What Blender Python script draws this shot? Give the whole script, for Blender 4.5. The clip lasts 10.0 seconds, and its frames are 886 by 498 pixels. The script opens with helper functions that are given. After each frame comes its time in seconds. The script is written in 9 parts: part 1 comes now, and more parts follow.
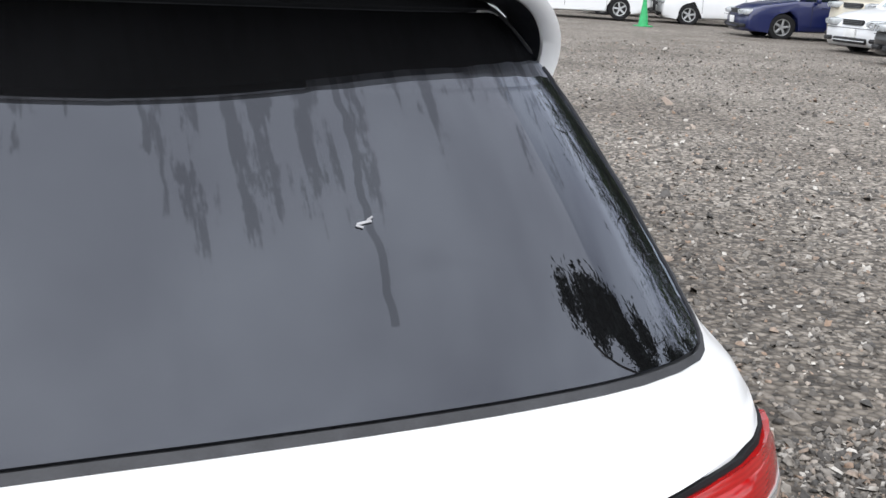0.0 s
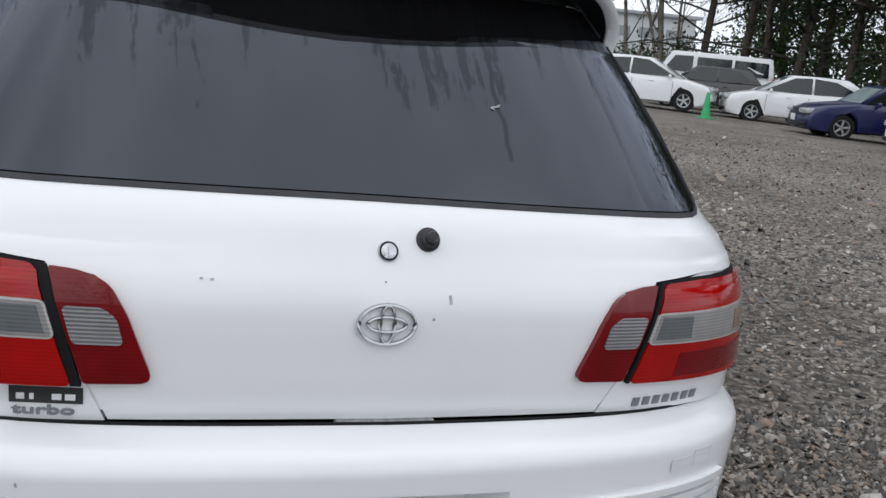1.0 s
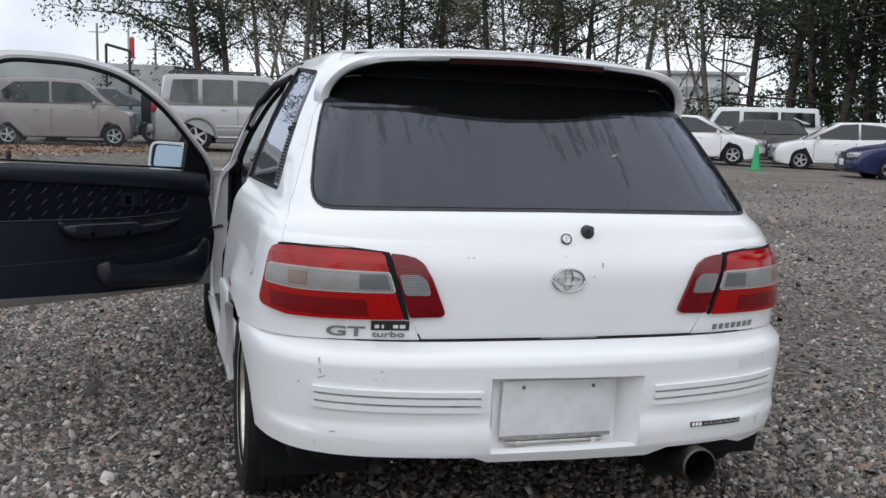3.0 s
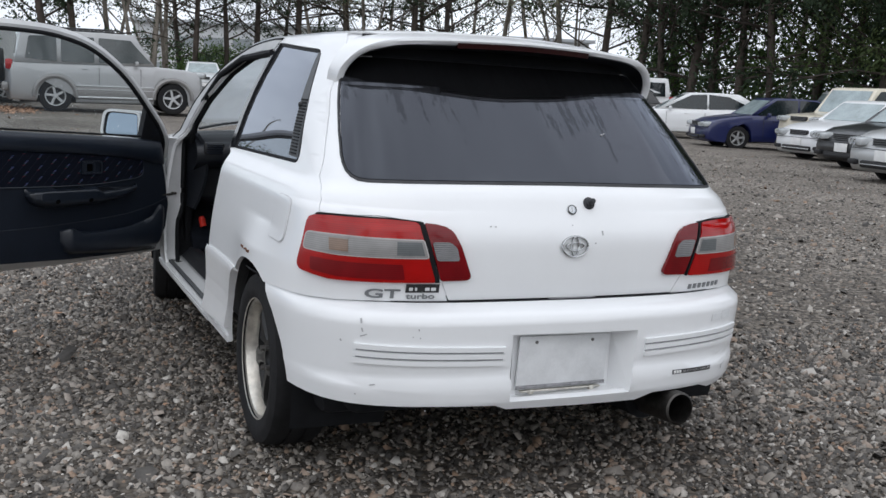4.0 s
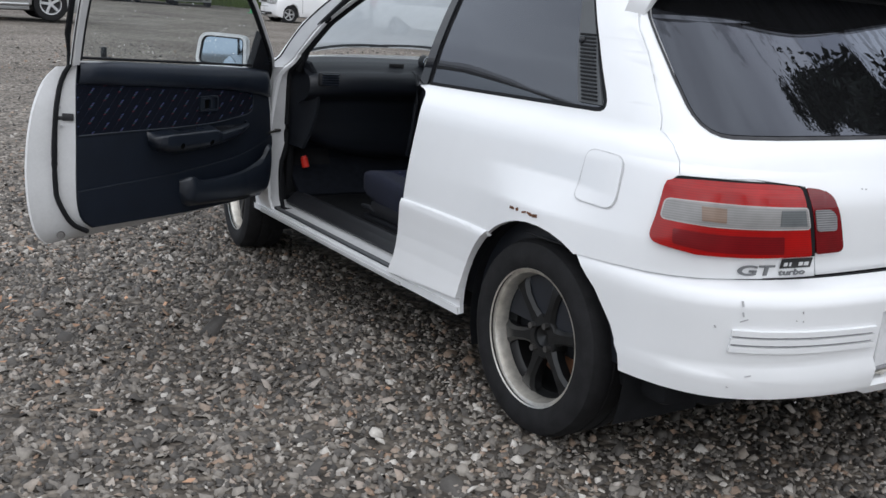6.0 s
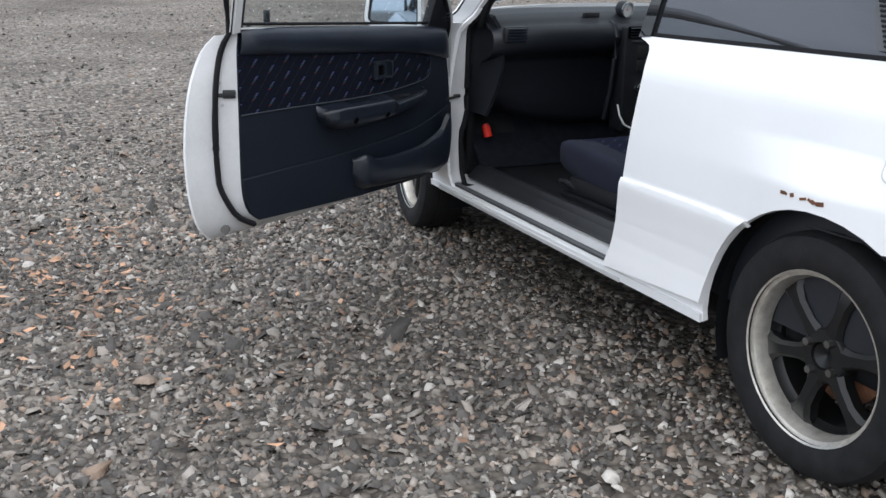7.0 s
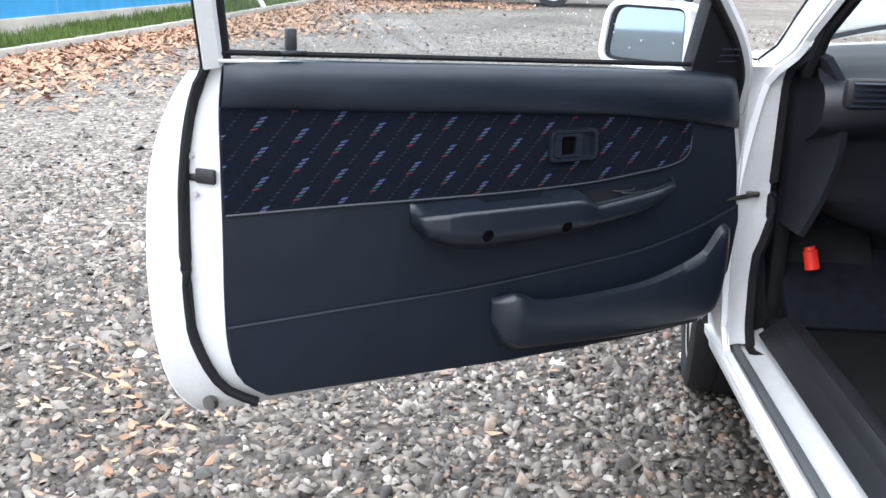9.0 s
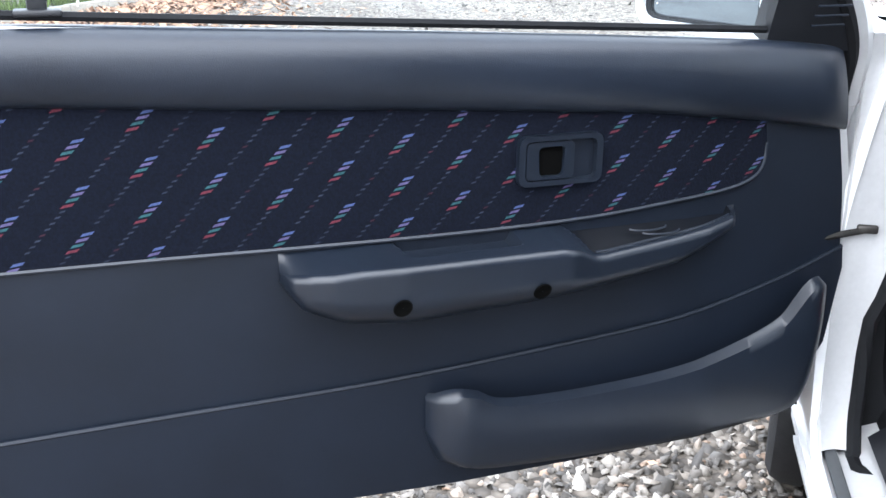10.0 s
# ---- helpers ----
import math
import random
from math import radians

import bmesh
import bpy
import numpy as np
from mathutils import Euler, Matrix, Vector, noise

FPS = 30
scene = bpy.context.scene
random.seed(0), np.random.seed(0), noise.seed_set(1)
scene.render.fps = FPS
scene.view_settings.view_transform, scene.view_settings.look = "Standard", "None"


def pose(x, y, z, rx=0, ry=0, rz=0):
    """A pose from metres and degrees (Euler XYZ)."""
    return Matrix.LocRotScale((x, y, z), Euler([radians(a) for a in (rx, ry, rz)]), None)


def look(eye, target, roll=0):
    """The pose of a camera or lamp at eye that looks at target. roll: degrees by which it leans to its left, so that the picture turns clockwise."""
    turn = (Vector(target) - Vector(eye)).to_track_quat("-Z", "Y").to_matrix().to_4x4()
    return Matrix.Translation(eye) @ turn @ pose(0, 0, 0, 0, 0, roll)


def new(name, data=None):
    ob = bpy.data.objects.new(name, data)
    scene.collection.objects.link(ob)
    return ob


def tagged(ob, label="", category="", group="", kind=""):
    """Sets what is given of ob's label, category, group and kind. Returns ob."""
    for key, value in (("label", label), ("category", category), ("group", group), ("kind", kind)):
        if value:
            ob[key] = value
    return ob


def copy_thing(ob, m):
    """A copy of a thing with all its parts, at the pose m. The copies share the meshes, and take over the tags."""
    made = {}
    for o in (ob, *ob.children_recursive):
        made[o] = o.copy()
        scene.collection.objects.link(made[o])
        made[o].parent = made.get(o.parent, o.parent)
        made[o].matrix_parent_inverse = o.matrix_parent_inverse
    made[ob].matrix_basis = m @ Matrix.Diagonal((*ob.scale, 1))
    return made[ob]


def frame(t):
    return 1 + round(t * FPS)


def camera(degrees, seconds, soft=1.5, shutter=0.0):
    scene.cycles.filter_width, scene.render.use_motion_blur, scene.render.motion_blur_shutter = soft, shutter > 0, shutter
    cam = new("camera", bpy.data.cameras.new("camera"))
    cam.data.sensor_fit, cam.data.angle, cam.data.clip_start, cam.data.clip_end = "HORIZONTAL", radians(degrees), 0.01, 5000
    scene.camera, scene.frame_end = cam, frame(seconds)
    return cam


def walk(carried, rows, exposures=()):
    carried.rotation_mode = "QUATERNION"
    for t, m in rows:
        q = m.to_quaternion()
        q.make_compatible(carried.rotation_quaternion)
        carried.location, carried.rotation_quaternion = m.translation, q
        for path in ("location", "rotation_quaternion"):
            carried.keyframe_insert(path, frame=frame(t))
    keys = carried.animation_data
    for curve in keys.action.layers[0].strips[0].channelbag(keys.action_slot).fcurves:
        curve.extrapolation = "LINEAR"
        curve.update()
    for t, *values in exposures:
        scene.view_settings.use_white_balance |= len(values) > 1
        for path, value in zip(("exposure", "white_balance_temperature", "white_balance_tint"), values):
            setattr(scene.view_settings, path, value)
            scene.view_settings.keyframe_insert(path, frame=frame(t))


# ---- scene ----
cam = camera(47.3, 10.0)
PATH = [
    (0, (-0.066, -0.517, 1.311), (0.659, 1.265, 0.765), 2.0),
    (0.2, (-0.131, -0.662, 1.295), (0.525, 1.155, 0.777), 2.9),
    (0.5, (-0.244, -0.846, 1.277), (0.362, 0.983, 0.739), 0.9),
    (1, (-0.401, -1.222, 1.15), (0.231, 0.634, 0.754), 5.6),
    (1.5, (-0.509, -1.49, 1.078), (0.006, 0.398, 0.662), 2.5),
    (2, (-0.69, -1.746, 1.081), (-0.251, 0.172, 0.72), 1.4),
    (2.2, (-0.752, -1.856, 1.088), (-0.322, 0.069, 0.759), 1.0),
    (3.3, (-1.168, -2.38, 1.172), (-0.565, -0.49, 0.919), 1.7),
    (3.5, (-1.288, -2.415, 1.177), (-0.622, -0.549, 0.909), 2.1),
    (4, (-1.557, -2.369, 1.193), (-0.758, -0.565, 0.87), 2.4),
    (4.5, (-1.831, -2.217, 1.215), (-0.917, -0.472, 0.868), 2.2),
    (5, (-2.133, -1.963, 1.227), (-1.108, -0.274, 0.919), 3.0),
    (5.5, (-2.324, -1.684, 1.221), (-1.251, -0.037, 0.851), 3.0),
    (6, (-2.485, -1.343, 1.205), (-1.44, 0.291, 0.719), 3.2),
    (6.2, (-2.524, -1.226, 1.182), (-1.521, 0.427, 0.669), 3.2),
    (7.3, (-2.242, -0.527, 1.158), (-1.549, 1.252, 0.571), -0.4),
    (7.5, (-2.124, -0.362, 1.116), (-1.493, 1.468, 0.629), -0.1),
    (8, (-1.836, -0.039, 1.09), (-1.406, 1.875, 0.708), -1.2),
    (8.5, (-1.511, 0.232, 1.092), (-1.358, 2.173, 0.642), -2.4),
    (9, (-1.303, 0.564, 1.076), (-1.42, 2.485, 0.532), 0.2),
    (9.5, (-1.128, 0.911, 1.052), (-1.477, 2.784, 0.445), 0.8),
    (10, (-1.076, 1.275, 1.03), (-1.464, 3.131, 0.393), -0.5),
]
EXPOSURES = [(0.0, 0.96, 6660, 10), (0.5, 0.43, 6570, 10), (1.0, 0.06, 6500, 10), (1.5, 0.0, 6500, 10), (2.0, 0.05, 6500, 10), (3.3, 0.12, 6500, 10), (5.0, 0.2, 6500, 10), (5.7, 0.3, 6500, 10), (6.2, 0.34, 6500, 10), (7.3, 0.88, 6400, 10), (8.0, 1.4, 6380, 10), (8.5, 1.6, 6360, 10), (9.0, 1.85, 6330, 10), (9.5, 2.07, 6280, 10), (10.0, 2.5, 6260, 10)]
walk(cam, [(t, look(eye, target, roll)) for t, eye, target, roll in PATH], EXPOSURES)

# ---- light ----
world = bpy.data.worlds.new("overcast_sky")
scene.world = world
world.use_nodes = True
wt = world.node_tree
wt.nodes.clear()
sky = wt.nodes.new("ShaderNodeTexSky")
sky.sky_type = "NISHITA"
sky.sun_disc = False
sky.sun_elevation, sky.sun_rotation = radians(52), radians(200)
sky.dust_density = 4.0
sky_gain = wt.nodes.new("ShaderNodeMix")
sky_gain.data_type = "RGBA"
sky_gain.inputs[0].default_value = 0.9
sky_gain.inputs[7].default_value = (9.35, 10.0, 10.9, 1)
# soft banks of cloud
cloud_at = wt.nodes.new("ShaderNodeTexCoord")
cloud_map = wt.nodes.new("ShaderNodeMapping")
cloud_map.inputs["Scale"].default_value = (1.0, 1.0, 2.2)
clouds = wt.nodes.new("ShaderNodeTexNoise")
clouds.inputs["Scale"].default_value, clouds.inputs["Detail"].default_value = 2.6, 5.0
cloud_tone = wt.nodes.new("ShaderNodeValToRGB")
cloud_tone.color_ramp.elements[0].position, cloud_tone.color_ramp.elements[0].color = 0.32, (0.70, 0.70, 0.74, 1)
cloud_tone.color_ramp.elements[1].position, cloud_tone.color_ramp.elements[1].color = 0.66, (1.25, 1.25, 1.24, 1)
cloudy = wt.nodes.new("ShaderNodeMix")
cloudy.data_type, cloudy.blend_type = "RGBA", "MULTIPLY"
cloudy.inputs[0].default_value = 1.0
wt.links.new(cloud_at.outputs["Generated"], cloud_map.inputs[0])
wt.links.new(cloud_map.outputs[0], clouds.inputs["Vector"])
wt.links.new(clouds.outputs["Fac"], cloud_tone.inputs[0])
wbg = wt.nodes.new("ShaderNodeBackground")
wbg.inputs["Strength"].default_value = 0.105
wout = wt.nodes.new("ShaderNodeOutputWorld")
wt.links.new(sky.outputs[0], sky_gain.inputs[6])
wt.links.new(sky_gain.outputs[2], cloudy.inputs[6])
wt.links.new(cloud_tone.outputs[0], cloudy.inputs[7])
wt.links.new(cloudy.outputs[2], wbg.inputs["Color"])
wt.links.new(wbg.outputs[0], wout.inputs["Surface"])
sun_data = bpy.data.lights.new("sun", "SUN")
sun_data.energy, sun_data.angle, sun_data.color = 0.8, radians(130), (1.0, 0.97, 0.93)
sun = new("sun", sun_data)
sun.matrix_world = look((-3, -8, 20), (0, 1, 0))


# ---- materials ----
def nodes_of(name):
    m = bpy.data.materials.new(name)
    m.use_nodes = True
    nt = m.node_tree
    return m, nt, nt.nodes["Principled BSDF"]


def noise_node(nt, scale, detail=4.0, rough=0.6, coords="Object", stretch=None):
    tc = nt.nodes.new("ShaderNodeTexCoord")
    no = nt.nodes.new("ShaderNodeTexNoise")
    no.inputs["Scale"].default_value, no.inputs["Detail"].default_value, no.inputs["Roughness"].default_value = scale, detail, rough
    src = tc.outputs[coords]
    if stretch:
        mp = nt.nodes.new("ShaderNodeMapping")
        mp.inputs["Scale"].default_value = stretch
        nt.links.new(src, mp.inputs[0])
        src = mp.outputs[0]
    nt.links.new(src, no.inputs["Vector"])
    return no


def ramp_node(nt, src, stops):
    r = nt.nodes.new("ShaderNodeValToRGB")
    while len(r.color_ramp.elements) < len(stops):
        r.color_ramp.elements.new(0.5)
    for e, (at, col) in zip(r.color_ramp.elements, stops):
        e.position, e.color = at, (*col, 1) if len(col) == 3 else (*col * 3, 1)
    nt.links.new(src, r.inputs[0])
    return r


def shade(c, k):
    return tuple(min(1.0, v * k) for v in c)


def mat(name, color, rough=0.5, metal=0.0, var=0.12, scale=6.0, bump=0.0, bscale=150.0, coat=0.0, spec=0.5, rvar=0.1, island=0.0):
    """A surface with two scales of tone, uneven gloss and fine relief."""
    m, nt, b = nodes_of(name)
    no = noise_node(nt, scale, 5.0)
    col = ramp_node(nt, no.outputs["Fac"], [(0.3, shade(color, 1 - var)), (0.5, color), (0.72, shade(color, 1 + var))])
    fine = noise_node(nt, scale * 14, 3.0)
    mx = nt.nodes.new("ShaderNodeMix")
    mx.data_type, mx.blend_type = "RGBA", "OVERLAY"
    mx.inputs[0].default_value = min(0.5, var)
    nt.links.new(col.outputs[0], mx.inputs[6])
    nt.links.new(fine.outputs["Fac"], mx.inputs[7])
    out = mx.outputs[2]
    if island:
        geo = nt.nodes.new("ShaderNodeNewGeometry")
        hs = nt.nodes.new("ShaderNodeHueSaturation")
        mr = nt.nodes.new("ShaderNodeMapRange")
        mr.inputs[3].default_value, mr.inputs[4].default_value = 1 - island, 1 + island
        nt.links.new(geo.outputs["Random Per Island"], mr.inputs[0])
        nt.links.new(mr.outputs[0], hs.inputs["Value"])
        nt.links.new(out, hs.inputs["Color"])
        out = hs.outputs[0]
    nt.links.new(out, b.inputs["Base Color"])
    rr = nt.nodes.new("ShaderNodeMapRange")
    rr.inputs[3].default_value, rr.inputs[4].default_value = max(0.02, rough - rvar), min(1, rough + rvar)
    nt.links.new(fine.outputs["Fac"], rr.inputs[0])
    nt.links.new(rr.outputs[0], b.inputs["Roughness"])
    b.inputs["Metallic"].default_value = metal
    b.inputs["Specular IOR Level"].default_value = spec
    b.inputs["Coat Weight"].default_value = coat
    b.inputs["Coat Roughness"].default_value = 0.06
    if bump:
        bn = noise_node(nt, bscale, 3.0)
        bu = nt.nodes.new("ShaderNodeBump")
        bu.inputs["Strength"].default_value, bu.inputs["Distance"].default_value = bump, 0.01
        nt.links.new(bn.outputs["Fac"], bu.inputs["Height"])
        nt.links.new(bu.outputs[0], b.inputs["Normal"])
    return m


def glass(name, tint, film=0.0, ior=1.5, dust=0.0, clear=None):
    """A pane: clear tinted body, mirror gloss by Fresnel, and a thin dusty film."""
    m = bpy.data.materials.new(name)
    m.use_nodes = True
    nt = m.node_tree
    nt.nodes.clear()
    out = nt.nodes.new("ShaderNodeOutputMaterial")
    tr = nt.nodes.new("ShaderNodeBsdfTransparent")
    tr.inputs[0].default_value = (*tint, 1)
    gl = nt.nodes.new("ShaderNodeBsdfGlossy")
    gl.inputs["Roughness"].default_value = 0.012
    gl.inputs["Color"].default_value = (0.85, 0.90, 1.0, 1)
    lw = nt.nodes.new("ShaderNodeLayerWeight")
    lw.inputs[0].default_value = 0.5
    fifth = nt.nodes.new("ShaderNodeMath")
    fifth.operation = "POWER"
    fifth.inputs[1].default_value = 4.2
    nt.links.new(lw.outputs["Facing"], fifth.inputs[0])
    fr = nt.nodes.new("ShaderNodeMapRange")
    fr.inputs[3].default_value = ((ior - 1) / (ior + 1)) ** 2
    nt.links.new(fifth.outputs[0], fr.inputs[0])
    mx = nt.nodes.new("ShaderNodeMixShader")
    nt.links.new(fr.outputs[0], mx.inputs[0])
    nt.links.new(tr.outputs[0], mx.inputs[1])
    nt.links.new(gl.outputs[0], mx.inputs[2])
    last = mx.outputs[0]
    if dust:
        dd = nt.nodes.new("ShaderNodeBsdfDiffuse")
        dd.inputs[0].default_value = (0.60, 0.62, 0.66, 1)
        md = nt.nodes.new("ShaderNodeMixShader")
        md.inputs[0].default_value = dust
        nt.links.new(last, md.inputs[1])
        nt.links.new(dd.outputs[0], md.inputs[2])
        last = md.outputs[0]
    if film:
        di = nt.nodes.new("ShaderNodeBsdfTranslucent")
        di.inputs[0].default_value = (0.36, 0.385, 0.40, 1)
        no = noise_node(nt, 2.6, 5.0, stretch=(1, 1, 0.5))
        mr = nt.nodes.new("ShaderNodeMapRange")
        mr.inputs[1].default_value, mr.inputs[2].default_value = 0.3, 0.75
        mr.inputs[3].default_value, mr.inputs[4].default_value = film * 0.78, film * 1.06
        nt.links.new(no.outputs["Fac"], mr.inputs[0])
        fog = mr.outputs[0]
        if clear:
            # the mist stops short of the pane's foot
            tc = nt.nodes.new("ShaderNodeTexCoord")
            sep = nt.nodes.new("ShaderNodeSeparateXYZ")
            nt.links.new(tc.outputs["Object"], sep.inputs[0])
            foot = nt.nodes.new("ShaderNodeMapRange")
            foot.inputs[1].default_value, foot.inputs[2].default_value = clear
            foot.inputs[3].default_value = 0.25
            nt.links.new(sep.outputs[2], foot.inputs[0])
            less = nt.nodes.new("ShaderNodeMath")
            less.operation = "MULTIPLY"
            nt.links.new(fog, less.inputs[0])
            nt.links.new(foot.outputs[0], less.inputs[1])
            fog = less.outputs[0]
        m2 = nt.nodes.new("ShaderNodeMixShader")
        nt.links.new(fog, m2.inputs[0])
        nt.links.new(last, m2.inputs[1])
        nt.links.new(di.outputs[0], m2.inputs[2])
        last = m2.outputs[0]
    nt.links.new(last, out.inputs["Surface"])
    return m


def paint(name, color, dirt=0.12, flake=0.0):
    """Car paint under clear coat, with road grime that gathers in streaks."""
    m, nt, b = nodes_of(name)
    no = noise_node(nt, 3.0, 6.0, stretch=(1, 1, 0.35))
    col = ramp_node(nt, no.outputs["Fac"], [(0.35, color), (0.62, shade(color, 1 - dirt * 0.35)), (0.85, shade(color, 1 - dirt))])
    nt.links.new(col.outputs[0], b.inputs["Base Color"])
    rr = nt.nodes.new("ShaderNodeMapRange")
    rr.inputs[3].default_value, rr.inputs[4].default_value = 0.22, 0.42
    nt.links.new(no.outputs["Fac"], rr.inputs[0])
    nt.links.new(rr.outputs[0], b.inputs["Roughness"])
    b.inputs["Metallic"].default_value = flake
    b.inputs["Coat Weight"].default_value, b.inputs["Coat Roughness"].default_value = 0.6, 0.08
    return m


WHITE = paint("white_paint", (0.80, 0.81, 0.82), 0.08)
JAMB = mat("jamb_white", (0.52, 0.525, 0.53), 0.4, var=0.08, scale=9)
# grey: the white jamb with its recess shade painted in; also latch screws
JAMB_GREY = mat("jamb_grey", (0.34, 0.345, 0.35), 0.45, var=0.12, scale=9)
BLACK_PLASTIC = mat("black_plastic", (0.0105, 0.0115, 0.0145), 0.45, var=0.25, bump=0.05, bscale=400)
RUBBER = mat("rubber", (0.0070, 0.0076, 0.0092), 0.75, spec=0.22, var=0.3, scale=20, bump=0.1, bscale=300)
SEAL = mat("glass_seal", (0.035, 0.036, 0.04), 0.55, spec=0.3, var=0.25, scale=20)
TYRE = mat("tyre", (0.010, 0.010, 0.011), 0.75, spec=0.3, var=0.4, scale=25, bump=0.15, bscale=200)
TRIM = mat("door_trim_grey", (0.0066, 0.0100, 0.0175), 0.46, var=0.15, scale=10, bump=0.10, bscale=900, spec=0.32)
TRIM_PAD = mat("padded_vinyl", (0.0125, 0.0175, 0.028), 0.34, spec=0.55, var=0.15, scale=8, bump=0.10, bscale=700)
MOULDED = mat("moulded_vinyl", (0.0080, 0.0118, 0.0195), 0.33, var=0.15, scale=10, bump=0.08, bscale=900, spec=0.62)
DASH = mat("dash_plastic", (0.0090, 0.0115, 0.0170), 0.48, spec=0.60, var=0.12, scale=10, bump=0.08, bscale=600)
KICK = mat("kick_plastic", (0.0105, 0.0125, 0.017), 0.5, spec=0.35, var=0.15, scale=12, bump=0.08, bscale=500)
CARPET = mat("carpet", (0.0085, 0.0102, 0.0145), 0.95, spec=0.1, var=0.35, scale=30, bump=0.4, bscale=400)
ALLOY = mat("alloy", (0.66, 0.63, 0.57), 0.34, 0.75, var=0.22, scale=30)
RIM_BLACK = mat("rim_black", (0.011, 0.0115, 0.012), 0.4, 0.3, var=0.2, scale=25)
CHROME = mat("chrome", (0.46, 0.47, 0.48), 0.16, 1.0, var=0.05)
STEEL = mat("steel", (0.20, 0.195, 0.19), 0.45, 1.0, var=0.3, scale=20)
SHUT = mat("shut_line_grey", (0.55, 0.55, 0.56), 0.7, var=0.2, scale=40)
RUST = mat("rust", (0.14, 0.06, 0.03), 0.8, 0.2, var=0.5, scale=30)
MIRROR = mat("mirror", (0.36, 0.44, 0.52), 0.03, 1.0, var=0.0, rvar=0.01)
PLATE = mat("plate_backing", (0.66, 0.67, 0.68), 0.5, var=0.14, scale=9)
BADGE_GREY = mat("badge_grey", (0.20, 0.21, 0.22), 0.4, 0.3, var=0.1)
STICKER = mat("black_sticker", (0.015, 0.015, 0.016), 0.5, var=0.1)
STICKER_WHITE = mat("sticker_white", (0.75, 0.75, 0.74), 0.5, var=0.1)
FLARE_RED = mat("flare_red", (0.75, 0.03, 0.015), 0.4, var=0.1)
CHIP = mat("worn_paint", (0.42, 0.42, 0.43), 0.8, var=0.3, scale=60)
# dull grey: hatch grip, and painted shade between ribs and on the plate
DULL_GREY = mat("scuff", (0.25, 0.25, 0.26), 0.8, var=0.4, scale=60)
PRIVACY = glass("privacy_glass", (0.03, 0.03, 0.035), ior=1.78, dust=0.035)
CLEAR = glass("clear_glass", (0.92, 0.94, 0.94), film=0.022)
SCREEN = glass("windscreen_glass", (0.80, 0.84, 0.83), film=0.90, clear=(0.935, 0.975))
CAR_GLASS = mat("car_glass_dark", (0.012, 0.018, 0.02), 0.05, var=0.2, spec=0.6, rvar=0.02)
CAR_GLASS_MID = mat("car_glass_mid", (0.055, 0.066, 0.068), 0.06, var=0.3, scale=2, spec=0.7, rvar=0.02)
# pale base colour painted in for sky reflected in parked cars' windscreens
CAR_GLASS_SKY = mat("car_glass_sky", (0.27, 0.33, 0.34), 0.06, var=0.3, scale=2, spec=0.9, rvar=0.02)


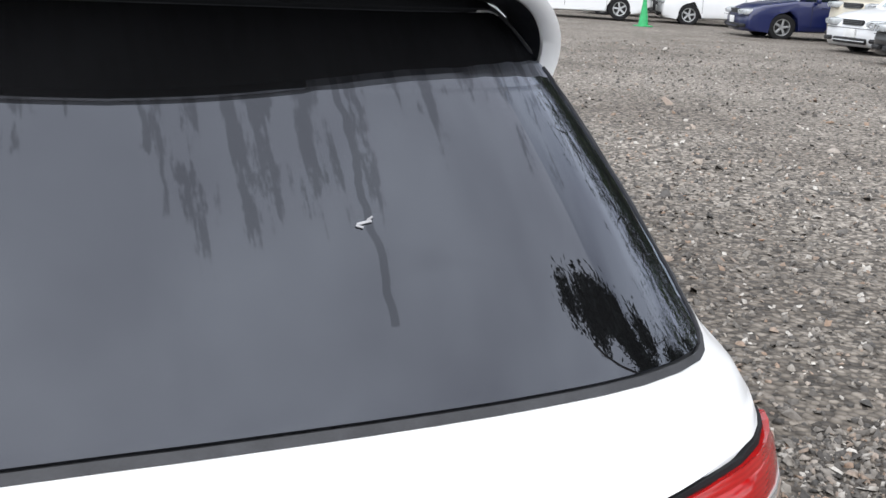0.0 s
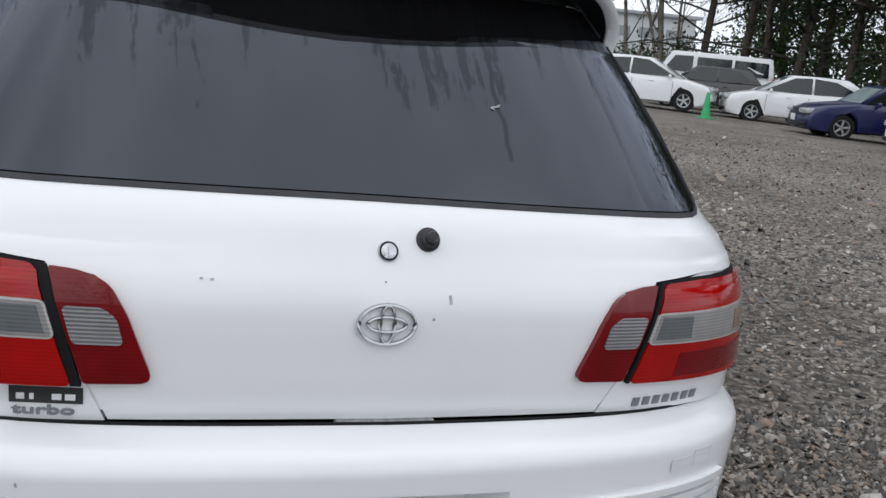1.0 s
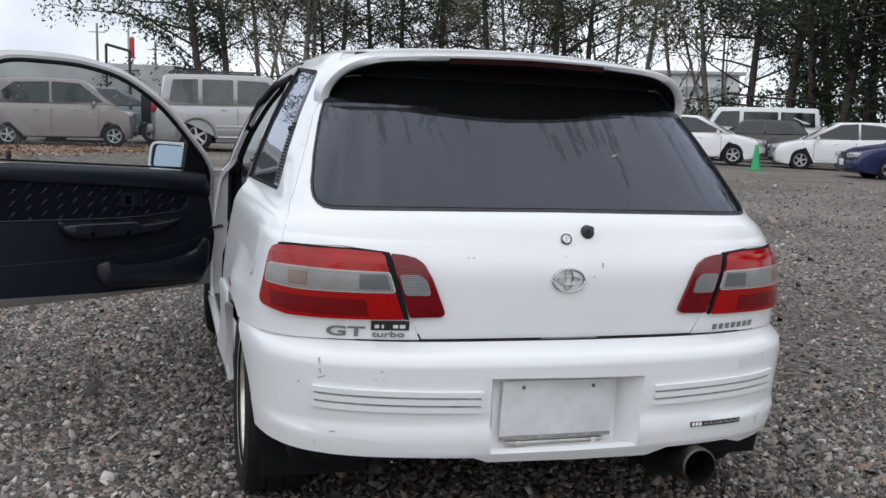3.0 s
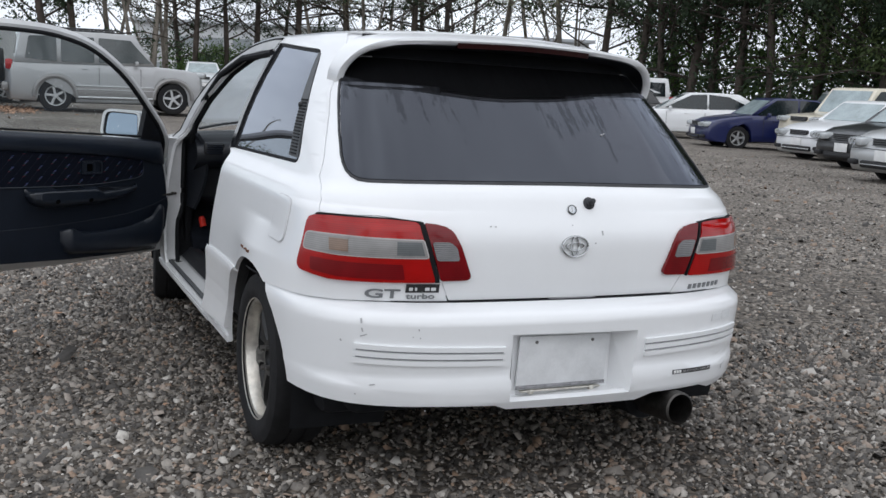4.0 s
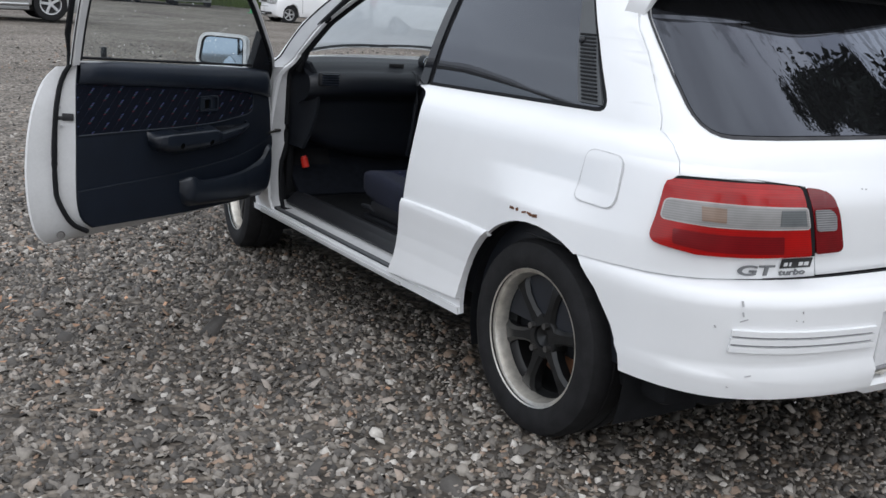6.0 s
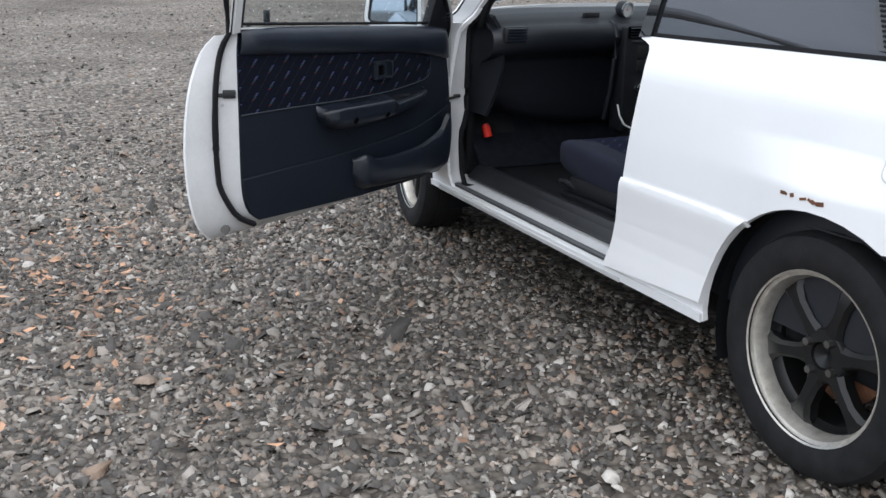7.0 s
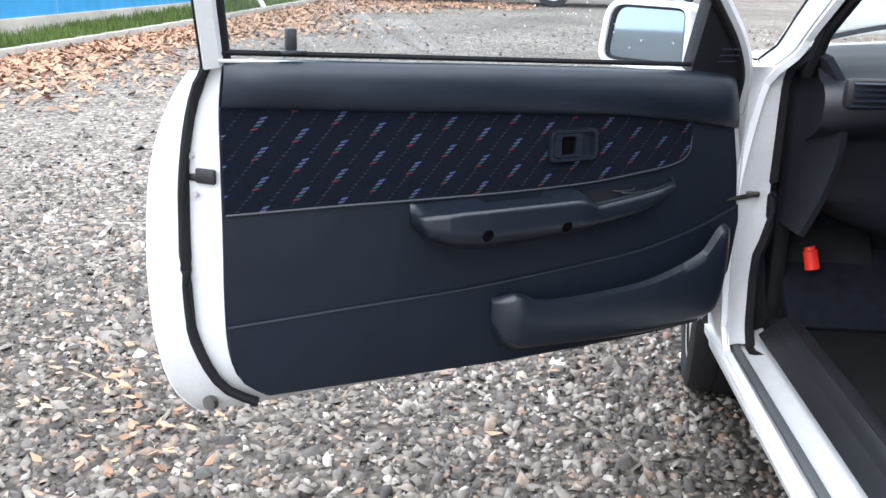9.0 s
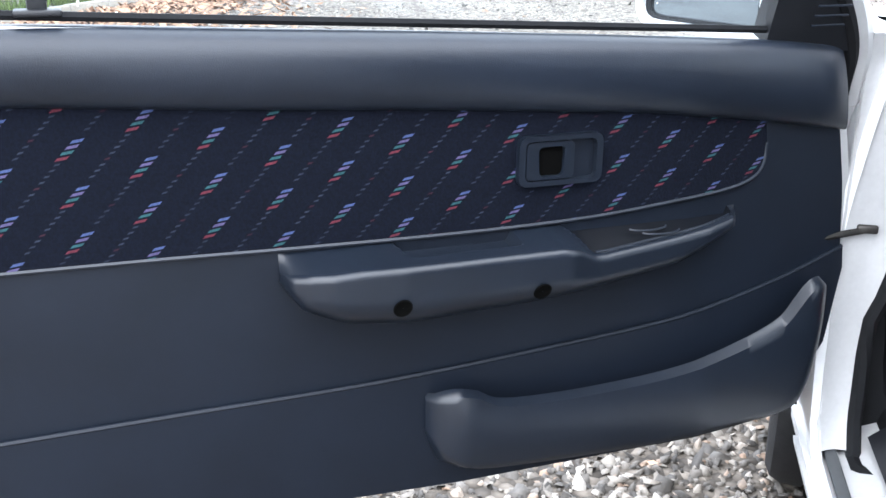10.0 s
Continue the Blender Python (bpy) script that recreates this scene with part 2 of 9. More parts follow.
def streaked_glass():
    """Tinted hatch glass whose dust film was washed away in ragged runs below the wing."""
    m = glass("hatch_glass", (0.02, 0.02, 0.024), ior=1.72)
    nt = m.node_tree
    nt.nodes["Glossy BSDF"].inputs["Color"].default_value = (0.81, 0.865, 1.0, 1)
    out = nt.nodes["Material Output"]
    last = out.inputs["Surface"].links[0].from_socket
    tc = nt.nodes.new("ShaderNodeTexCoord")
    sep = nt.nodes.new("ShaderNodeSeparateXYZ")
    nt.links.new(tc.outputs["Object"], sep.inputs[0])
    runs = noise_node(nt, 19.0, 4.0, 0.65, stretch=(1, 0.0, 0.13))
    ragged = noise_node(nt, 60.0, 3.0, 0.7, stretch=(1, 0.3, 0.35))
    mix = nt.nodes.new("ShaderNodeMath")
    mix.operation = "MULTIPLY_ADD"
    mix.inputs[1].default_value = 0.32
    nt.links.new(ragged.outputs["Fac"], mix.inputs[0])
    nt.links.new(runs.outputs["Fac"], mix.inputs[2])
    # the runs thin out towards the lower part of the pane
    fall = nt.nodes.new("ShaderNodeMapRange")
    fall.inputs[1].default_value, fall.inputs[2].default_value = 0.98, 1.2
    fall.inputs[3].default_value, fall.inputs[4].default_value = -0.16, 0.06
    nt.links.new(sep.outputs[2], fall.inputs[0])
    add = nt.nodes.new("ShaderNodeMath")
    add.operation = "ADD"
    nt.links.new(mix.outputs[0], add.inputs[0])
    nt.links.new(fall.outputs[0], add.inputs[1])
    # one long run down the right-hand side
    side = nt.nodes.new("ShaderNodeMath")
    side.operation = "MULTIPLY_ADD"
    wob = noise_node(nt, 9.0, 3.0, stretch=(0.0, 0.0, 1.0))
    side.inputs[1].default_value = 0.06
    nt.links.new(wob.outputs["Fac"], side.inputs[0])
    nt.links.new(sep.outputs[0], side.inputs[2])
    gone = nt.nodes.new("ShaderNodeMath")
    gone.operation = "COMPARE"
    gone.inputs[1].default_value, gone.inputs[2].default_value = 0.268, 0.0045
    nt.links.new(side.outputs[0], gone.inputs[0])
    foot = nt.nodes.new("ShaderNodeMath")
    foot.operation = "GREATER_THAN"
    foot.inputs[1].default_value = 0.985
    nt.links.new(sep.outputs[2], foot.inputs[0])
    both = nt.nodes.new("ShaderNodeMath")
    both.operation = "MULTIPLY"
    nt.links.new(gone.outputs[0], both.inputs[0])
    nt.links.new(foot.outputs[0], both.inputs[1])
    film = nt.nodes.new("ShaderNodeMapRange")
    film.inputs[1].default_value, film.inputs[2].default_value = 0.71, 0.75
    nt.links.new(add.outputs[0], film.inputs[0])
    most = nt.nodes.new("ShaderNodeMath")
    most.operation = "MAXIMUM"
    nt.links.new(film.outputs[0], most.inputs[0])
    nt.links.new(both.outputs[0], most.inputs[1])
    # washed runs are less reflective than the dusty film
    wet = nt.nodes.new("ShaderNodeMapRange")
    wet.inputs[3].default_value, wet.inputs[4].default_value = 1.0, 0.66
    nt.links.new(most.outputs[0], wet.inputs[0])
    blend = last.node
    keep = blend.inputs[0].links[0].from_socket
    mul = nt.nodes.new("ShaderNodeMath")
    mul.operation = "MULTIPLY"
    nt.links.new(keep, mul.inputs[0])
    nt.links.new(wet.outputs[0], mul.inputs[1])
    nt.links.new(mul.outputs[0], blend.inputs[0])
    di = nt.nodes.new("ShaderNodeBsdfDiffuse")
    di.inputs[0].default_value = (0.60, 0.61, 0.66, 1)
    haze = noise_node(nt, 2.5, 5.0)
    hz = nt.nodes.new("ShaderNodeMapRange")
    hz.inputs[3].default_value, hz.inputs[4].default_value = 0.002, 0.014
    nt.links.new(haze.outputs["Fac"], hz.inputs[0])
    mx = nt.nodes.new("ShaderNodeMixShader")
    nt.links.new(hz.outputs[0], mx.inputs[0])
    nt.links.new(last, mx.inputs[1])
    nt.links.new(di.outputs[0], mx.inputs[2])
    nt.links.new(mx.outputs[0], out.inputs["Surface"])
    return m


HATCH_GLASS = streaked_glass()
PILLAR_GLASS = mat("blacked_glass", (0.012, 0.013, 0.016), 0.04, var=0.1, spec=0.45, rvar=0.01)


def lens(name, color, rough=0.12, rib=0.02):
    """A ribbed lamp lens."""
    m, nt, b = nodes_of(name)
    tc = nt.nodes.new("ShaderNodeTexCoord")
    wv = nt.nodes.new("ShaderNodeTexWave")
    wv.bands_direction = "Z"
    wv.inputs["Scale"].default_value, wv.inputs["Distortion"].default_value = 55.0, 0.4
    nt.links.new(tc.outputs["Object"], wv.inputs["Vector"])
    patch = noise_node(nt, 14.0, 3.0)
    mean = nt.nodes.new("ShaderNodeMath")
    mean.operation = "MULTIPLY_ADD"
    mean.inputs[1].default_value = 0.35
    nt.links.new(wv.outputs["Fac"], mean.inputs[0])
    nt.links.new(patch.outputs["Fac"], mean.inputs[2])
    col = ramp_node(nt, mean.outputs[0], [(0.35, shade(color, 0.72)), (1.0, shade(color, 1.15))])
    nt.links.new(col.outputs[0], b.inputs["Base Color"])
    b.inputs["Roughness"].default_value = rough
    b.inputs["Coat Weight"].default_value, b.inputs["Coat Roughness"].default_value = 0.32, 0.015
    b.inputs["Specular IOR Level"].default_value = 0.3
    bu = nt.nodes.new("ShaderNodeBump")
    bu.inputs["Strength"].default_value, bu.inputs["Distance"].default_value = rib, 0.003
    nt.links.new(wv.outputs["Fac"], bu.inputs["Height"])
    nt.links.new(bu.outputs[0], b.inputs["Normal"])
    return m


LENS_RED = lens("lens_red", (0.34, 0.003, 0.003))
LENS_EDGE = lens("lens_edge", (0.46, 0.44, 0.43))
LENS_OUT = lens("lens_unlit", (0.02, 0.002, 0.003))
# near-black colour that paints in the darkness inside holes and vents
HOLE_DARK = mat("hole_dark", (0.002, 0.002, 0.002), 0.9, var=0.0, spec=0.05)
GRIME = mat("pale_grime", (0.30, 0.30, 0.31), 0.8, var=0.3, scale=60)
LENS_DARKRED = lens("lens_dark_red", (0.16, 0.002, 0.005))
LENS_CLEAR = lens("lens_clear", (0.27, 0.265, 0.26))
LENS_RIBBED = lens("lens_ribbed", (0.21, 0.21, 0.215), 0.12, 0.5)
LENS_SMOKE = lens("lens_smoke", (0.13, 0.14, 0.145))
LENS_AMBER = lens("lens_amber", (0.24, 0.17, 0.13))
VENT_GREY = mat("vent_grey", (0.07, 0.075, 0.08), 0.6, var=0.15)
TIP = mat("dark_steel", (0.09, 0.085, 0.08), 0.5, 1.0, var=0.4, scale=25)
LAMP_GLASS = lens("headlamp_glass", (0.55, 0.57, 0.58), 0.08)


def fabric(name, base, across=2, slot=0.0444, rise=0.0728):
    """Dark blue cloth with rows of slanting woven dashes in violet, teal and red."""
    m, nt, b = nodes_of(name)

    def math_node(op, a, c=None, d=None):
        n = nt.nodes.new("ShaderNodeMath")
        n.operation = op
        for k, v in enumerate((a, c, d)):
            if v is None:
                continue
            if isinstance(v, (int, float)):
                n.inputs[k].default_value = v
            else:
                nt.links.new(v, n.inputs[k])
        return n.outputs[0]

    tc = nt.nodes.new("ShaderNodeTexCoord")
    sep = nt.nodes.new("ShaderNodeSeparateXYZ")
    nt.links.new(tc.outputs["Object"], sep.inputs[0])
    y, z = sep.outputs[1], sep.outputs[across]
    # slanting lines of dashes: four broad ones above a trail of thin ones, each line offset from the next
    u = math_node("SUBTRACT", y, math_node("MULTIPLY", z, 0.93))
    ud = math_node("ADD", math_node("DIVIDE", math_node("SUBTRACT", u, 0.9857), slot), 0.5)
    line_id = math_node("FLOOR", ud)
    du = math_node("SUBTRACT", math_node("FRACT", ud), 0.5)
    up = math_node("SUBTRACT", z, math_node("MULTIPLY", du, 0.17 * slot))
    g = math_node("FRACT", math_node("DIVIDE", math_node("SUBTRACT", math_node("SUBTRACT", up, 0.8035), math_node("MULTIPLY", line_id, 0.0251)), rise))
    broad = math_node("GREATER_THAN", g, 0.6923)
    trail = math_node("MULTIPLY", math_node("GREATER_THAN", g, 0.08), math_node("SUBTRACT", 1.0, broad))
    w = math_node("ADD", 0.05, math_node("MULTIPLY", broad, 0.062))
    in_u = math_node("LESS_THAN", math_node("ABSOLUTE", du), w)
    fz = math_node("ABSOLUTE", math_node("SUBTRACT", math_node("FRACT", math_node("MULTIPLY", g, 13.0)), 0.5))
    in_z = math_node("LESS_THAN", fz, math_node("ADD", 0.19, math_node("MULTIPLY", broad, 0.10)))
    speckle = noise_node(nt, 420.0, 2.0)
    worn = math_node("MULTIPLY_ADD", speckle.outputs["Fac"], 0.82, 0.28)
    patch = noise_node(nt, 30.0, 2.0)
    inside = math_node("MULTIPLY", math_node("ADD", broad, math_node("MULTIPLY", trail, math_node("MULTIPLY", patch.outputs["Fac"], 0.60))), worn)
    mask = math_node("MULTIPLY", math_node("MULTIPLY", in_u, in_z), inside)
    hue = ramp_node(nt, g, [(0.0, (0.085, 0.105, 0.16)), (0.3077, (0.10, 0.035, 0.05)), (0.3846, (0.085, 0.105, 0.16)), (0.6923, (0.125, 0.030, 0.045)), (0.7692, (0.035, 0.10, 0.115)), (0.8462, (0.11, 0.095, 0.20)), (0.9231, (0.075, 0.105, 0.24))])
    hue.color_ramp.interpolation = "CONSTANT"
    no = noise_node(nt, 320.0, 2.0)
    ground = ramp_node(nt, no.outputs["Fac"], [(0.3, shade(base, 0.75)), (0.7, shade(base, 1.3))])
    mx = nt.nodes.new("ShaderNodeMix")
    mx.data_type = "RGBA"
    nt.links.new(mask, mx.inputs[0])
    nt.links.new(ground.outputs[0], mx.inputs[6])
    nt.links.new(hue.outputs[0], mx.inputs[7])
    nt.links.new(mx.outputs[2], b.inputs["Base Color"])
    b.inputs["Roughness"].default_value = 0.95
    b.inputs["Specular IOR Level"].default_value = 0.15
    bu = nt.nodes.new("ShaderNodeBump")
    bu.inputs["Strength"].default_value, bu.inputs["Distance"].default_value = 0.25, 0.002
    nt.links.new(no.outputs["Fac"], bu.inputs["Height"])
    nt.links.new(bu.outputs[0], b.inputs["Normal"])
    return m


CLOTH = fabric("door_cloth", (0.0030, 0.0045, 0.0100))
SEAT_CLOTH = fabric("seat_cloth", (0.0055, 0.0085, 0.024), 0)
SEAT_PLAIN = mat("seat_plain", (0.0055, 0.0082, 0.023), 0.95, var=0.2, scale=20, bump=0.3, bscale=500)


# ---- mesh helpers ----
def part(name, bm, material, parent=None, label="", angle=38.0):
    """Links a bmesh as one mesh object under a thing or a part."""
    bm.normal_update()
    for f in bm.faces:
        f.smooth = True
    for e in bm.edges:
        e.smooth = len(e.link_faces) == 2 and e.calc_face_angle(4.0) < radians(angle)
    me = bpy.data.meshes.new(name)
    bm.to_mesh(me)
    bm.free()
    me.materials.append(material)
    return link_part(name, me, parent, label)


def link_part(name, me, parent=None, label=""):
    ob = new(name, me)
    ob.parent = parent
    if label:
        tagged(ob, label)
    return ob


def box(bm, c, s, bevel=0.0, m=None, seg=2):
    """A box with centre c and sizes s, its edges rounded, turned by m."""
    ret = bmesh.ops.create_cube(bm, size=1.0)
    vs = ret["verts"]
    for v in vs:
        v.co = Vector((v.co.x * s[0], v.co.y * s[1], v.co.z * s[2]))
    if bevel:
        es = {e for v in vs for e in v.link_edges}
        got = bmesh.ops.bevel(bm, geom=list(es), offset=bevel, segments=seg, affect="EDGES", profile=0.5)
        vs = list({v for f in got["faces"] for v in f.verts} | {v for v in vs if v.is_valid})
    t = Matrix.Translation(c) @ (m or Matrix.Identity(4))
    for v in vs:
        v.co = t @ v.co
    return vs


def rod(bm, a, b, r, n=10, r2=None, caps=True):
    """A round bar from a to b."""
    a, b = Vector(a), Vector(b)
    q = (b - a).to_track_quat("Z", "Y").to_matrix()
    rings = []
    for p, rr in ((a, r), (b, r if r2 is None else r2)):
        rings.append([bm.verts.new(p + q @ Vector((rr * math.cos(k * math.tau / n), rr * math.sin(k * math.tau / n), 0))) for k in range(n)])
    for k in range(n):
        bm.faces.new((rings[0][k], rings[0][(k + 1) % n], rings[1][(k + 1) % n], rings[1][k]))
    if caps:
        bm.faces.new(rings[0][::-1])
        bm.faces.new(rings[1])


def tube(bm, pts, r, n=8, flat=1.0, closed=False):
    """A bar of radius r along the points; flat squeezes it in height."""
    pts = [Vector(p) for p in pts]
    rings = []
    last = len(pts)
    for i, p in enumerate(pts):
        t = (pts[(i + 1) % last] - pts[i - 1]) if closed else (pts[min(i + 1, last - 1)] - pts[max(i - 1, 0)])
        q = t.normalized().to_track_quat("Z", "Y").to_matrix()
        rr = r[i] if isinstance(r, (list, tuple)) else r
        rings.append([bm.verts.new(p + q @ Vector((rr * math.cos(k * math.tau / n), rr * flat * math.sin(k * math.tau / n), 0))) for k in range(n)])
    for i in range(last if closed else last - 1):
        a, b = rings[i], rings[(i + 1) % last]
        for k in range(n):
            bm.faces.new((a[k], a[(k + 1) % n], b[(k + 1) % n], b[k]))
    if not closed:
        bm.faces.new(rings[0][::-1])
        bm.faces.new(rings[-1])


def lathe(bm, profile, n=40, m=None, closed=True):
    """Turns a profile of (radius, offset) round the x axis."""
    m = m or Matrix.Identity(4)
    rings = [[bm.verts.new(m @ Vector((o, r * math.cos(k * math.tau / n), r * math.sin(k * math.tau / n)))) for k in range(n)] for r, o in profile]
    pairs = list(zip(rings, rings[1:] + rings[:1])) if closed else list(zip(rings, rings[1:]))
    for a, b in pairs:
        for k in range(n):
            bm.faces.new((a[k], b[k], b[(k + 1) % n], a[(k + 1) % n]))


def sheet(bm, f, nu, nv, thick=0.0):
    """A grid of f(u, v), u and v from 0 to 1; with a thickness, a closed plate."""
    g = [[bm.verts.new(f(i / nu, j / nv)) for j in range(nv + 1)] for i in range(nu + 1)]
    fs = []
    for i in range(nu):
        for j in range(nv):
            fs.append(bm.faces.new((g[i][j], g[i + 1][j], g[i + 1][j + 1], g[i][j + 1])))
    if thick:
        bm.normal_update()
        bmesh.ops.solidify(bm, geom=fs, thickness=thick)
    return g


def rounded(pts, r, n=5):
    """The polygon with its corners rounded; r is one radius or one for each corner."""
    out = []
    k = len(pts)
    for i in range(k):
        p = Vector(pts[i][:2])
        a, b = Vector(pts[i - 1][:2]) - p, Vector(pts[(i + 1) % k][:2]) - p
        rr = r[i] if isinstance(r, (list, tuple)) else r
        rr = min(rr, a.length * 0.45, b.length * 0.45)
        if rr < 1e-4:
            out.append(tuple(p))
            continue
        s, e = p + a.normalized() * rr, p + b.normalized() * rr
        for j in range(n + 1):
            t = j / n
            out.append(tuple((1 - t) ** 2 * s + 2 * t * (1 - t) * p + t * t * e))
    return out


def spline(pts, n=6):
    """A smooth open line through the points."""
    ps = [Vector(p) for p in pts]
    ext = [2 * ps[0] - ps[1]] + ps + [2 * ps[-1] - ps[-2]]
    out = []
    for i in range(1, len(ext) - 2):
        p0, p1, p2, p3 = ext[i - 1 : i + 3]
        for j in range(n):
            t = j / n
            out.append(0.5 * ((2 * p1) + (p2 - p0) * t + (2 * p0 - 5 * p1 + 4 * p2 - p3) * t * t + (3 * p1 - p0 - 3 * p2 + p3) * t ** 3))
    out.append(ps[-1])
    return out


def shaped(name, poly, f, material, parent, thick=0.012, off=0.0, holes=(), cuts=(0.05, 0.04), label=""):
    """A curved plate: the polygon poly (with holes) of the plane (u, v), bent onto the surface f(u, v).
    Its face lies off metres out from the surface, its back thick metres further in."""
    from mathutils.geometry import tessellate_polygon
    loops = [[Vector((p[0], p[1], 0)) for p in lp] for lp in (poly, *holes)]
    flat = [p for lp in loops for p in lp]
    bm = bmesh.new()
    vs = [bm.verts.new(p) for p in flat]
    for tri in tessellate_polygon(loops):
        try:
            bm.faces.new([vs[i] for i in tri])
        except ValueError:
            pass
    lo = [min(p[i] for p in flat) for i in (0, 1)]
    hi = [max(p[i] for p in flat) for i in (0, 1)]
    for axis in (0, 1):
        at = math.ceil(lo[axis] / cuts[axis]) * cuts[axis]
        while at < hi[axis]:
            no = Vector((1, 0, 0)) if axis == 0 else Vector((0, 1, 0))
            bmesh.ops.bisect_plane(bm, geom=bm.verts[:] + bm.edges[:] + bm.faces[:], dist=1e-6, plane_co=no * at, plane_no=no)
            at += cuts[axis]
    bmesh.ops.remove_doubles(bm, verts=bm.verts[:], dist=2e-5)
    bmesh.ops.recalc_face_normals(bm, faces=bm.faces[:])
    bm.normal_update()
    for fc in bm.faces:
        if fc.normal.z < 0:
            fc.normal_flip()
    bm.verts.index_update()
    h = 2e-3
    outer, inner, nrm = [], [], []
    for v in bm.verts:
        u, w = v.co.x, v.co.y
        p = f(u, w)
        n = (f(u + h, w) - f(u - h, w)).cross(f(u, w + h) - f(u, w - h)).normalized()
        outer.append(p + n * off)
        inner.append(p + n * (off - thick))
        nrm.append(n)
    count = len(outer)
    faces = [[v.index for v in fc.verts] for fc in bm.faces]
    rim = []
    for e in bm.edges:
        if len(e.link_faces) == 1:
            lp = e.link_loops[0]
            a, b = lp.vert.index, lp.link_loop_next.vert.index
            rim.append((b, a, a + count, b + count))
    bm.free()
    all_faces = faces + [[i + count for i in fc[::-1]] for fc in faces] + rim
    me = bpy.data.meshes.new(name)
    me.from_pydata(outer + inner, [], all_faces)
    me.update()
    for p in me.polygons:
        p.use_smooth = True
    normals = []
    for k, fc in enumerate(all_faces):
        if k < len(faces):
            normals += [nrm[i] for i in fc]
        elif k < 2 * len(faces):
            normals += [-nrm[i - count] for i in fc]
        else:
            normals += [me.polygons[k].normal.copy()] * 4
    me.normals_split_custom_set(normals)
    me.materials.append(material)
    return link_part(name, me, parent, label)


def thing(name, label, category, m=None, group="", kind=""):
    """An Empty at a thing's base, to hold its parts."""
    ob = new(name)
    ob.empty_display_size = 0.2
    if m:
        ob.matrix_world = m
    return tagged(ob, label, category, group, kind)


def lettering(name, text, size, m, material, parent, depth=0.002, bold=0.0):
    """Raised letters in the built-in font, turned into a mesh."""
    cu = bpy.data.curves.new(name, "FONT")
    cu.body, cu.size, cu.extrude, cu.offset, cu.align_x = text, size, depth, bold, "CENTER"
    tmp = bpy.data.objects.new(name, cu)
    scene.collection.objects.link(tmp)
    dg = bpy.context.evaluated_depsgraph_get()
    me = bpy.data.meshes.new_from_object(tmp.evaluated_get(dg))
    bpy.data.objects.remove(tmp)
    me.transform(m)
    me.materials.clear()
    me.materials.append(material)
    return link_part(name, me, parent)

# ---- the white hatchback ----
def curve_of(pairs, soft=0.012):
    """A smooth function through (z, value) pairs."""
    zs = np.linspace(0.0, 1.6, 801)
    v = np.interp(zs, [p[0] for p in pairs], [p[1] for p in pairs])
    k = max(1, int(soft / 0.002))
    ker = np.ones(2 * k + 1) / (2 * k + 1)
    for _ in range(2):
        v = np.convolve(np.pad(v, k, mode="edge"), ker, mode="valid")
    return lambda z: float(np.interp(z, zs, v))


def set_back(p):
    """The tail stands a little askew: its far half lies further forward, and the rear wings swell over the wheels."""
    fade = min(1.0, max(0.0, (1.7 - p.y) / 1.0))
    x = max(0.0, p.x)
    swell = 0.030 * math.exp(-((p.y - 0.80) / 0.22) ** 2) * min(1.0, max(0.0, (0.745 - p.z) / 0.09)) * min(1.0, max(0.0, (abs(p.x) - 0.70) / 0.08))
    return Vector((p.x + math.copysign(swell, p.x), p.y + 0.062 * x * x / (x + 0.06) * fade, p.z))


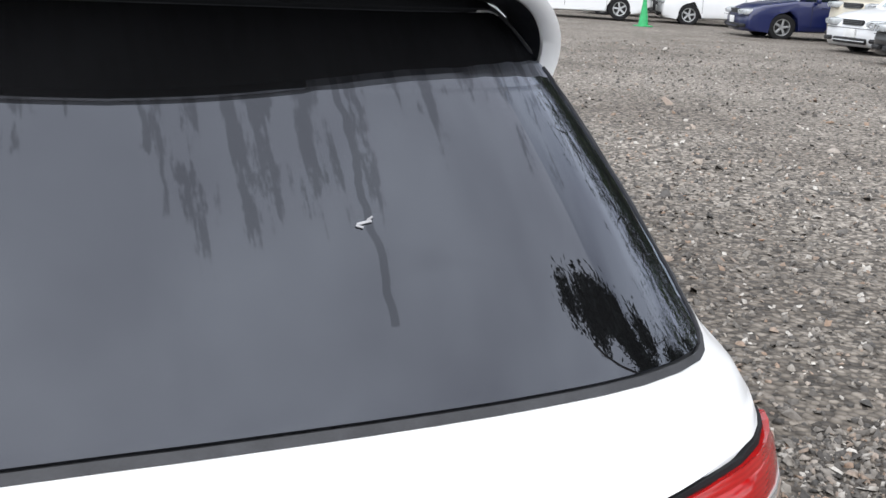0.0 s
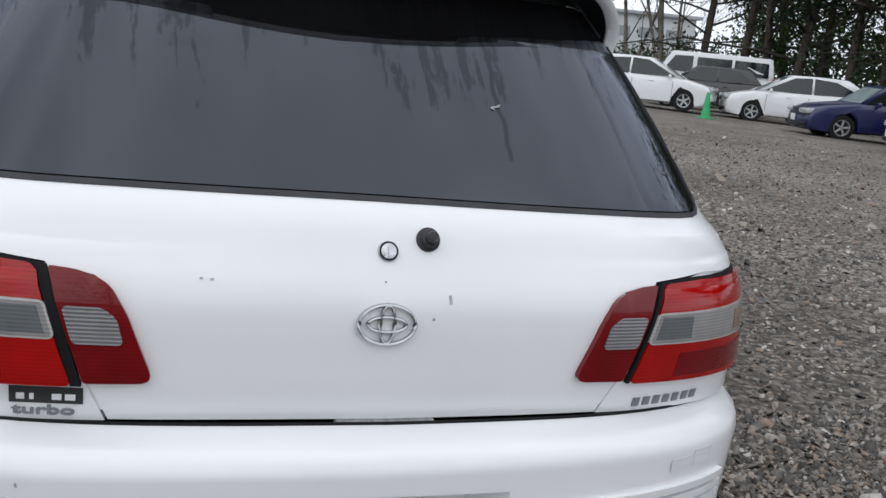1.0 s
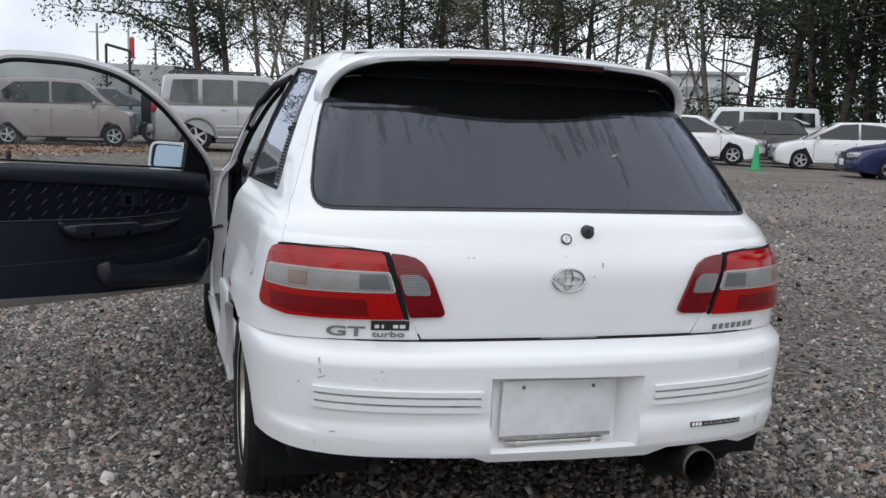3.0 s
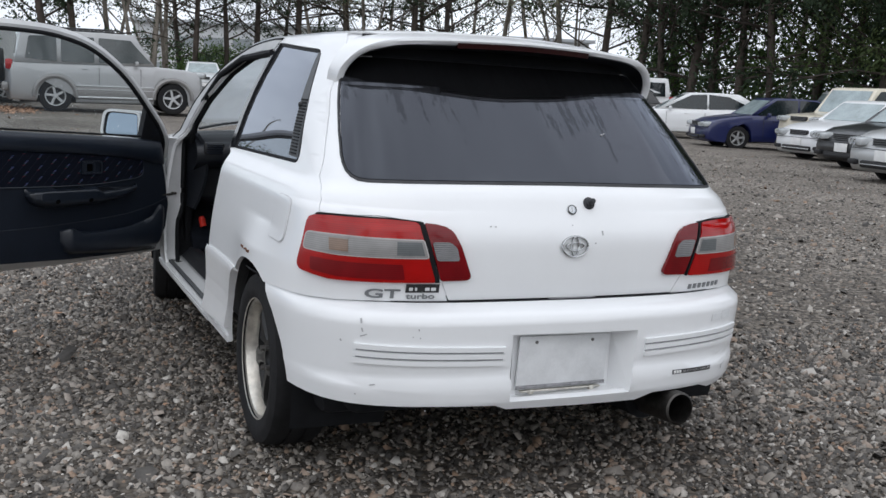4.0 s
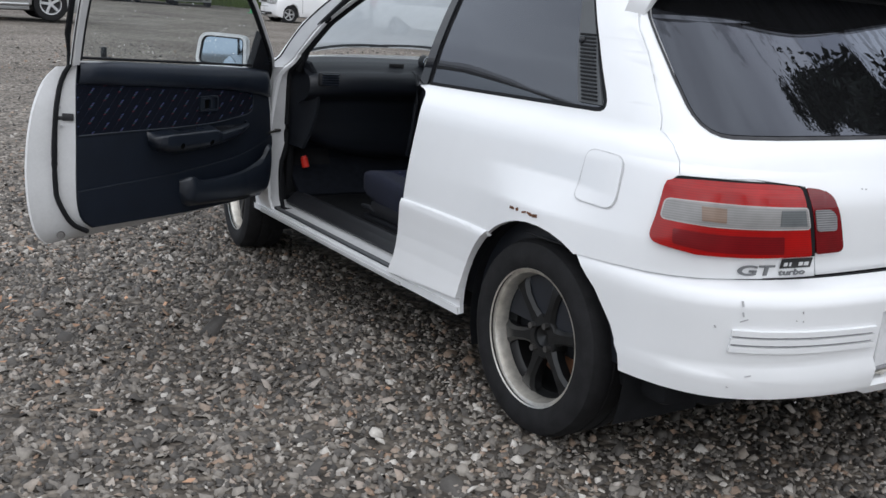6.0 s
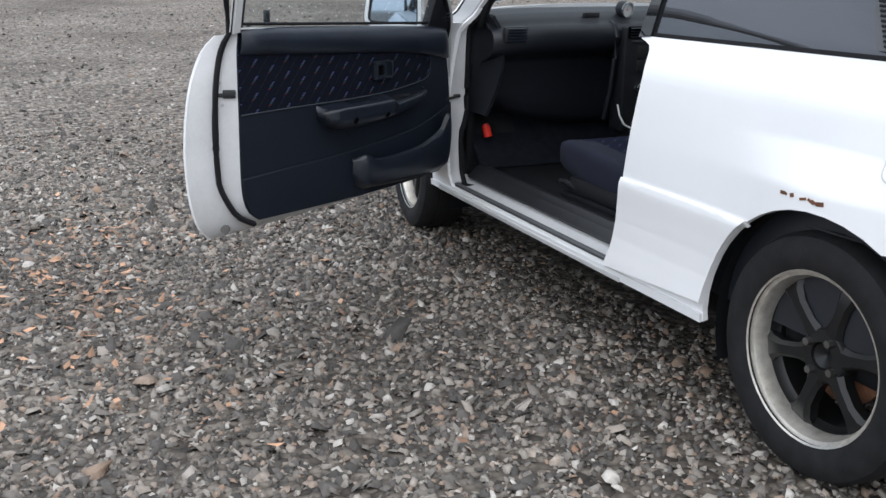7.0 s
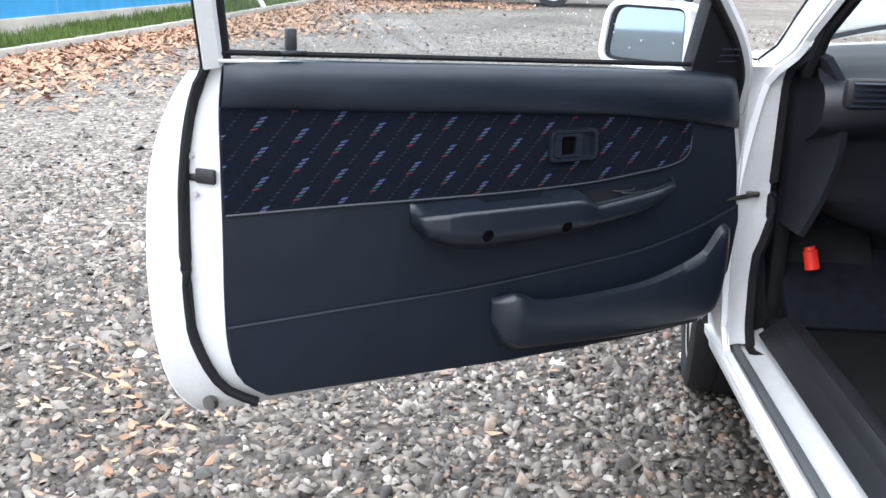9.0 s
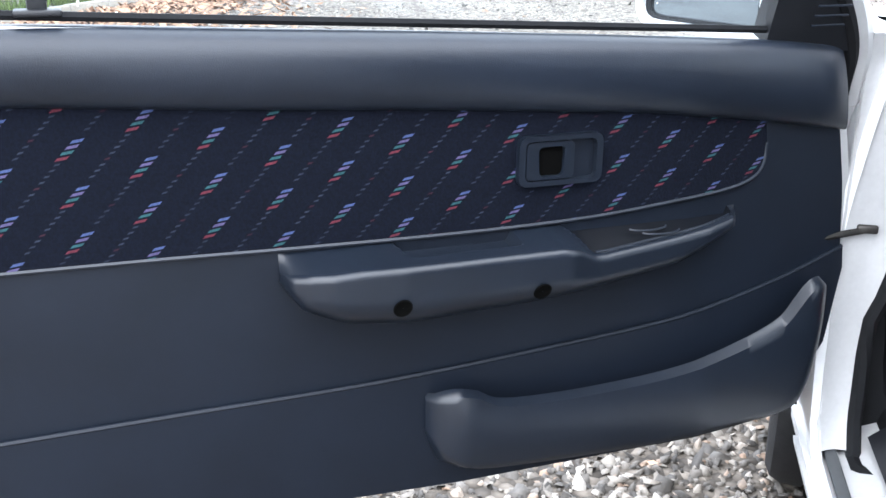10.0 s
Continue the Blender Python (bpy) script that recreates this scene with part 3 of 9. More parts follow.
class Shell:
    """A body surface: at each height a plan with straight sides and a rounded end. (c, z) runs round it: c = 0 at the end's middle,
    -1 and 1 where the rounding meets the left and right side, and on in metres along the sides. way = 1: the rear end, -1: the front."""

    def __init__(self, width, end, depth, power, way=1):
        self.width, self.end, self.depth, self.power, self.way = width, end, depth, power, way
        self.tables = {}

    def table(self, n):
        key = round(n, 1)
        if key not in self.tables:
            th = np.linspace(0, math.pi / 2, 1500)
            cx, cy = np.cos(th) ** (2 / key), np.sin(th) ** (2 / key)
            s = np.r_[0, np.cumsum(np.hypot(np.diff(cx) * 0.78, np.diff(cy) * 0.52))]
            self.tables[key] = (cx, cy, s / s[-1])
        return self.tables[key]

    def start(self, z):
        return self.end(z) + self.way * self.depth(z)

    def bow(self, y):
        return 1 + 0.018 * (1 - ((y - 1.9) / 1.6) ** 2)

    def __call__(self, c, z):
        side = -1 if c < 0 else 1
        q = abs(c) - 1
        w, y0 = self.width(z), self.start(z)
        if q >= 0:
            y = y0 + self.way * q
            p = Vector((side * w * self.bow(y), y, z))
            return set_back(p) if self.way > 0 else p
        cx, cy, s = self.table(self.power(z))
        u, v = np.interp(1 - abs(c), s, cx), np.interp(1 - abs(c), s, cy)
        y = y0 - self.way * self.depth(z) * float(v)
        p = Vector((side * w * float(u) * self.bow(y), y, z))
        return set_back(p) if self.way > 0 else p

    def x(self, x, z):
        cx, cy, s = self.table(self.power(z))
        r = min(0.999, abs(x) / (self.width(z) * self.bow(self.end(z) + self.way * 0.1)))
        k = 1 - float(np.interp(r, cx[::-1], s[::-1]))
        return (-k if x < 0 else k, z)

    def y(self, y, z, side=-1):
        q = self.way * (y - self.start(z))
        if q >= 0:
            return (side * (1 + q), z)
        cx, cy, s = self.table(self.power(z))
        k = 1 - float(np.interp(min(1.0, -q / self.depth(z)), cy, s))
        return (side * k, z)

    def line(self, pts, step=0.03):
        """A polygon of ('x' or 'y', value, z) points, its edges drawn out finely, as (c, z)."""
        out = []
        for (k1, a1, z1), (k2, a2, z2) in zip(pts, pts[1:] + pts[:1]):
            n = max(1, int(math.hypot(a2 - a1, z2 - z1) / step)) if k1 == k2 else 4
            if k1 == k2:
                out += [self.get(k1, a1 + (a2 - a1) * i / n, z1 + (z2 - z1) * i / n) for i in range(n)]
            else:
                p, q = self.get(k1, a1, z1), self.get(k2, a2, z2)
                out += [(p[0] + (q[0] - p[0]) * i / n, p[1] + (q[1] - p[1]) * i / n) for i in range(n)]
        return out

    def get(self, kind, a, z):
        return self.x(a, z) if kind == "x" else self.y(a, z, 1 if kind == "Y" else -1)


def mirrored(pts):
    return [(-c, z) for c, z in pts][::-1]


body_width = curve_of([(0.2, 0.795), (0.3, 0.805), (0.45, 0.808), (0.56, 0.808), (0.65, 0.80), (0.75, 0.786), (0.83, 0.772), (0.868, 0.755), (0.90, 0.718), (0.95, 0.704), (1.05, 0.671), (1.15, 0.630), (1.25, 0.581), (1.32, 0.54), (1.36, 0.50)])
body_end = curve_of([(0.3, 0.215), (0.58, 0.205), (0.65, 0.190), (0.735, 0.186), (0.78, 0.190), (0.81, 0.202), (0.845, 0.219), (0.88, 0.233), (0.905, 0.251), (1.19, 0.579), (1.36, 0.775)], 0.016)
SHELL = Shell(body_width, body_end, curve_of([(0.2, 0.56), (0.8, 0.56), (0.92, 0.5), (1.4, 0.5)], 0.03), curve_of([(0.2, 4.5), (0.78, 4.5), (0.90, 4.2), (0.96, 4.2), (1.19, 5.0), (1.4, 5.0)], 0.03))
BUMP = Shell(
    curve_of([(0.2, 0.775), (0.28, 0.79), (0.36, 0.80), (0.45, 0.806), (0.52, 0.812), (0.555, 0.812), (0.58, 0.80), (0.60, 0.79)]),
    curve_of([(0.2, 0.19), (0.255, 0.145), (0.30, 0.120), (0.352, 0.112), (0.375, 0.126), (0.40, 0.123), (0.48, 0.118), (0.535, 0.116), (0.556, 0.125), (0.572, 0.155), (0.583, 0.198), (0.6, 0.205)], 0.004),
    lambda z: 0.60, lambda z: 4.0)
NOSE = Shell(
    curve_of([(0.2, 0.77), (0.3, 0.79), (0.5, 0.806), (0.65, 0.80), (0.75, 0.786), (0.83, 0.765), (0.9, 0.70)]),
    curve_of([(0.2, 3.74), (0.3, 3.80), (0.5, 3.80), (0.6, 3.77), (0.72, 3.70), (0.8, 3.5), (0.9, 3.2)]),
    lambda z: 0.6, lambda z: 3.6, -1)

REAR_HUB, FRONT_HUB, TYRE_R = 0.80, 3.10, 0.282
car = thing("hatchback_car", "white three-door hatchback on gravel with its passenger door open", "car", pose(-0.013, 0, -0.012, 0, 1.1, 0))


def arch(hub, r, a0, a1, n=14):
    """Points on a wheel arch, angles in degrees from the front, upwards."""
    return [("y", hub + r * math.cos(radians(a0 + (a1 - a0) * i / n)), 0.262 + r * math.sin(radians(a0 + (a1 - a0) * i / n))) for i in range(n + 1)]


# left and right body sides: sill, arch, rear pillar, roof rail and windscreen pillar in one pressing
side_outline = [("y", 2.835, 0.25), ("y", 1.14, 0.25)]
side_outline += arch(0.79, 0.352, 3, 119)
side_outline += [("y", 0.605, 0.572), ("x", -0.62, 0.585), ("x", -0.395, 0.585), ("x", -0.432, 0.66), ("x", -0.487, 0.806), ("x", -0.60, 0.818), ("x", -0.735, 0.815), ("x", -0.715, 0.88), ("x", -0.69, 0.94), ("x", -0.615, 1.15), ("x", -0.562, 1.25), ("x", -0.50, 1.345)]
side_outline += [("y", 0.88, 1.352), ("y", 1.30, 1.353), ("y", 1.78, 1.351), ("y", 2.045, 1.322), ("y", 2.31, 1.262), ("y", 2.52, 1.178), ("y", 2.70, 1.06), ("y", 2.86, 0.88), ("y", 2.84, 0.80)]
door_hole = [("y", 1.61, 0.268), ("y", 1.565, 0.285), ("y", 1.545, 0.335), ("y", 1.53, 0.42), ("y", 1.515, 0.56), ("y", 1.510, 0.70), ("y", 1.506, 0.79), ("y", 1.507, 0.825), ("y", 1.511, 0.848), ("y", 1.519, 0.866), ("y", 1.531, 0.880), ("y", 1.549, 0.891), ("y", 1.575, 0.899), ("y", 1.600, 0.904), ("y", 1.613, 0.915), ("y", 1.613, 1.286)]
door_hole += [("y", 1.80, 1.29), ("y", 2.03, 1.268), ("y", 2.277, 1.198), ("y", 2.49, 1.075), ("y", 2.64, 0.93), ("y", 2.69, 0.84), ("y", 2.70, 0.60), ("y", 2.69, 0.40), ("y", 2.675, 0.31), ("y", 2.645, 0.268)]
quarter_hole = [("y", 1.578, 0.912), ("y", 0.665, 0.928), ("y", 0.80, 1.10), ("y", 0.962, 1.29), ("y", 1.594, 1.326)]
side_poly, door_poly = SHELL.line(side_outline), SHELL.line(door_hole)
q_poly = rounded(SHELL.line(quarter_hole, 9), [0.02, 0.05, 0.03, 0.05, 0.02])
for sgn in (1, -1):
    flip = (lambda p: p) if sgn > 0 else mirrored
    shaped("body_side", flip(side_poly), SHELL, WHITE, car, 0.014, holes=[flip(door_poly), flip(q_poly)], cuts=(0.06, 0.04), label="white painted body side with filler cap")


def sub_poly(pts, k):
    """The polygon drawn in towards its middle by k metres or so."""
    cx, cz = sum(p[0] for p in pts) / len(pts), sum(p[1] for p in pts) / len(pts)
    out = []
    n = len(pts)
    for i in range(n):
        a, b, c = Vector(pts[i - 1]), Vector(pts[i]), Vector(pts[(i + 1) % n])
        t = (c - a)
        if t.length < 1e-6:
            out.append(tuple(b))
            continue
        nn = Vector((-t.y, t.x)).normalized()
        if nn.dot(Vector((cx, cz)) - b) < 0 and abs(nn.dot(Vector((cx, cz)) - b)) > 0.02:
            nn = -nn
        out.append(tuple(b + nn * k))
    return out


# quarter windows: black surround, dark pane, air outlet slats, catch
for flip in ((lambda p: p), mirrored):
    glass_poly = sub_poly(q_poly, 0.011)
    qw = shaped("quarter_window", flip(sub_poly(q_poly, 0.002)), SHELL, RUBBER, car, 0.018, off=-0.003, holes=[flip(glass_poly)], cuts=(0.1, 0.08), label="dark tinted quarter window with black surround")
    shaped("pane", flip(sub_poly(q_poly, 0.009)), SHELL, PRIVACY, qw, 0.004, off=-0.006, cuts=(0.1, 0.08))
    trim = [("y", 0.70, 0.945), ("y", 0.80, 0.945), ("y", 0.99, 1.28), ("y", 0.955, 1.275), ("y", 0.81, 1.10)]
    shaped("outlet_trim", flip(SHELL.line(trim)), SHELL, VENT_GREY, qw, 0.012, off=0.001, cuts=(0.2, 0.2))
    for k in range(18):
        z = 0.952 + k * 0.0098
        ya = 0.688 + (z - 0.93) * 0.62
        slat = [("y", ya + 0.022, z), ("y", ya + 0.085, z), ("y", ya + 0.085, z + 0.0042), ("y", ya + 0.022, z + 0.0042)]
        shaped("slat", flip(SHELL.line(slat, 0.2)), SHELL, RUBBER, qw, 0.006, off=0.005, cuts=(0.5, 0.5))
    bm = bmesh.new()
    p = SHELL(*flip([SHELL.y(0.872, 1.105)])[0])
    lathe(bm, [(0.0005, 0.012), (0.008, 0.01), (0.011, 0.0), (0.011, -0.01)], 14, Matrix.Translation(p) @ Matrix.Diagonal((1 if p.x > 0 else -1, 1, 1, 1)), closed=False)
    part("catch", bm, BLACK_PLASTIC, qw)

    edge = [("y", 1.613, 0.906), ("y", 1.563, 0.912), ("y", 1.579, 1.322), ("y", 1.613, 1.322)]
    shaped("pillar_cover", flip(SHELL.line(edge)), SHELL, PILLAR_GLASS, car, 0.006, off=0.0035, cuts=(0.2, 0.06))
    # windscreen pillar: black drip seal, and the jamb inside it with recess shade painted grey
    rim_a = spline([(2.825, 0.872), (2.694, 1.036), (2.512, 1.163), (2.305, 1.251), (2.043, 1.313), (1.80, 1.337), (1.62, 1.339)], 5)
    rim_b = spline([(2.70, 0.860), (2.645, 0.935), (2.495, 1.080), (2.280, 1.203), (2.032, 1.273), (1.80, 1.295), (1.62, 1.291)], 5)
    jamb = [SHELL.y(*p) for p in rim_a] + [SHELL.y(*p) for p in reversed(rim_b)]
    shaped("pillar_jamb", flip(jamb[::-1]), SHELL, JAMB_GREY, car, 0.010, off=0.004, cuts=(0.1, 0.06), label="white pillar jamb, its recess shade painted grey")
    bm = bmesh.new()
    tube(bm, [SHELL(*flip([SHELL.y(*p)])[0]) for p in rim_a], 0.0075, 7)
    part("drip_seal", bm, RUBBER, car)

# filler cap on the left wing: a shut line and a lid
cap_poly = rounded(SHELL.line([("y", 0.675, 0.705), ("y", 0.522, 0.700), ("y", 0.525, 0.838), ("y", 0.665, 0.842)], 9), 0.03)
shaped("fuel_lid", sub_poly(cap_poly, 0.004), SHELL, WHITE, car, 0.006, off=0.0035, cuts=(0.05, 0.05))
shaped("shut_line", cap_poly, SHELL, SHUT, car, 0.002, off=0.0012, holes=[sub_poly(cap_poly, 0.0026)], cuts=(0.1, 0.1), label="grey shut line round the fuel lid")

# raised sill skirt below a step, on both sides, with a dark strip
for flip in ((lambda p: p), mirrored):
    def flared(u, v):
        p = SHELL(u, v)
        out = float(np.interp(p.z, [0.27, 0.30, 0.33, 0.37, 0.42, 0.47, 0.51, 0.525, 0.537, 0.545], [0.018, 0.0135, 0.009, 0.0045, 0.003, 0.0055, 0.009, 0.0095, 0.007, 0.0]))
        return p + Vector((math.copysign(out, p.x), 0, 0))
    skirt = [("y", 1.575, 0.275)] + arch(0.79, 0.3525, 6.5, 53.0, 8) + [("y", 1.30, 0.543), ("y", 1.515, 0.540), ("y", 1.53, 0.42), ("y", 1.545, 0.335), ("y", 1.562, 0.29)]
    shaped("skirt_flare", flip(SHELL.line(skirt)), flared, WHITE, car, 0.022, off=0.0035, cuts=(0.07, 0.011))
    sill = [("y", 2.835, 0.240), ("y", 1.146, 0.246), ("y", 1.144, 0.270), ("y", 2.835, 0.262)]
    sk = shaped("sill_skirt", flip(SHELL.line(sill)), SHELL, WHITE, car, 0.02, off=0.008, cuts=(0.2, 0.02))
    bm = bmesh.new()
    s = -1 if flip(((-1, 0),))[0][0] < 0 else 1
    # the sill falls outwards from the black cover to its lip
    sheet(bm, lambda u, v: Vector((s * (0.826 - 0.116 * v), 1.50 + 1.24 * u, 0.2535 + 0.036 * v ** 1.3)), 12, 8, -0.012)
    bmesh.ops.recalc_face_normals(bm, faces=bm.faces[:])
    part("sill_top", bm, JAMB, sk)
    bm = bmesh.new()
    box(bm, (s * 0.785, 2.16, 0.2715), (0.018, 1.16, 0.010), 0.003, Matrix.Rotation(radians(s * 12), 4, "Y"))
    part("sill_strip", bm, VENT_GREY, sk, "grey rubber tread strip")
    bm = bmesh.new()
    sheet(bm, lambda u, v: Vector((s * (0.727 - 0.075 * v), 1.575 + 1.10 * u, 0.288 + 0.034 * math.sin(v * 2.0) + (0.006 if 0.45 < v < 0.6 else 0.0))), 4, 14, 0.012)
    bmesh.ops.recalc_face_normals(bm, faces=bm.faces[:])
    part("sill_trim", bm, BLACK_PLASTIC, sk, "black plastic inner sill cover")

# rear arch lip and wheel well linings
for s in (-1, 1):
    for hub in (REAR_HUB, FRONT_HUB):
        bm = bmesh.new()
        prof = [(0.352, 0.0), (0.352, 0.30), (0.02, 0.30)]
        lathe(bm, prof, 36, Matrix.Translation((s * 0.775, hub - 0.01, 0.27)) @ Matrix.Diagonal((-s, 1, 1, 1)), closed=False)
        bmesh.ops.delete(bm, geom=[v for v in bm.verts if v.co.z < 0.12], context="VERTS")
        part("wheel_well", bm, RUBBER, car)

# roof: from the rear edge to the windscreen header
EDGE_Z = 1.347


def roof_edge(t):
    y = 0.80 + t * (2.05 - 0.80)
    z = EDGE_Z - max(0.0, (y - 1.75)) ** 2 * 0.28 - max(0.0, 0.95 - y) ** 2 * 0.15
    n = 5.0
    y0, d = SHELL.start(z), SHELL.depth(z)
    k = (1 - max(0.0, (y0 - y) / d) ** n) ** (1 / n) if y < y0 else 1.0
    return SHELL.width(z) * SHELL.bow(y) * k, y, z


def roof(u, v):
    s = 2 * v - 1
    xe, y, z = roof_edge(u)
    crown = 1 - abs(s) ** 2.3
    yc = y + 0.08 * u * crown - 0.03 * (1 - u) * crown
    return set_back(Vector((xe * s, yc, z + crown * (0.012 + 0.020 * math.sin(math.pi * min(1, 0.15 + 0.75 * u))))))


bm = bmesh.new()
sheet(bm, roof, 30, 36, 0.006)
bmesh.ops.recalc_face_normals(bm, faces=bm.faces[:])
part("roof", bm, WHITE, car)


def screen(u, v):
    """The windscreen, from the header (u = 0) to the cowl."""
    s = 2 * v - 1
    edge = spline([(2.05, 1.318), (2.31, 1.258), (2.52, 1.174), (2.70, 1.056), (2.86, 0.885)], 8)
    k = u * (len(edge) - 1)
    i = min(int(k), len(edge) - 2)
    y, z = edge[i].lerp(edge[i + 1], k - i)
    xe = (SHELL.width(z) * SHELL.bow(y) - 0.012)
    crown = 1 - abs(s) ** 2.2
    return Vector((xe * s, y + crown * (0.07 + 0.16 * u), z + crown * (0.04 + 0.025 * u)))


bm = bmesh.new()
sheet(bm, screen, 16, 22)
ws = part("windscreen", bm, SCREEN, car, "hazy windscreen with black wipers at its foot")
ws.visible_shadow = False
bm = bmesh.new()
for x0, x1, lift in ((0.45, -0.15, 0.0), (-0.05, -0.62, 0.005)):
    pts = []
    for i in range(9):
        v = (1 + (x0 + (x1 - x0) * i / 8) / 0.72) / 2
        p = screen(0.972 - 0.012 * math.sin(i / 8 * 3.1), v)
        pts.append(p + Vector((0, 0.012, -0.010)))
    tube(bm, pts, 0.007, 6)
    rod(bm, pts[4] + Vector((0, 0.004, 0.004)), screen(1.0, (1 + x0 / 0.72) / 2) + Vector((0, 0.06, 0.01)), 0.009, 8)
part("wiper", bm, BLACK_PLASTIC, ws)
# bonnet and cowl


def bonnet(u, v):
    s = 2 * v - 1
    y = 2.90 + u * 0.72
    z = 0.868 - 0.03 * u - 0.10 * u ** 2.2
    xe = NOSE.width(z) * (1 - 0.10 * u ** 3) - 0.012
    crown = 1 - abs(s) ** 2.4
    return Vector((xe * s, y + crown * (0.06 + 0.10 * u), z + crown * (0.04 - 0.01 * u)))


bm = bmesh.new()
sheet(bm, bonnet, 16, 20, 0.015)
bmesh.ops.recalc_face_normals(bm, faces=bm.faces[:])
part("bonnet", bm, WHITE, car)
# plain nose that closes the front
bm = bmesh.new()


def nose_panel(u, v):
    p = bonnet(1.0, v)
    return Vector((p.x, p.y + 0.05 * math.sin(u * math.pi), p.z + (0.26 - p.z) * u))


sheet(bm, nose_panel, 10, 20, 0.012)
bmesh.ops.recalc_face_normals(bm, faces=bm.faces[:])
part("nose_panel", bm, WHITE, car)
bm = bmesh.new()
sheet(bm, lambda u, v: Vector(((2 * v - 1) * 0.70, 2.84 + u * 0.09 + 0.2 * (1 - abs(2 * v - 1) ** 2.2), 0.872 + 0.045 * (1 - abs(2 * v - 1) ** 2.2) - u * 0.004)), 3, 16)
part("cowl", bm, BLACK_PLASTIC, car)

# front wings, bumper, lamps
for flip in ((lambda p: p), mirrored):
    wing = [("y", 2.845, 0.26)] + [("y", 2.845, 0.86), ("y", 3.1, 0.852), ("y", 3.35, 0.825), ("y", 3.6, 0.765), ("y", 3.62, 0.56), ("y", 3.47, 0.54)]
    wing += arch(FRONT_HUB, 0.345, 62, 178)
    shaped("front_wing", flip(NOSE.line(wing)[::-1]), NOSE, WHITE, car, 0.012, cuts=(0.08, 0.06))
    lampf = rounded(NOSE.line([("x", -0.74, 0.60), ("x", -0.38, 0.59), ("x", -0.36, 0.69), ("x", -0.70, 0.72)], 9), 0.03)
    shaped("headlamp", flip(lampf[::-1]), NOSE, LAMP_GLASS, car, 0.03, off=0.004, cuts=(0.05, 0.05))
nose_poly = NOSE.line([("y", 3.50, 0.54), ("y", 3.43, 0.42), ("y", 3.44, 0.26), ("x", -0.5, 0.22), ("x", 0.5, 0.22), ("Y", 3.44, 0.26), ("Y", 3.43, 0.42), ("Y", 3.50, 0.54), ("x", 0.5, 0.585), ("x", -0.5, 0.585)])
shaped("front_bumper", nose_poly[::-1], NOSE, WHITE, car, 0.02, off=0.01, holes=[rounded(NOSE.line([("x", -0.38, 0.30), ("x", 0.38, 0.30), ("x", 0.36, 0.40), ("x", -0.36, 0.40)], 9), 0.02)], cuts=(0.06, 0.04))
shaped("grille", NOSE.line([("x", -0.35, 0.60), ("x", 0.35, 0.60), ("x", 0.33, 0.70), ("x", -0.33, 0.70)]), NOSE, BLACK_PLASTIC, car, 0.03, cuts=(0.06, 0.05))
bm = bmesh.new()
box(bm, (0, 3.5, 0.36), (1.3, 0.3, 0.16), 0.02)
box(bm, (0, 3.45, 0.62), (1.35, 0.3, 0.24), 0.02)
part("front_structure", bm, RUBBER, car)

# ---- hatch ----
hatch_outline = [("x", -0.391, 0.587), ("x", 0.391, 0.587), ("x", 0.428, 0.66), ("x", 0.483, 0.812), ("x", 0.60, 0.824), ("x", 0.733, 0.819), ("x", 0.7135, 0.88), ("x", 0.6885, 0.94), ("x", 0.6135, 1.15), ("x", 0.55, 1.26), ("x", 0.30, 1.30), ("x", -0.30, 1.30), ("x", -0.55, 1.26), ("x", -0.6135, 1.15), ("x", -0.6885, 0.94), ("x", -0.7135, 0.88), ("x", -0.733, 0.819), ("x", -0.60, 0.824), ("x", -0.483, 0.812), ("x", -0.428, 0.66)]
glass_outline = rounded(SHELL.line([("x", -0.662, 0.910), ("x", -0.40, 0.917), ("x", 0.0, 0.920), ("x", 0.40, 0.917), ("x", 0.662, 0.910), ("x", 0.583, 1.19), ("x", 0.52, 1.275), ("x", -0.52, 1.275), ("x", -0.583, 1.19)], 9), [0.07, 0.05, 0.05, 0.05, 0.07, 0.02, 0.05, 0.05, 0.02])
hatch = shaped("hatch", SHELL.line(hatch_outline), SHELL, WHITE, car, 0.03, holes=[sub_poly(glass_outline, -0.004)], cuts=(0.06, 0.03), label="white hatch with badge, lock and scratches")
back = [("x", -0.38, 0.60), ("x", -0.44, 0.70), ("x", -0.47, 0.80), ("x", -0.66, 0.835), ("x", -0.665, 0.94), ("x", -0.59, 1.15), ("x", -0.53, 1.25), ("x", -0.55, 1.27), ("x", -0.63, 1.15), ("x", -0.705, 0.94), ("x", -0.748, 0.81), ("x", -0.50, 0.795), ("x", -0.445, 0.66), ("x", -0.405, 0.60)]
for flip in ((lambda p: p), mirrored):
    shaped("hatch_gutter", flip(SHELL.line(back)[::-1]), SHELL, WHITE, car, 0.004, off=-0.0035, cuts=(0.06, 0.05))
rg = shaped("rear_glass", sub_poly(glass_outline, 0.006), SHELL, HATCH_GLASS, hatch, 0.004, off=0.0, cuts=(0.06, 0.03), label="dark tinted rear glass with dust runs")
shaped("glass_seal", sub_poly(glass_outline, -0.004), SHELL, SEAL, hatch, 0.006, off=0.002, holes=[sub_poly(glass_outline, 0.003)], cuts=(0.06, 0.04))
shaped("shaded_edge", sub_poly(glass_outline, 0.0), SHELL, BLACK_PLASTIC, hatch, 0.004, off=-0.007, holes=[sub_poly(glass_outline, 0.014)], cuts=(0.06, 0.04), label="black ceramic edge behind the glass")


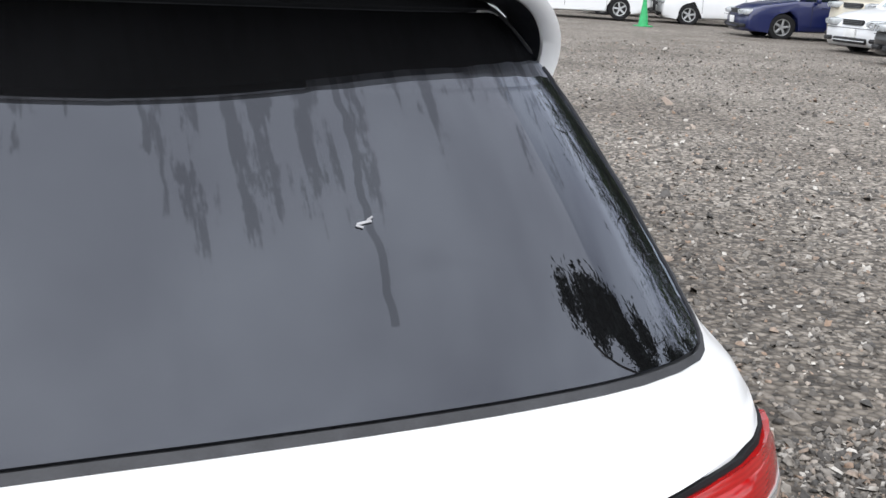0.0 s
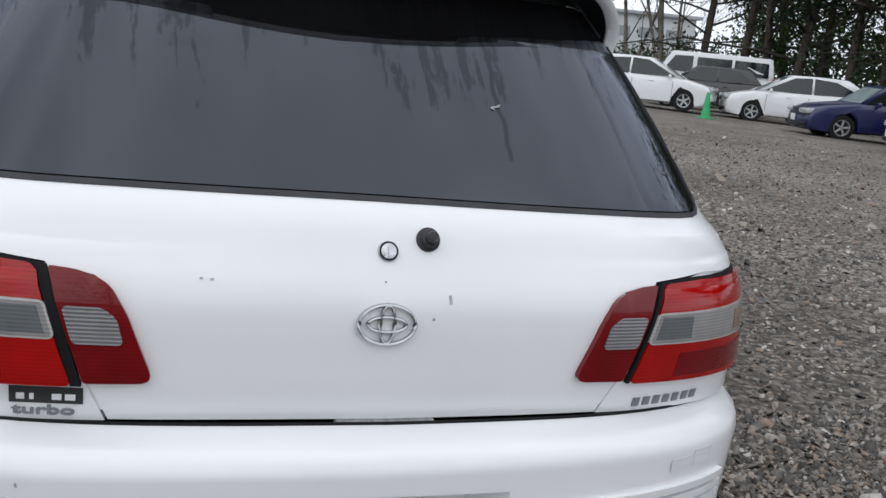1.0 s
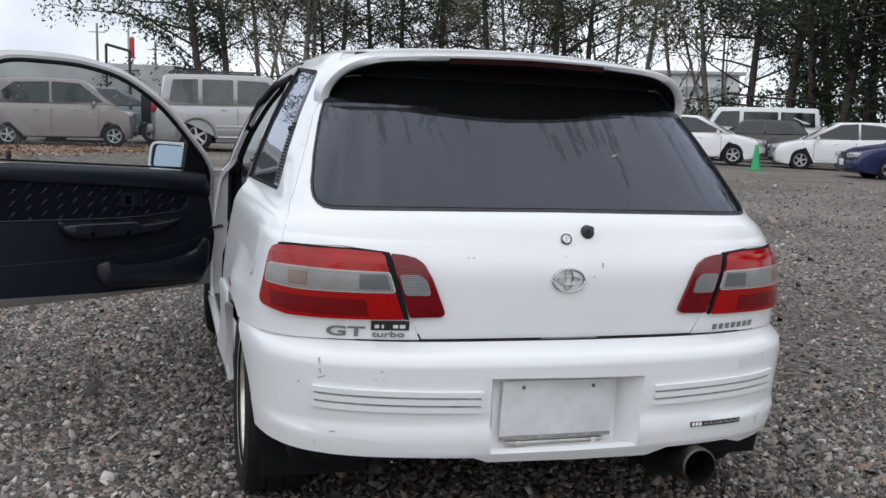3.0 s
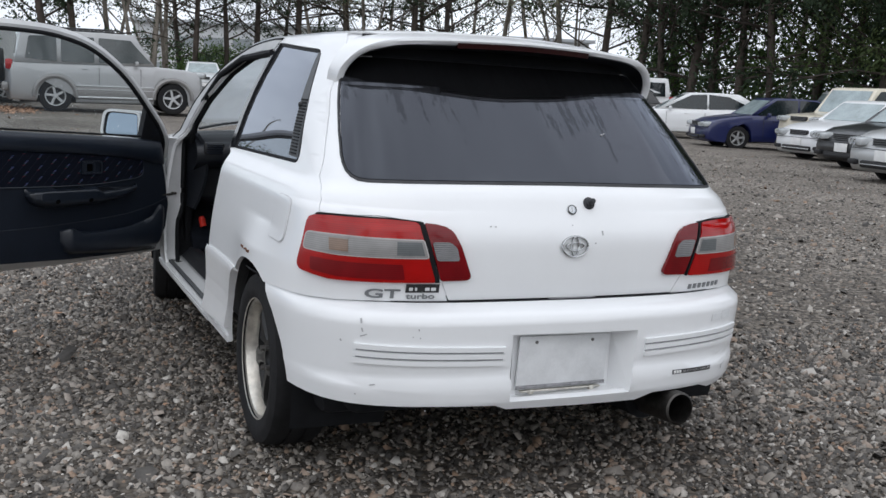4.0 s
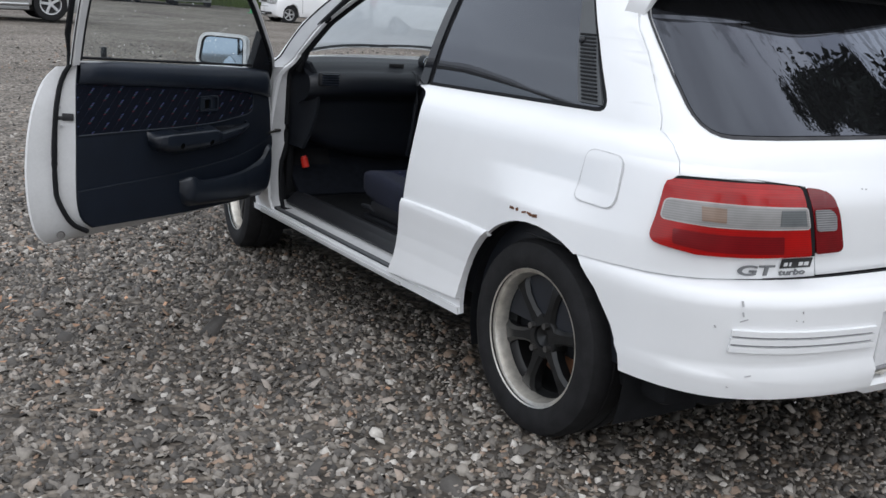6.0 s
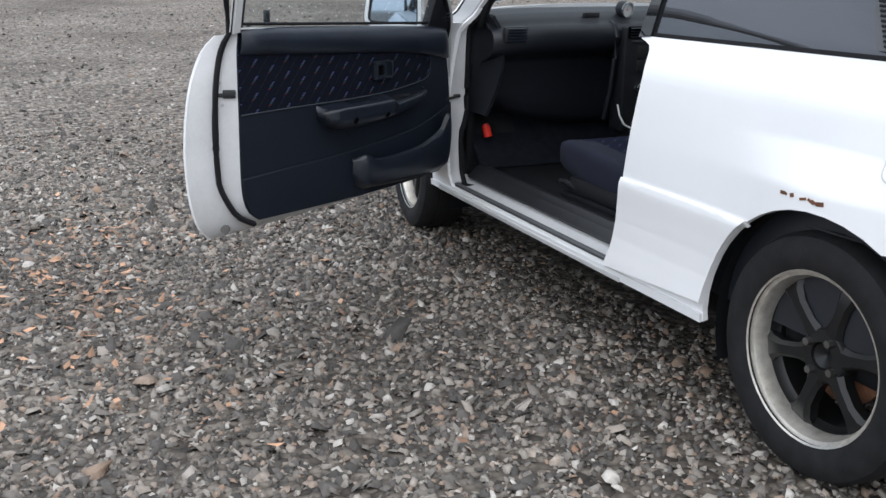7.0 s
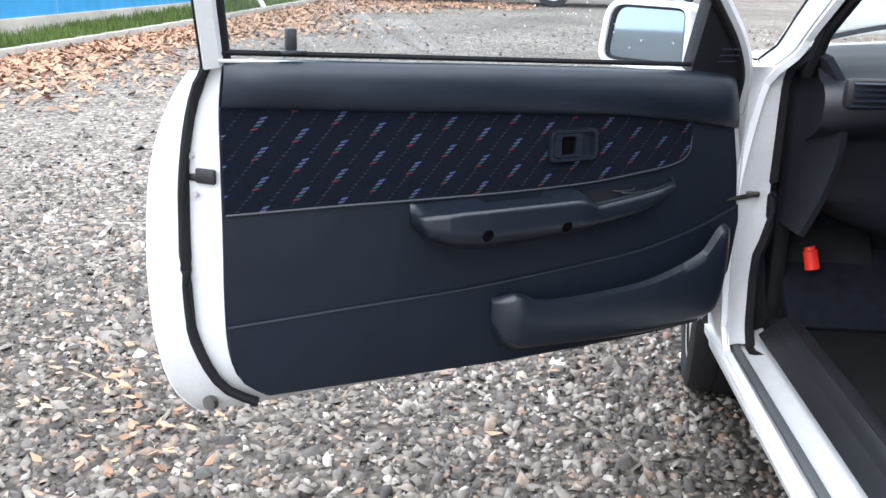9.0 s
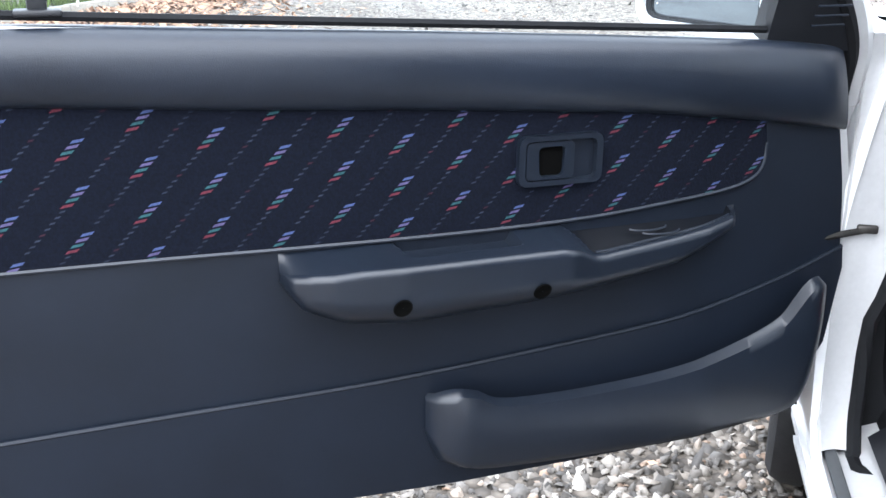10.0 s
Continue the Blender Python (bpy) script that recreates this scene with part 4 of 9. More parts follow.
def on_rear(x, z, off=0.0, surf=None):
    """A pose on the rear face: local x to the right, y up the face, z out of it."""
    surf = surf or SHELL
    c, _ = surf.x(x, z)
    p = surf(c, z)
    du = (surf(c + 0.002, z) - surf(c - 0.002, z)).normalized()
    dv = (surf(c, z + 0.002) - surf(c, z - 0.002)).normalized()
    n = du.cross(dv).normalized()
    dv = n.cross(du)
    m = Matrix((du, dv, n)).transposed().to_4x4()
    m.translation = p + n * off
    return m


UPRIGHT = Matrix.Rotation(radians(-90), 4, "Y")  # turns a lathe's axis to local z
bm = bmesh.new()
lathe(bm, [(0.0005, 0.006), (0.012, 0.006), (0.015, 0.004), (0.0165, 0.0), (0.0165, -0.004)], 24, on_rear(0, 0.848) @ UPRIGHT, closed=False)
box(bm, (0, 0, 0), (0.003, 0.013, 0.002), 0, on_rear(0, 0.848, 0.007))
lk = part("lock", bm, CHROME, hatch, "small chrome key lock")
bm = bmesh.new()
lathe(bm, [(0.0125, 0.0065), (0.0145, 0.0065), (0.0150, 0.0050)], 24, on_rear(0, 0.848) @ UPRIGHT, closed=False)
part("lock_ring", bm, RUBBER, lk)
bm = bmesh.new()
lathe(bm, [(0.0005, 0.030), (0.007, 0.029), (0.009, 0.024), (0.009, 0.014), (0.013, 0.012), (0.015, 0.006), (0.019, 0.004), (0.019, -0.004)], 24, on_rear(0.064, 0.867) @ UPRIGHT, closed=False)
part("wiper_plug", bm, BLACK_PLASTIC, hatch, "black rubber plug of a removed wiper")


def ring(bm, m, a, b, r, tilt=0.0, flat=0.6, n=36):
    pts = [m @ Vector((a * math.cos(k * math.tau / n), b * math.sin(k * math.tau / n), 0)) for k in range(n)]
    tube(bm, pts, r, 8, flat, closed=True)


bm = bmesh.new()
em = on_rear(0, 0.744, 0.004)
ring(bm, em, 0.044, 0.030, 0.0046)
ring(bm, em, 0.030, 0.0115, 0.0040, n=28)
bm_m = em @ Matrix.Translation((0, 0.0, 0.0005))
ring(bm, bm_m, 0.0115, 0.029, 0.0040, n=28)
part("badge", bm, CHROME, hatch, "chrome badge of crossing ovals")
bm = bmesh.new()
for dx, dz, w, h, r in ((0, 0, 0.017, 0.003, 0.2), (-0.006, -0.003, 0.008, 0.0025, -0.4), (0.007, 0.003, 0.008, 0.002, 0.5)):
    box(bm, (0, 0, 0), (w, h, 0.0012), 0, on_rear(0.231 + dx, 1.066 + dz, 0.0012) @ Matrix.Rotation(r, 4, "Z"))
part("bird_mark", bm, GRIME, hatch, "pale smear on the glass")
# handle recess lip at the hatch's foot
bm = bmesh.new()
box(bm, (0, 0, 0), (0.16, 0.016, 0.02), 0.004, on_rear(0.02, 0.578, -0.004))
part("hatch_grip", bm, DULL_GREY, hatch)
# scratches and chips
bm = bmesh.new()
for x, z, w, h in ((0.101, 0.782, 0.004, 0.014), (0.075, 0.752, 0.004, 0.004), (-0.26, 0.80, 0.005, 0.003), (-0.275, 0.801, 0.004, 0.003), (0.0, 0.775, 0.003, 0.003), (-0.004, 0.805, 0.003, 0.003)):
    box(bm, (0, 0, 0), (w, h, 0.0016), 0, on_rear(x, z, 0.0006) @ Matrix.Rotation(0.15, 4, "Z"))
tagged(part("scratch", bm, CHIP, hatch), kind="stuff")

# ---- tail lamps: outer unit on the wing, inner unit on the hatch ----
for sg in (-1, 1):
    flip = (lambda p: p) if sg < 0 else mirrored
    edge_o = [("x", -0.440, 0.646), ("x", -0.468, 0.74), ("x", -0.490, 0.808), ("x", -0.56, 0.815), ("x", -0.70, 0.817), ("y", 0.372, 0.814), ("y", 0.390, 0.79), ("y", 0.394, 0.70), ("y", 0.386, 0.662), ("y", 0.35, 0.650), ("x", -0.70, 0.646)]
    outer = SHELL.line(edge_o)
    tl = shaped("tail_lamp", flip(sub_poly(outer, -0.0025)), SHELL, RUBBER, car, 0.03, off=0.004, cuts=(0.05, 0.05), label="tail lamp with red and clear bands")
    red = rounded([SHELL.get(*q) for q in [("x", -0.440, 0.643), ("x", -0.494, 0.808), ("x", -0.58, 0.813), ("x", -0.70, 0.813), ("y", 0.398, 0.808), ("y", 0.404, 0.655), ("x", -0.72, 0.641)]], [0.01, 0.012, 0.003, 0.003, 0.028, 0.028, 0.003])
    shaped("red_lens", flip(sub_poly(red, 0.001)), SHELL, LENS_RED, tl, 0.014, off=0.012, cuts=(0.03, 0.03))
    clear = rounded([SHELL.get(*q) for q in [("x", -0.468, 0.714), ("x", -0.483, 0.760), ("x", -0.70, 0.763), ("y", 0.378, 0.761), ("y", 0.380, 0.716), ("x", -0.70, 0.713)]], [0.006, 0.006, 0.002, 0.012, 0.012, 0.002])
    shaped("lens_rim", flip(sub_poly(clear, -0.003)), SHELL, LENS_EDGE, tl, 0.006, off=0.0127, cuts=(0.03, 0.03), label="pale edge round the clear band")
    low = rounded([SHELL.get(*q) for q in [("x", -0.530, 0.652), ("x", -0.538, 0.694), ("x", -0.70, 0.694), ("y", 0.350, 0.696), ("y", 0.345, 0.660), ("x", -0.70, 0.652)]], [0.004, 0.004, 0.002, 0.006, 0.006, 0.002])
    shaped("reflector_strip", flip(low), SHELL, LENS_DARKRED, tl, 0.004, off=0.0128, cuts=(0.03, 0.03), label="darker red reflector strip")
    shaped("clear_lens", flip(clear), SHELL, LENS_CLEAR, tl, 0.006, off=0.0135, cuts=(0.03, 0.03))
    # amber bulb and smoked square behind the clear band
    am = SHELL.line([("x", -0.675, 0.722), ("x", -0.675, 0.755), ("x", -0.715, 0.755), ("x", -0.715, 0.722)], 0.2)
    shaped("amber_lens", flip(am), SHELL, LENS_AMBER, tl, 0.004, off=0.0150, cuts=(0.05, 0.05))
    sm = SHELL.line([("x", -0.478, 0.720), ("x", -0.489, 0.756), ("x", -0.555, 0.756), ("x", -0.555, 0.720)], 0.2)
    shaped("smoked_lens", flip(sm), SHELL, LENS_SMOKE, tl, 0.004, off=0.0150, cuts=(0.05, 0.05))
    inner = [("x", -0.331, 0.650), ("x", -0.372, 0.748), ("x", -0.398, 0.790), ("x", -0.44, 0.803), ("x", -0.478, 0.806), ("x", -0.426, 0.648)]
    g = 0.0 if sg < 0 else 0.008
    gap = SHELL.line([("x", -0.428 - g, 0.643), ("x", -0.442, 0.643), ("x", -0.496, 0.810), ("x", -0.480 - g, 0.808)])
    shaped("lamp_gap", flip(gap), SHELL, RUBBER, tl, 0.02, off=0.0090, cuts=(0.05, 0.05), label="black gap beside the hatch")
    il = shaped("hatch_lamp", flip(rounded([SHELL.get(*q) for q in inner], [0.020, 0.012, 0.018, 0.01, 0.006, 0.006])), SHELL, LENS_DARKRED, hatch, 0.02, off=0.011, cuts=(0.04, 0.04), label="dark red lens with a reversing light")
    rev = rounded(SHELL.line([("x", -0.375, 0.706), ("x", -0.385, 0.742), ("x", -0.405, 0.757), ("x", -0.458, 0.757), ("x", -0.442, 0.706)], 9), 0.008)
    shaped("reversing_lens", flip(rev), SHELL, LENS_RIBBED, il, 0.004, off=0.0135, cuts=(0.04, 0.04))

# roof header behind the wing
shaped("roof_header", SHELL.line([("x", -0.565, 1.255), ("x", -0.535, 1.288), ("x", 0.535, 1.288), ("x", 0.565, 1.255), ("x", 0.505, 1.350), ("x", -0.505, 1.350)]), SHELL, WHITE, car, 0.006, off=-0.005, cuts=(0.06, 0.05))

# black strip over the white header, painting in the dark under the wing
shaped("header_shade", SHELL.line([("x", -0.50, 1.272), ("x", 0.50, 1.272), ("x", 0.47, 1.343), ("x", -0.47, 1.343)]), SHELL, RUBBER, car, 0.006, off=0.004, cuts=(0.06, 0.05), label="black strip between glass and roof")

# ---- wing over the rear glass ----
wing_t = [(-0.592, 0.715, 1.178), (-0.592, 0.695, 1.215), (-0.577, 0.67, 1.25), (-0.545, 0.645, 1.285), (-0.495, 0.622, 1.312), (-0.42, 0.603, 1.328), (-0.28, 0.578, 1.338), (-0.13, 0.564, 1.343), (0, 0.56, 1.345)]
left = spline(wing_t, 4)
line_t = [set_back(p) for p in left + [Vector((-p.x, p.y, p.z)) for p in left[-2::-1]]]
bm = bmesh.new()
loops, under = [], []
for p in line_t:
    k = min(1.0, max(0.0, (0.592 - abs(p.x)) / 0.17))  # 0 on the legs, 1 on the blade
    s = -1 if p.x < 0 else 1
    inward = Vector((-s * (1 - k), 0, -k)).normalized() if abs(p.x) > 1e-6 else Vector((0, 0, -1))
    a = p + Vector((s * 0.012 * (1 - k), 0.06 + 0.24 * k, 0.012 * (1 - k) + 0.022 * k))
    a2 = a + inward * 0.035
    c = p + inward * (0.024 - 0.006 * k) + Vector((0, 0.006, 0))
    d = c + Vector((0, 0.05 + 0.10 * k, -0.008 * k)) + inward * 0.004
    mid = p.lerp(a, 0.5) + Vector((0, 0, 0.008 * k))
    under.append((a2, d, c, inward))
    loops.append([bm.verts.new(v) for v in (p + inward * 0.007 + Vector((0, -0.002, 0)), p, mid, a, a2, d, c)])
for la, lb in zip(loops, loops[1:]):
    n = len(la)
    for i in range(n):
        bm.faces.new((la[i], la[(i + 1) % n], lb[(i + 1) % n], lb[i]))
bm.faces.new(loops[0])
bm.faces.new(loops[-1][::-1])
bmesh.ops.recalc_face_normals(bm, faces=bm.faces[:])
wing = part("roof_wing", bm, WHITE, car, "white roof wing arching over the rear glass", 50)
# black sheet added below the wing to darken its shaded underside
bm = bmesh.new()
rows_l = []
for a2, d, c, inw in under:
    rows_l.append([bm.verts.new(q + inw * 0.003) for q in (a2 + Vector((0, 0.03, 0)), d, c.lerp(d, 0.06))])
for la, lb in zip(rows_l, rows_l[1:]):
    for i in range(2):
        bm.faces.new((la[i], la[i + 1], lb[i + 1], lb[i]))
part("wing_shade", bm, BLACK_PLASTIC, wing, "black sheet that darkens the wing's underside", 60)
bm = bmesh.new()
sel = [p for p in line_t if abs(p.x) < 0.252]
prof = [bm.verts.new(q) for p in sel for q in (p + Vector((0, 0.002, -0.012)), p + Vector((0, 0.006, -0.029)), p + Vector((0, 0.016, -0.029)), p + Vector((0, 0.016, -0.012)))]
for i in range(len(sel) - 1):
    for j in range(4):
        bm.faces.new((prof[4 * i + j], prof[4 * i + (j + 1) % 4], prof[4 * i + 4 + (j + 1) % 4], prof[4 * i + 4 + j]))
bm.faces.new(prof[:4])
bm.faces.new(prof[-4:][::-1])
bmesh.ops.recalc_face_normals(bm, faces=bm.faces[:])
part("brake_lamp", bm, LENS_OUT, wing, "dark red high brake lamp strip")

# ---- rear bumper ----
bz = [("y", 0.615, 0.574), ("y", 0.533, 0.50), ("y", 0.476, 0.42), ("y", 0.448, 0.35), ("y", 0.445, 0.306), ("x", -0.70, 0.300), ("x", -0.45, 0.297), ("x", -0.26, 0.290), ("x", -0.22, 0.274), ("x", 0.24, 0.266), ("x", 0.30, 0.288), ("x", 0.50, 0.290), ("x", 0.56, 0.272), ("x", 0.70, 0.285)]
bz += [("Y", 0.445, 0.306), ("Y", 0.448, 0.35), ("Y", 0.476, 0.42), ("Y", 0.533, 0.50), ("Y", 0.615, 0.574), ("x", 0.62, 0.584), ("x", 0.0, 0.584), ("x", -0.62, 0.584)]
rec = BUMP.line([("x", -0.217, 0.300), ("x", 0.20, 0.300), ("x", 0.213, 0.494), ("x", -0.222, 0.500)], 0.1)
bumper = shaped("rear_bumper", BUMP.line(bz), BUMP, WHITE, car, 0.02, holes=[rec], cuts=(0.05, 0.025), label="white rear bumper with ribs and scuffs")
bm = bmesh.new()
tube(bm, [BUMP(c, 0.5835) + Vector((0, -0.002, 0)) for c in np.linspace(-1.02, 1.02, 60)], 0.0028, 6)
part("bumper_seam", bm, RUBBER, bumper)
bm = bmesh.new()
# recess: sloping walls to a flat back
rim = [BUMP(*BUMP.x(x, z)) for x, z in ((-0.217, 0.300), (0.20, 0.300), (0.213, 0.494), (-0.222, 0.500))]
back = [Vector((-0.207, 0.158, 0.306)), Vector((0.168, 0.208, 0.302)), Vector((0.168, 0.208, 0.478)), Vector((-0.207, 0.158, 0.492))]
a = [bm.verts.new(v) for v in rim]
b = [bm.verts.new(v) for v in back]
for i in range(4):
    bm.faces.new((a[i], a[(i + 1) % 4], b[(i + 1) % 4], b[i]))
bm.faces.new(b)
part("plate_recess", bm, WHITE, bumper)
PLATE_AT = Matrix.Translation((-0.018, 0.172, 0.400)) @ Matrix.Rotation(radians(8.0), 4, "Z") @ Matrix.Rotation(radians(2.2), 4, "Y")
bm = bmesh.new()
box(bm, (0, 0, 0), (0.336, 0.006, 0.158), 0.003)
bm.transform(PLATE_AT)
pl = part("plate", bm, PLATE, bumper, "blank white plate with grime")
bm = bmesh.new()
box(bm, (0, -0.002, -0.086), (0.30, 0.014, 0.006), 0.002)
for x in (-0.114, 0.116):
    box(bm, (x, -0.005, -0.088), (0.018, 0.012, 0.014), 0.003)
bm.transform(PLATE_AT)
part("plate_bracket", bm, ALLOY, bumper)
for x in (-0.108, 0.104):
    bm = bmesh.new()
    rod(bm, (x, -0.002, 0.061), (x, -0.006, 0.061), 0.005, 10)
    bm.transform(PLATE_AT)
    part("plate_screw", bm, STEEL, bumper)
# grey strip added for the shade along the plate's foot
bm = bmesh.new()
box(bm, (0, -0.004, -0.0735), (0.337, 0.004, 0.010), 0.001)
bm.transform(PLATE_AT)
part("plate_shade", bm, DULL_GREY, pl)
for sg in (-1, 1):
    for k in range(3):
        z = 0.460 - k * 0.0205
        rb = [("x", sg * 0.244, z - 0.0075), ("x", sg * 0.668, z + 0.0025), ("x", sg * 0.668, z + 0.0165), ("x", sg * 0.244, z + 0.0065)]
        pg = BUMP.line(rb if sg > 0 else [rb[i] for i in (1, 0, 3, 2)], 0.05)
        shaped("rib", pg, BUMP, WHITE, bumper, 0.012, off=0.0080, cuts=(0.05, 0.05))
    # grey sheet painted in for the shade between the white ribs
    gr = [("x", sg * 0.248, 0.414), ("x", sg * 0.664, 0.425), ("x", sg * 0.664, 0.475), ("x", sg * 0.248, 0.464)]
    shaped("rib_ground", BUMP.line(gr if sg > 0 else [gr[i] for i in (1, 0, 3, 2)], 0.05), BUMP, DULL_GREY, bumper, 0.002, off=0.0008, cuts=(0.05, 0.05), label="ground between ribs, its shade painted grey")
# slot sticker, patch and scuffs on the bumper
bm = bmesh.new()
for k in range(8):
    box(bm, (0, 0, 0), (0.0222, 0.0135, 0.0016), 0, on_rear(0.374 + k * 0.0217, 0.350 - k * 0.0003, 0.001, BUMP))
st = part("muffler_sticker", bm, STICKER, bumper, "narrow black sticker with pale lettering")
bm = bmesh.new()
for k in range(3):
    box(bm, (0, 0, 0), (0.009, 0.009, 0.0016), 0, on_rear(0.372 + k * 0.0115, 0.350, 0.002, BUMP))
part("marks", bm, STICKER_WHITE, st)
mw = lettering("muffler_words", "Hi-POWER MUFFLER", 0.0135, Matrix.Diagonal((1.06, 1, 1, 1)), STICKER_WHITE, st, 0.0002)
for v in mw.data.vertices:
    v.co = on_rear(0.470 + v.co.x, 0.3455 + v.co.y, 0.0024, BUMP).translation
for x, z, w, h, r in ((0.57, 0.512, 0.10, 0.022, 0.03), (0.60, 0.516, 0.05, 0.03, 0.0), (0.615, 0.342, 0.022, 0.022, 0.5)):
    bm = bmesh.new()
    box(bm, (0, 0, 0), (w, h, 0.0005), 0, on_rear(x, z, 0.0004, BUMP) @ Matrix.Rotation(r, 4, "Z"))
    part("touch_up", bm, PLATE, bumper, "dull grey touch-up patch")
bm = bmesh.new()
rnd = random.Random(5)
for x, z, w, h in ((-0.655, 0.54, 0.005, 0.014), (-0.652, 0.515, 0.004, 0.012), (-0.648, 0.50, 0.02, 0.003), (-0.70, 0.48, 0.004, 0.007), (-0.505, 0.52, 0.003, 0.006), (-0.50, 0.497, 0.003, 0.004), (-0.52, 0.50, 0.003, 0.003), (-0.655, 0.446, 0.013, 0.003), (-0.66, 0.44, 0.008, 0.003), (-0.62, 0.36, 0.016, 0.003), (-0.47, 0.283, 0.004, 0.006), (-0.66, 0.33, 0.005, 0.003)):
    box(bm, (0, 0, 0), (w, h, 0.0014), 0, on_rear(x, z, 0.0006, BUMP) @ Matrix.Rotation(rnd.uniform(-0.6, 0.6), 4, "Z"))
tagged(part("scuff", bm, CHIP, bumper), kind="stuff")
# rust bite on the arch
bm = bmesh.new()
for k in range(9):
    y = 0.90 - 0.014 * k - rnd.uniform(0, 0.01)
    p = SHELL(*SHELL.y(y, 0.638 - 0.02 * abs(y - 0.86)))
    if k not in (3, 4):
        box(bm, p + Vector((-0.0008, 0, 0)), (0.002, rnd.uniform(0.008, 0.02), rnd.uniform(0.004, 0.010)), 0, Matrix.Rotation(rnd.uniform(-0.4, 0.4), 4, "X"))
part("rust_chip", bm, RUST, car)
# lower lip and underbody
bm = bmesh.new()
box(bm, (0, 1.9, 0.27), (1.42, 3.1, 0.10), 0.03)
box(bm, (-0.05, 0.42, 0.30), (1.2, 0.30, 0.12), 0.03)
part("underbody", bm, RUBBER, car)
bm = bmesh.new()
lathe(bm, [(0.046, 0.0), (0.052, 0.004), (0.053, 0.02), (0.053, 0.16), (0.030, 0.22), (0.028, 0.22), (0.046, 0.15)], 32, Matrix.Translation((0.388, 0.115, 0.236)) @ Matrix.Rotation(radians(92), 4, "Z") @ Matrix.Rotation(radians(4), 4, "Y"))
muf = part("exhaust_tip", bm, TIP, car, "wide steel exhaust tip")
bm = bmesh.new()
rod(bm, (0.388, 0.30, 0.236), (0.34, 0.75, 0.245), 0.09, 20)
part("silencer", bm, RUBBER, muf)
# lettering on the wing below the left lamp
bm = bmesh.new()
box(bm, (0, 0, 0), (0.098, 0.026, 0.0018), 0.0005, on_rear(-0.474, 0.624, 0.0012))
sk = part("brand_sticker", bm, STICKER, car, "black sticker with pale blocks")
for dx, w in ((-0.034, 0.011), (-0.019, 0.006), (0.014, 0.013), (0.032, 0.014)):
    bm = bmesh.new()
    box(bm, (dx, -0.002, 0), (w, 0.0095, 0.0016), 0.0004)
    for v in bm.verts:
        v.co = on_rear(-0.474, 0.624, 0.0024) @ v.co
    part("sticker_block", bm, PLATE, sk)


def bend_letters(name, text, size, x, z, width_k, bold):
    ob = lettering(name, text, size, Matrix.Diagonal((width_k, 1, 1, 1)), BADGE_GREY, car, 0.0012, bold)
    for v in ob.data.vertices:
        v.co = on_rear(x + v.co.x, z + v.co.y, v.co.z + 0.0016).translation
    return ob


bend_letters("gt_letters", "GT", 0.036, -0.585, 0.595, 2.0, 0.0008)
bend_letters("turbo_letters", "turbo", 0.021, -0.477, 0.5935, 1.75, 0.0004)
bm = bmesh.new()
for k in range(7):
    x = 0.474 + k * 0.0222
    box(bm, (0, 0, 0), (0.0150, 0.0165, 0.0014), 0.0004, on_rear(x, 0.6015 + k * 0.0006, 0.0012) @ Matrix.Shear("XY", 4, (0.2, 0)))
part("model_mark", bm, BADGE_GREY, car, "row of small grey bars")


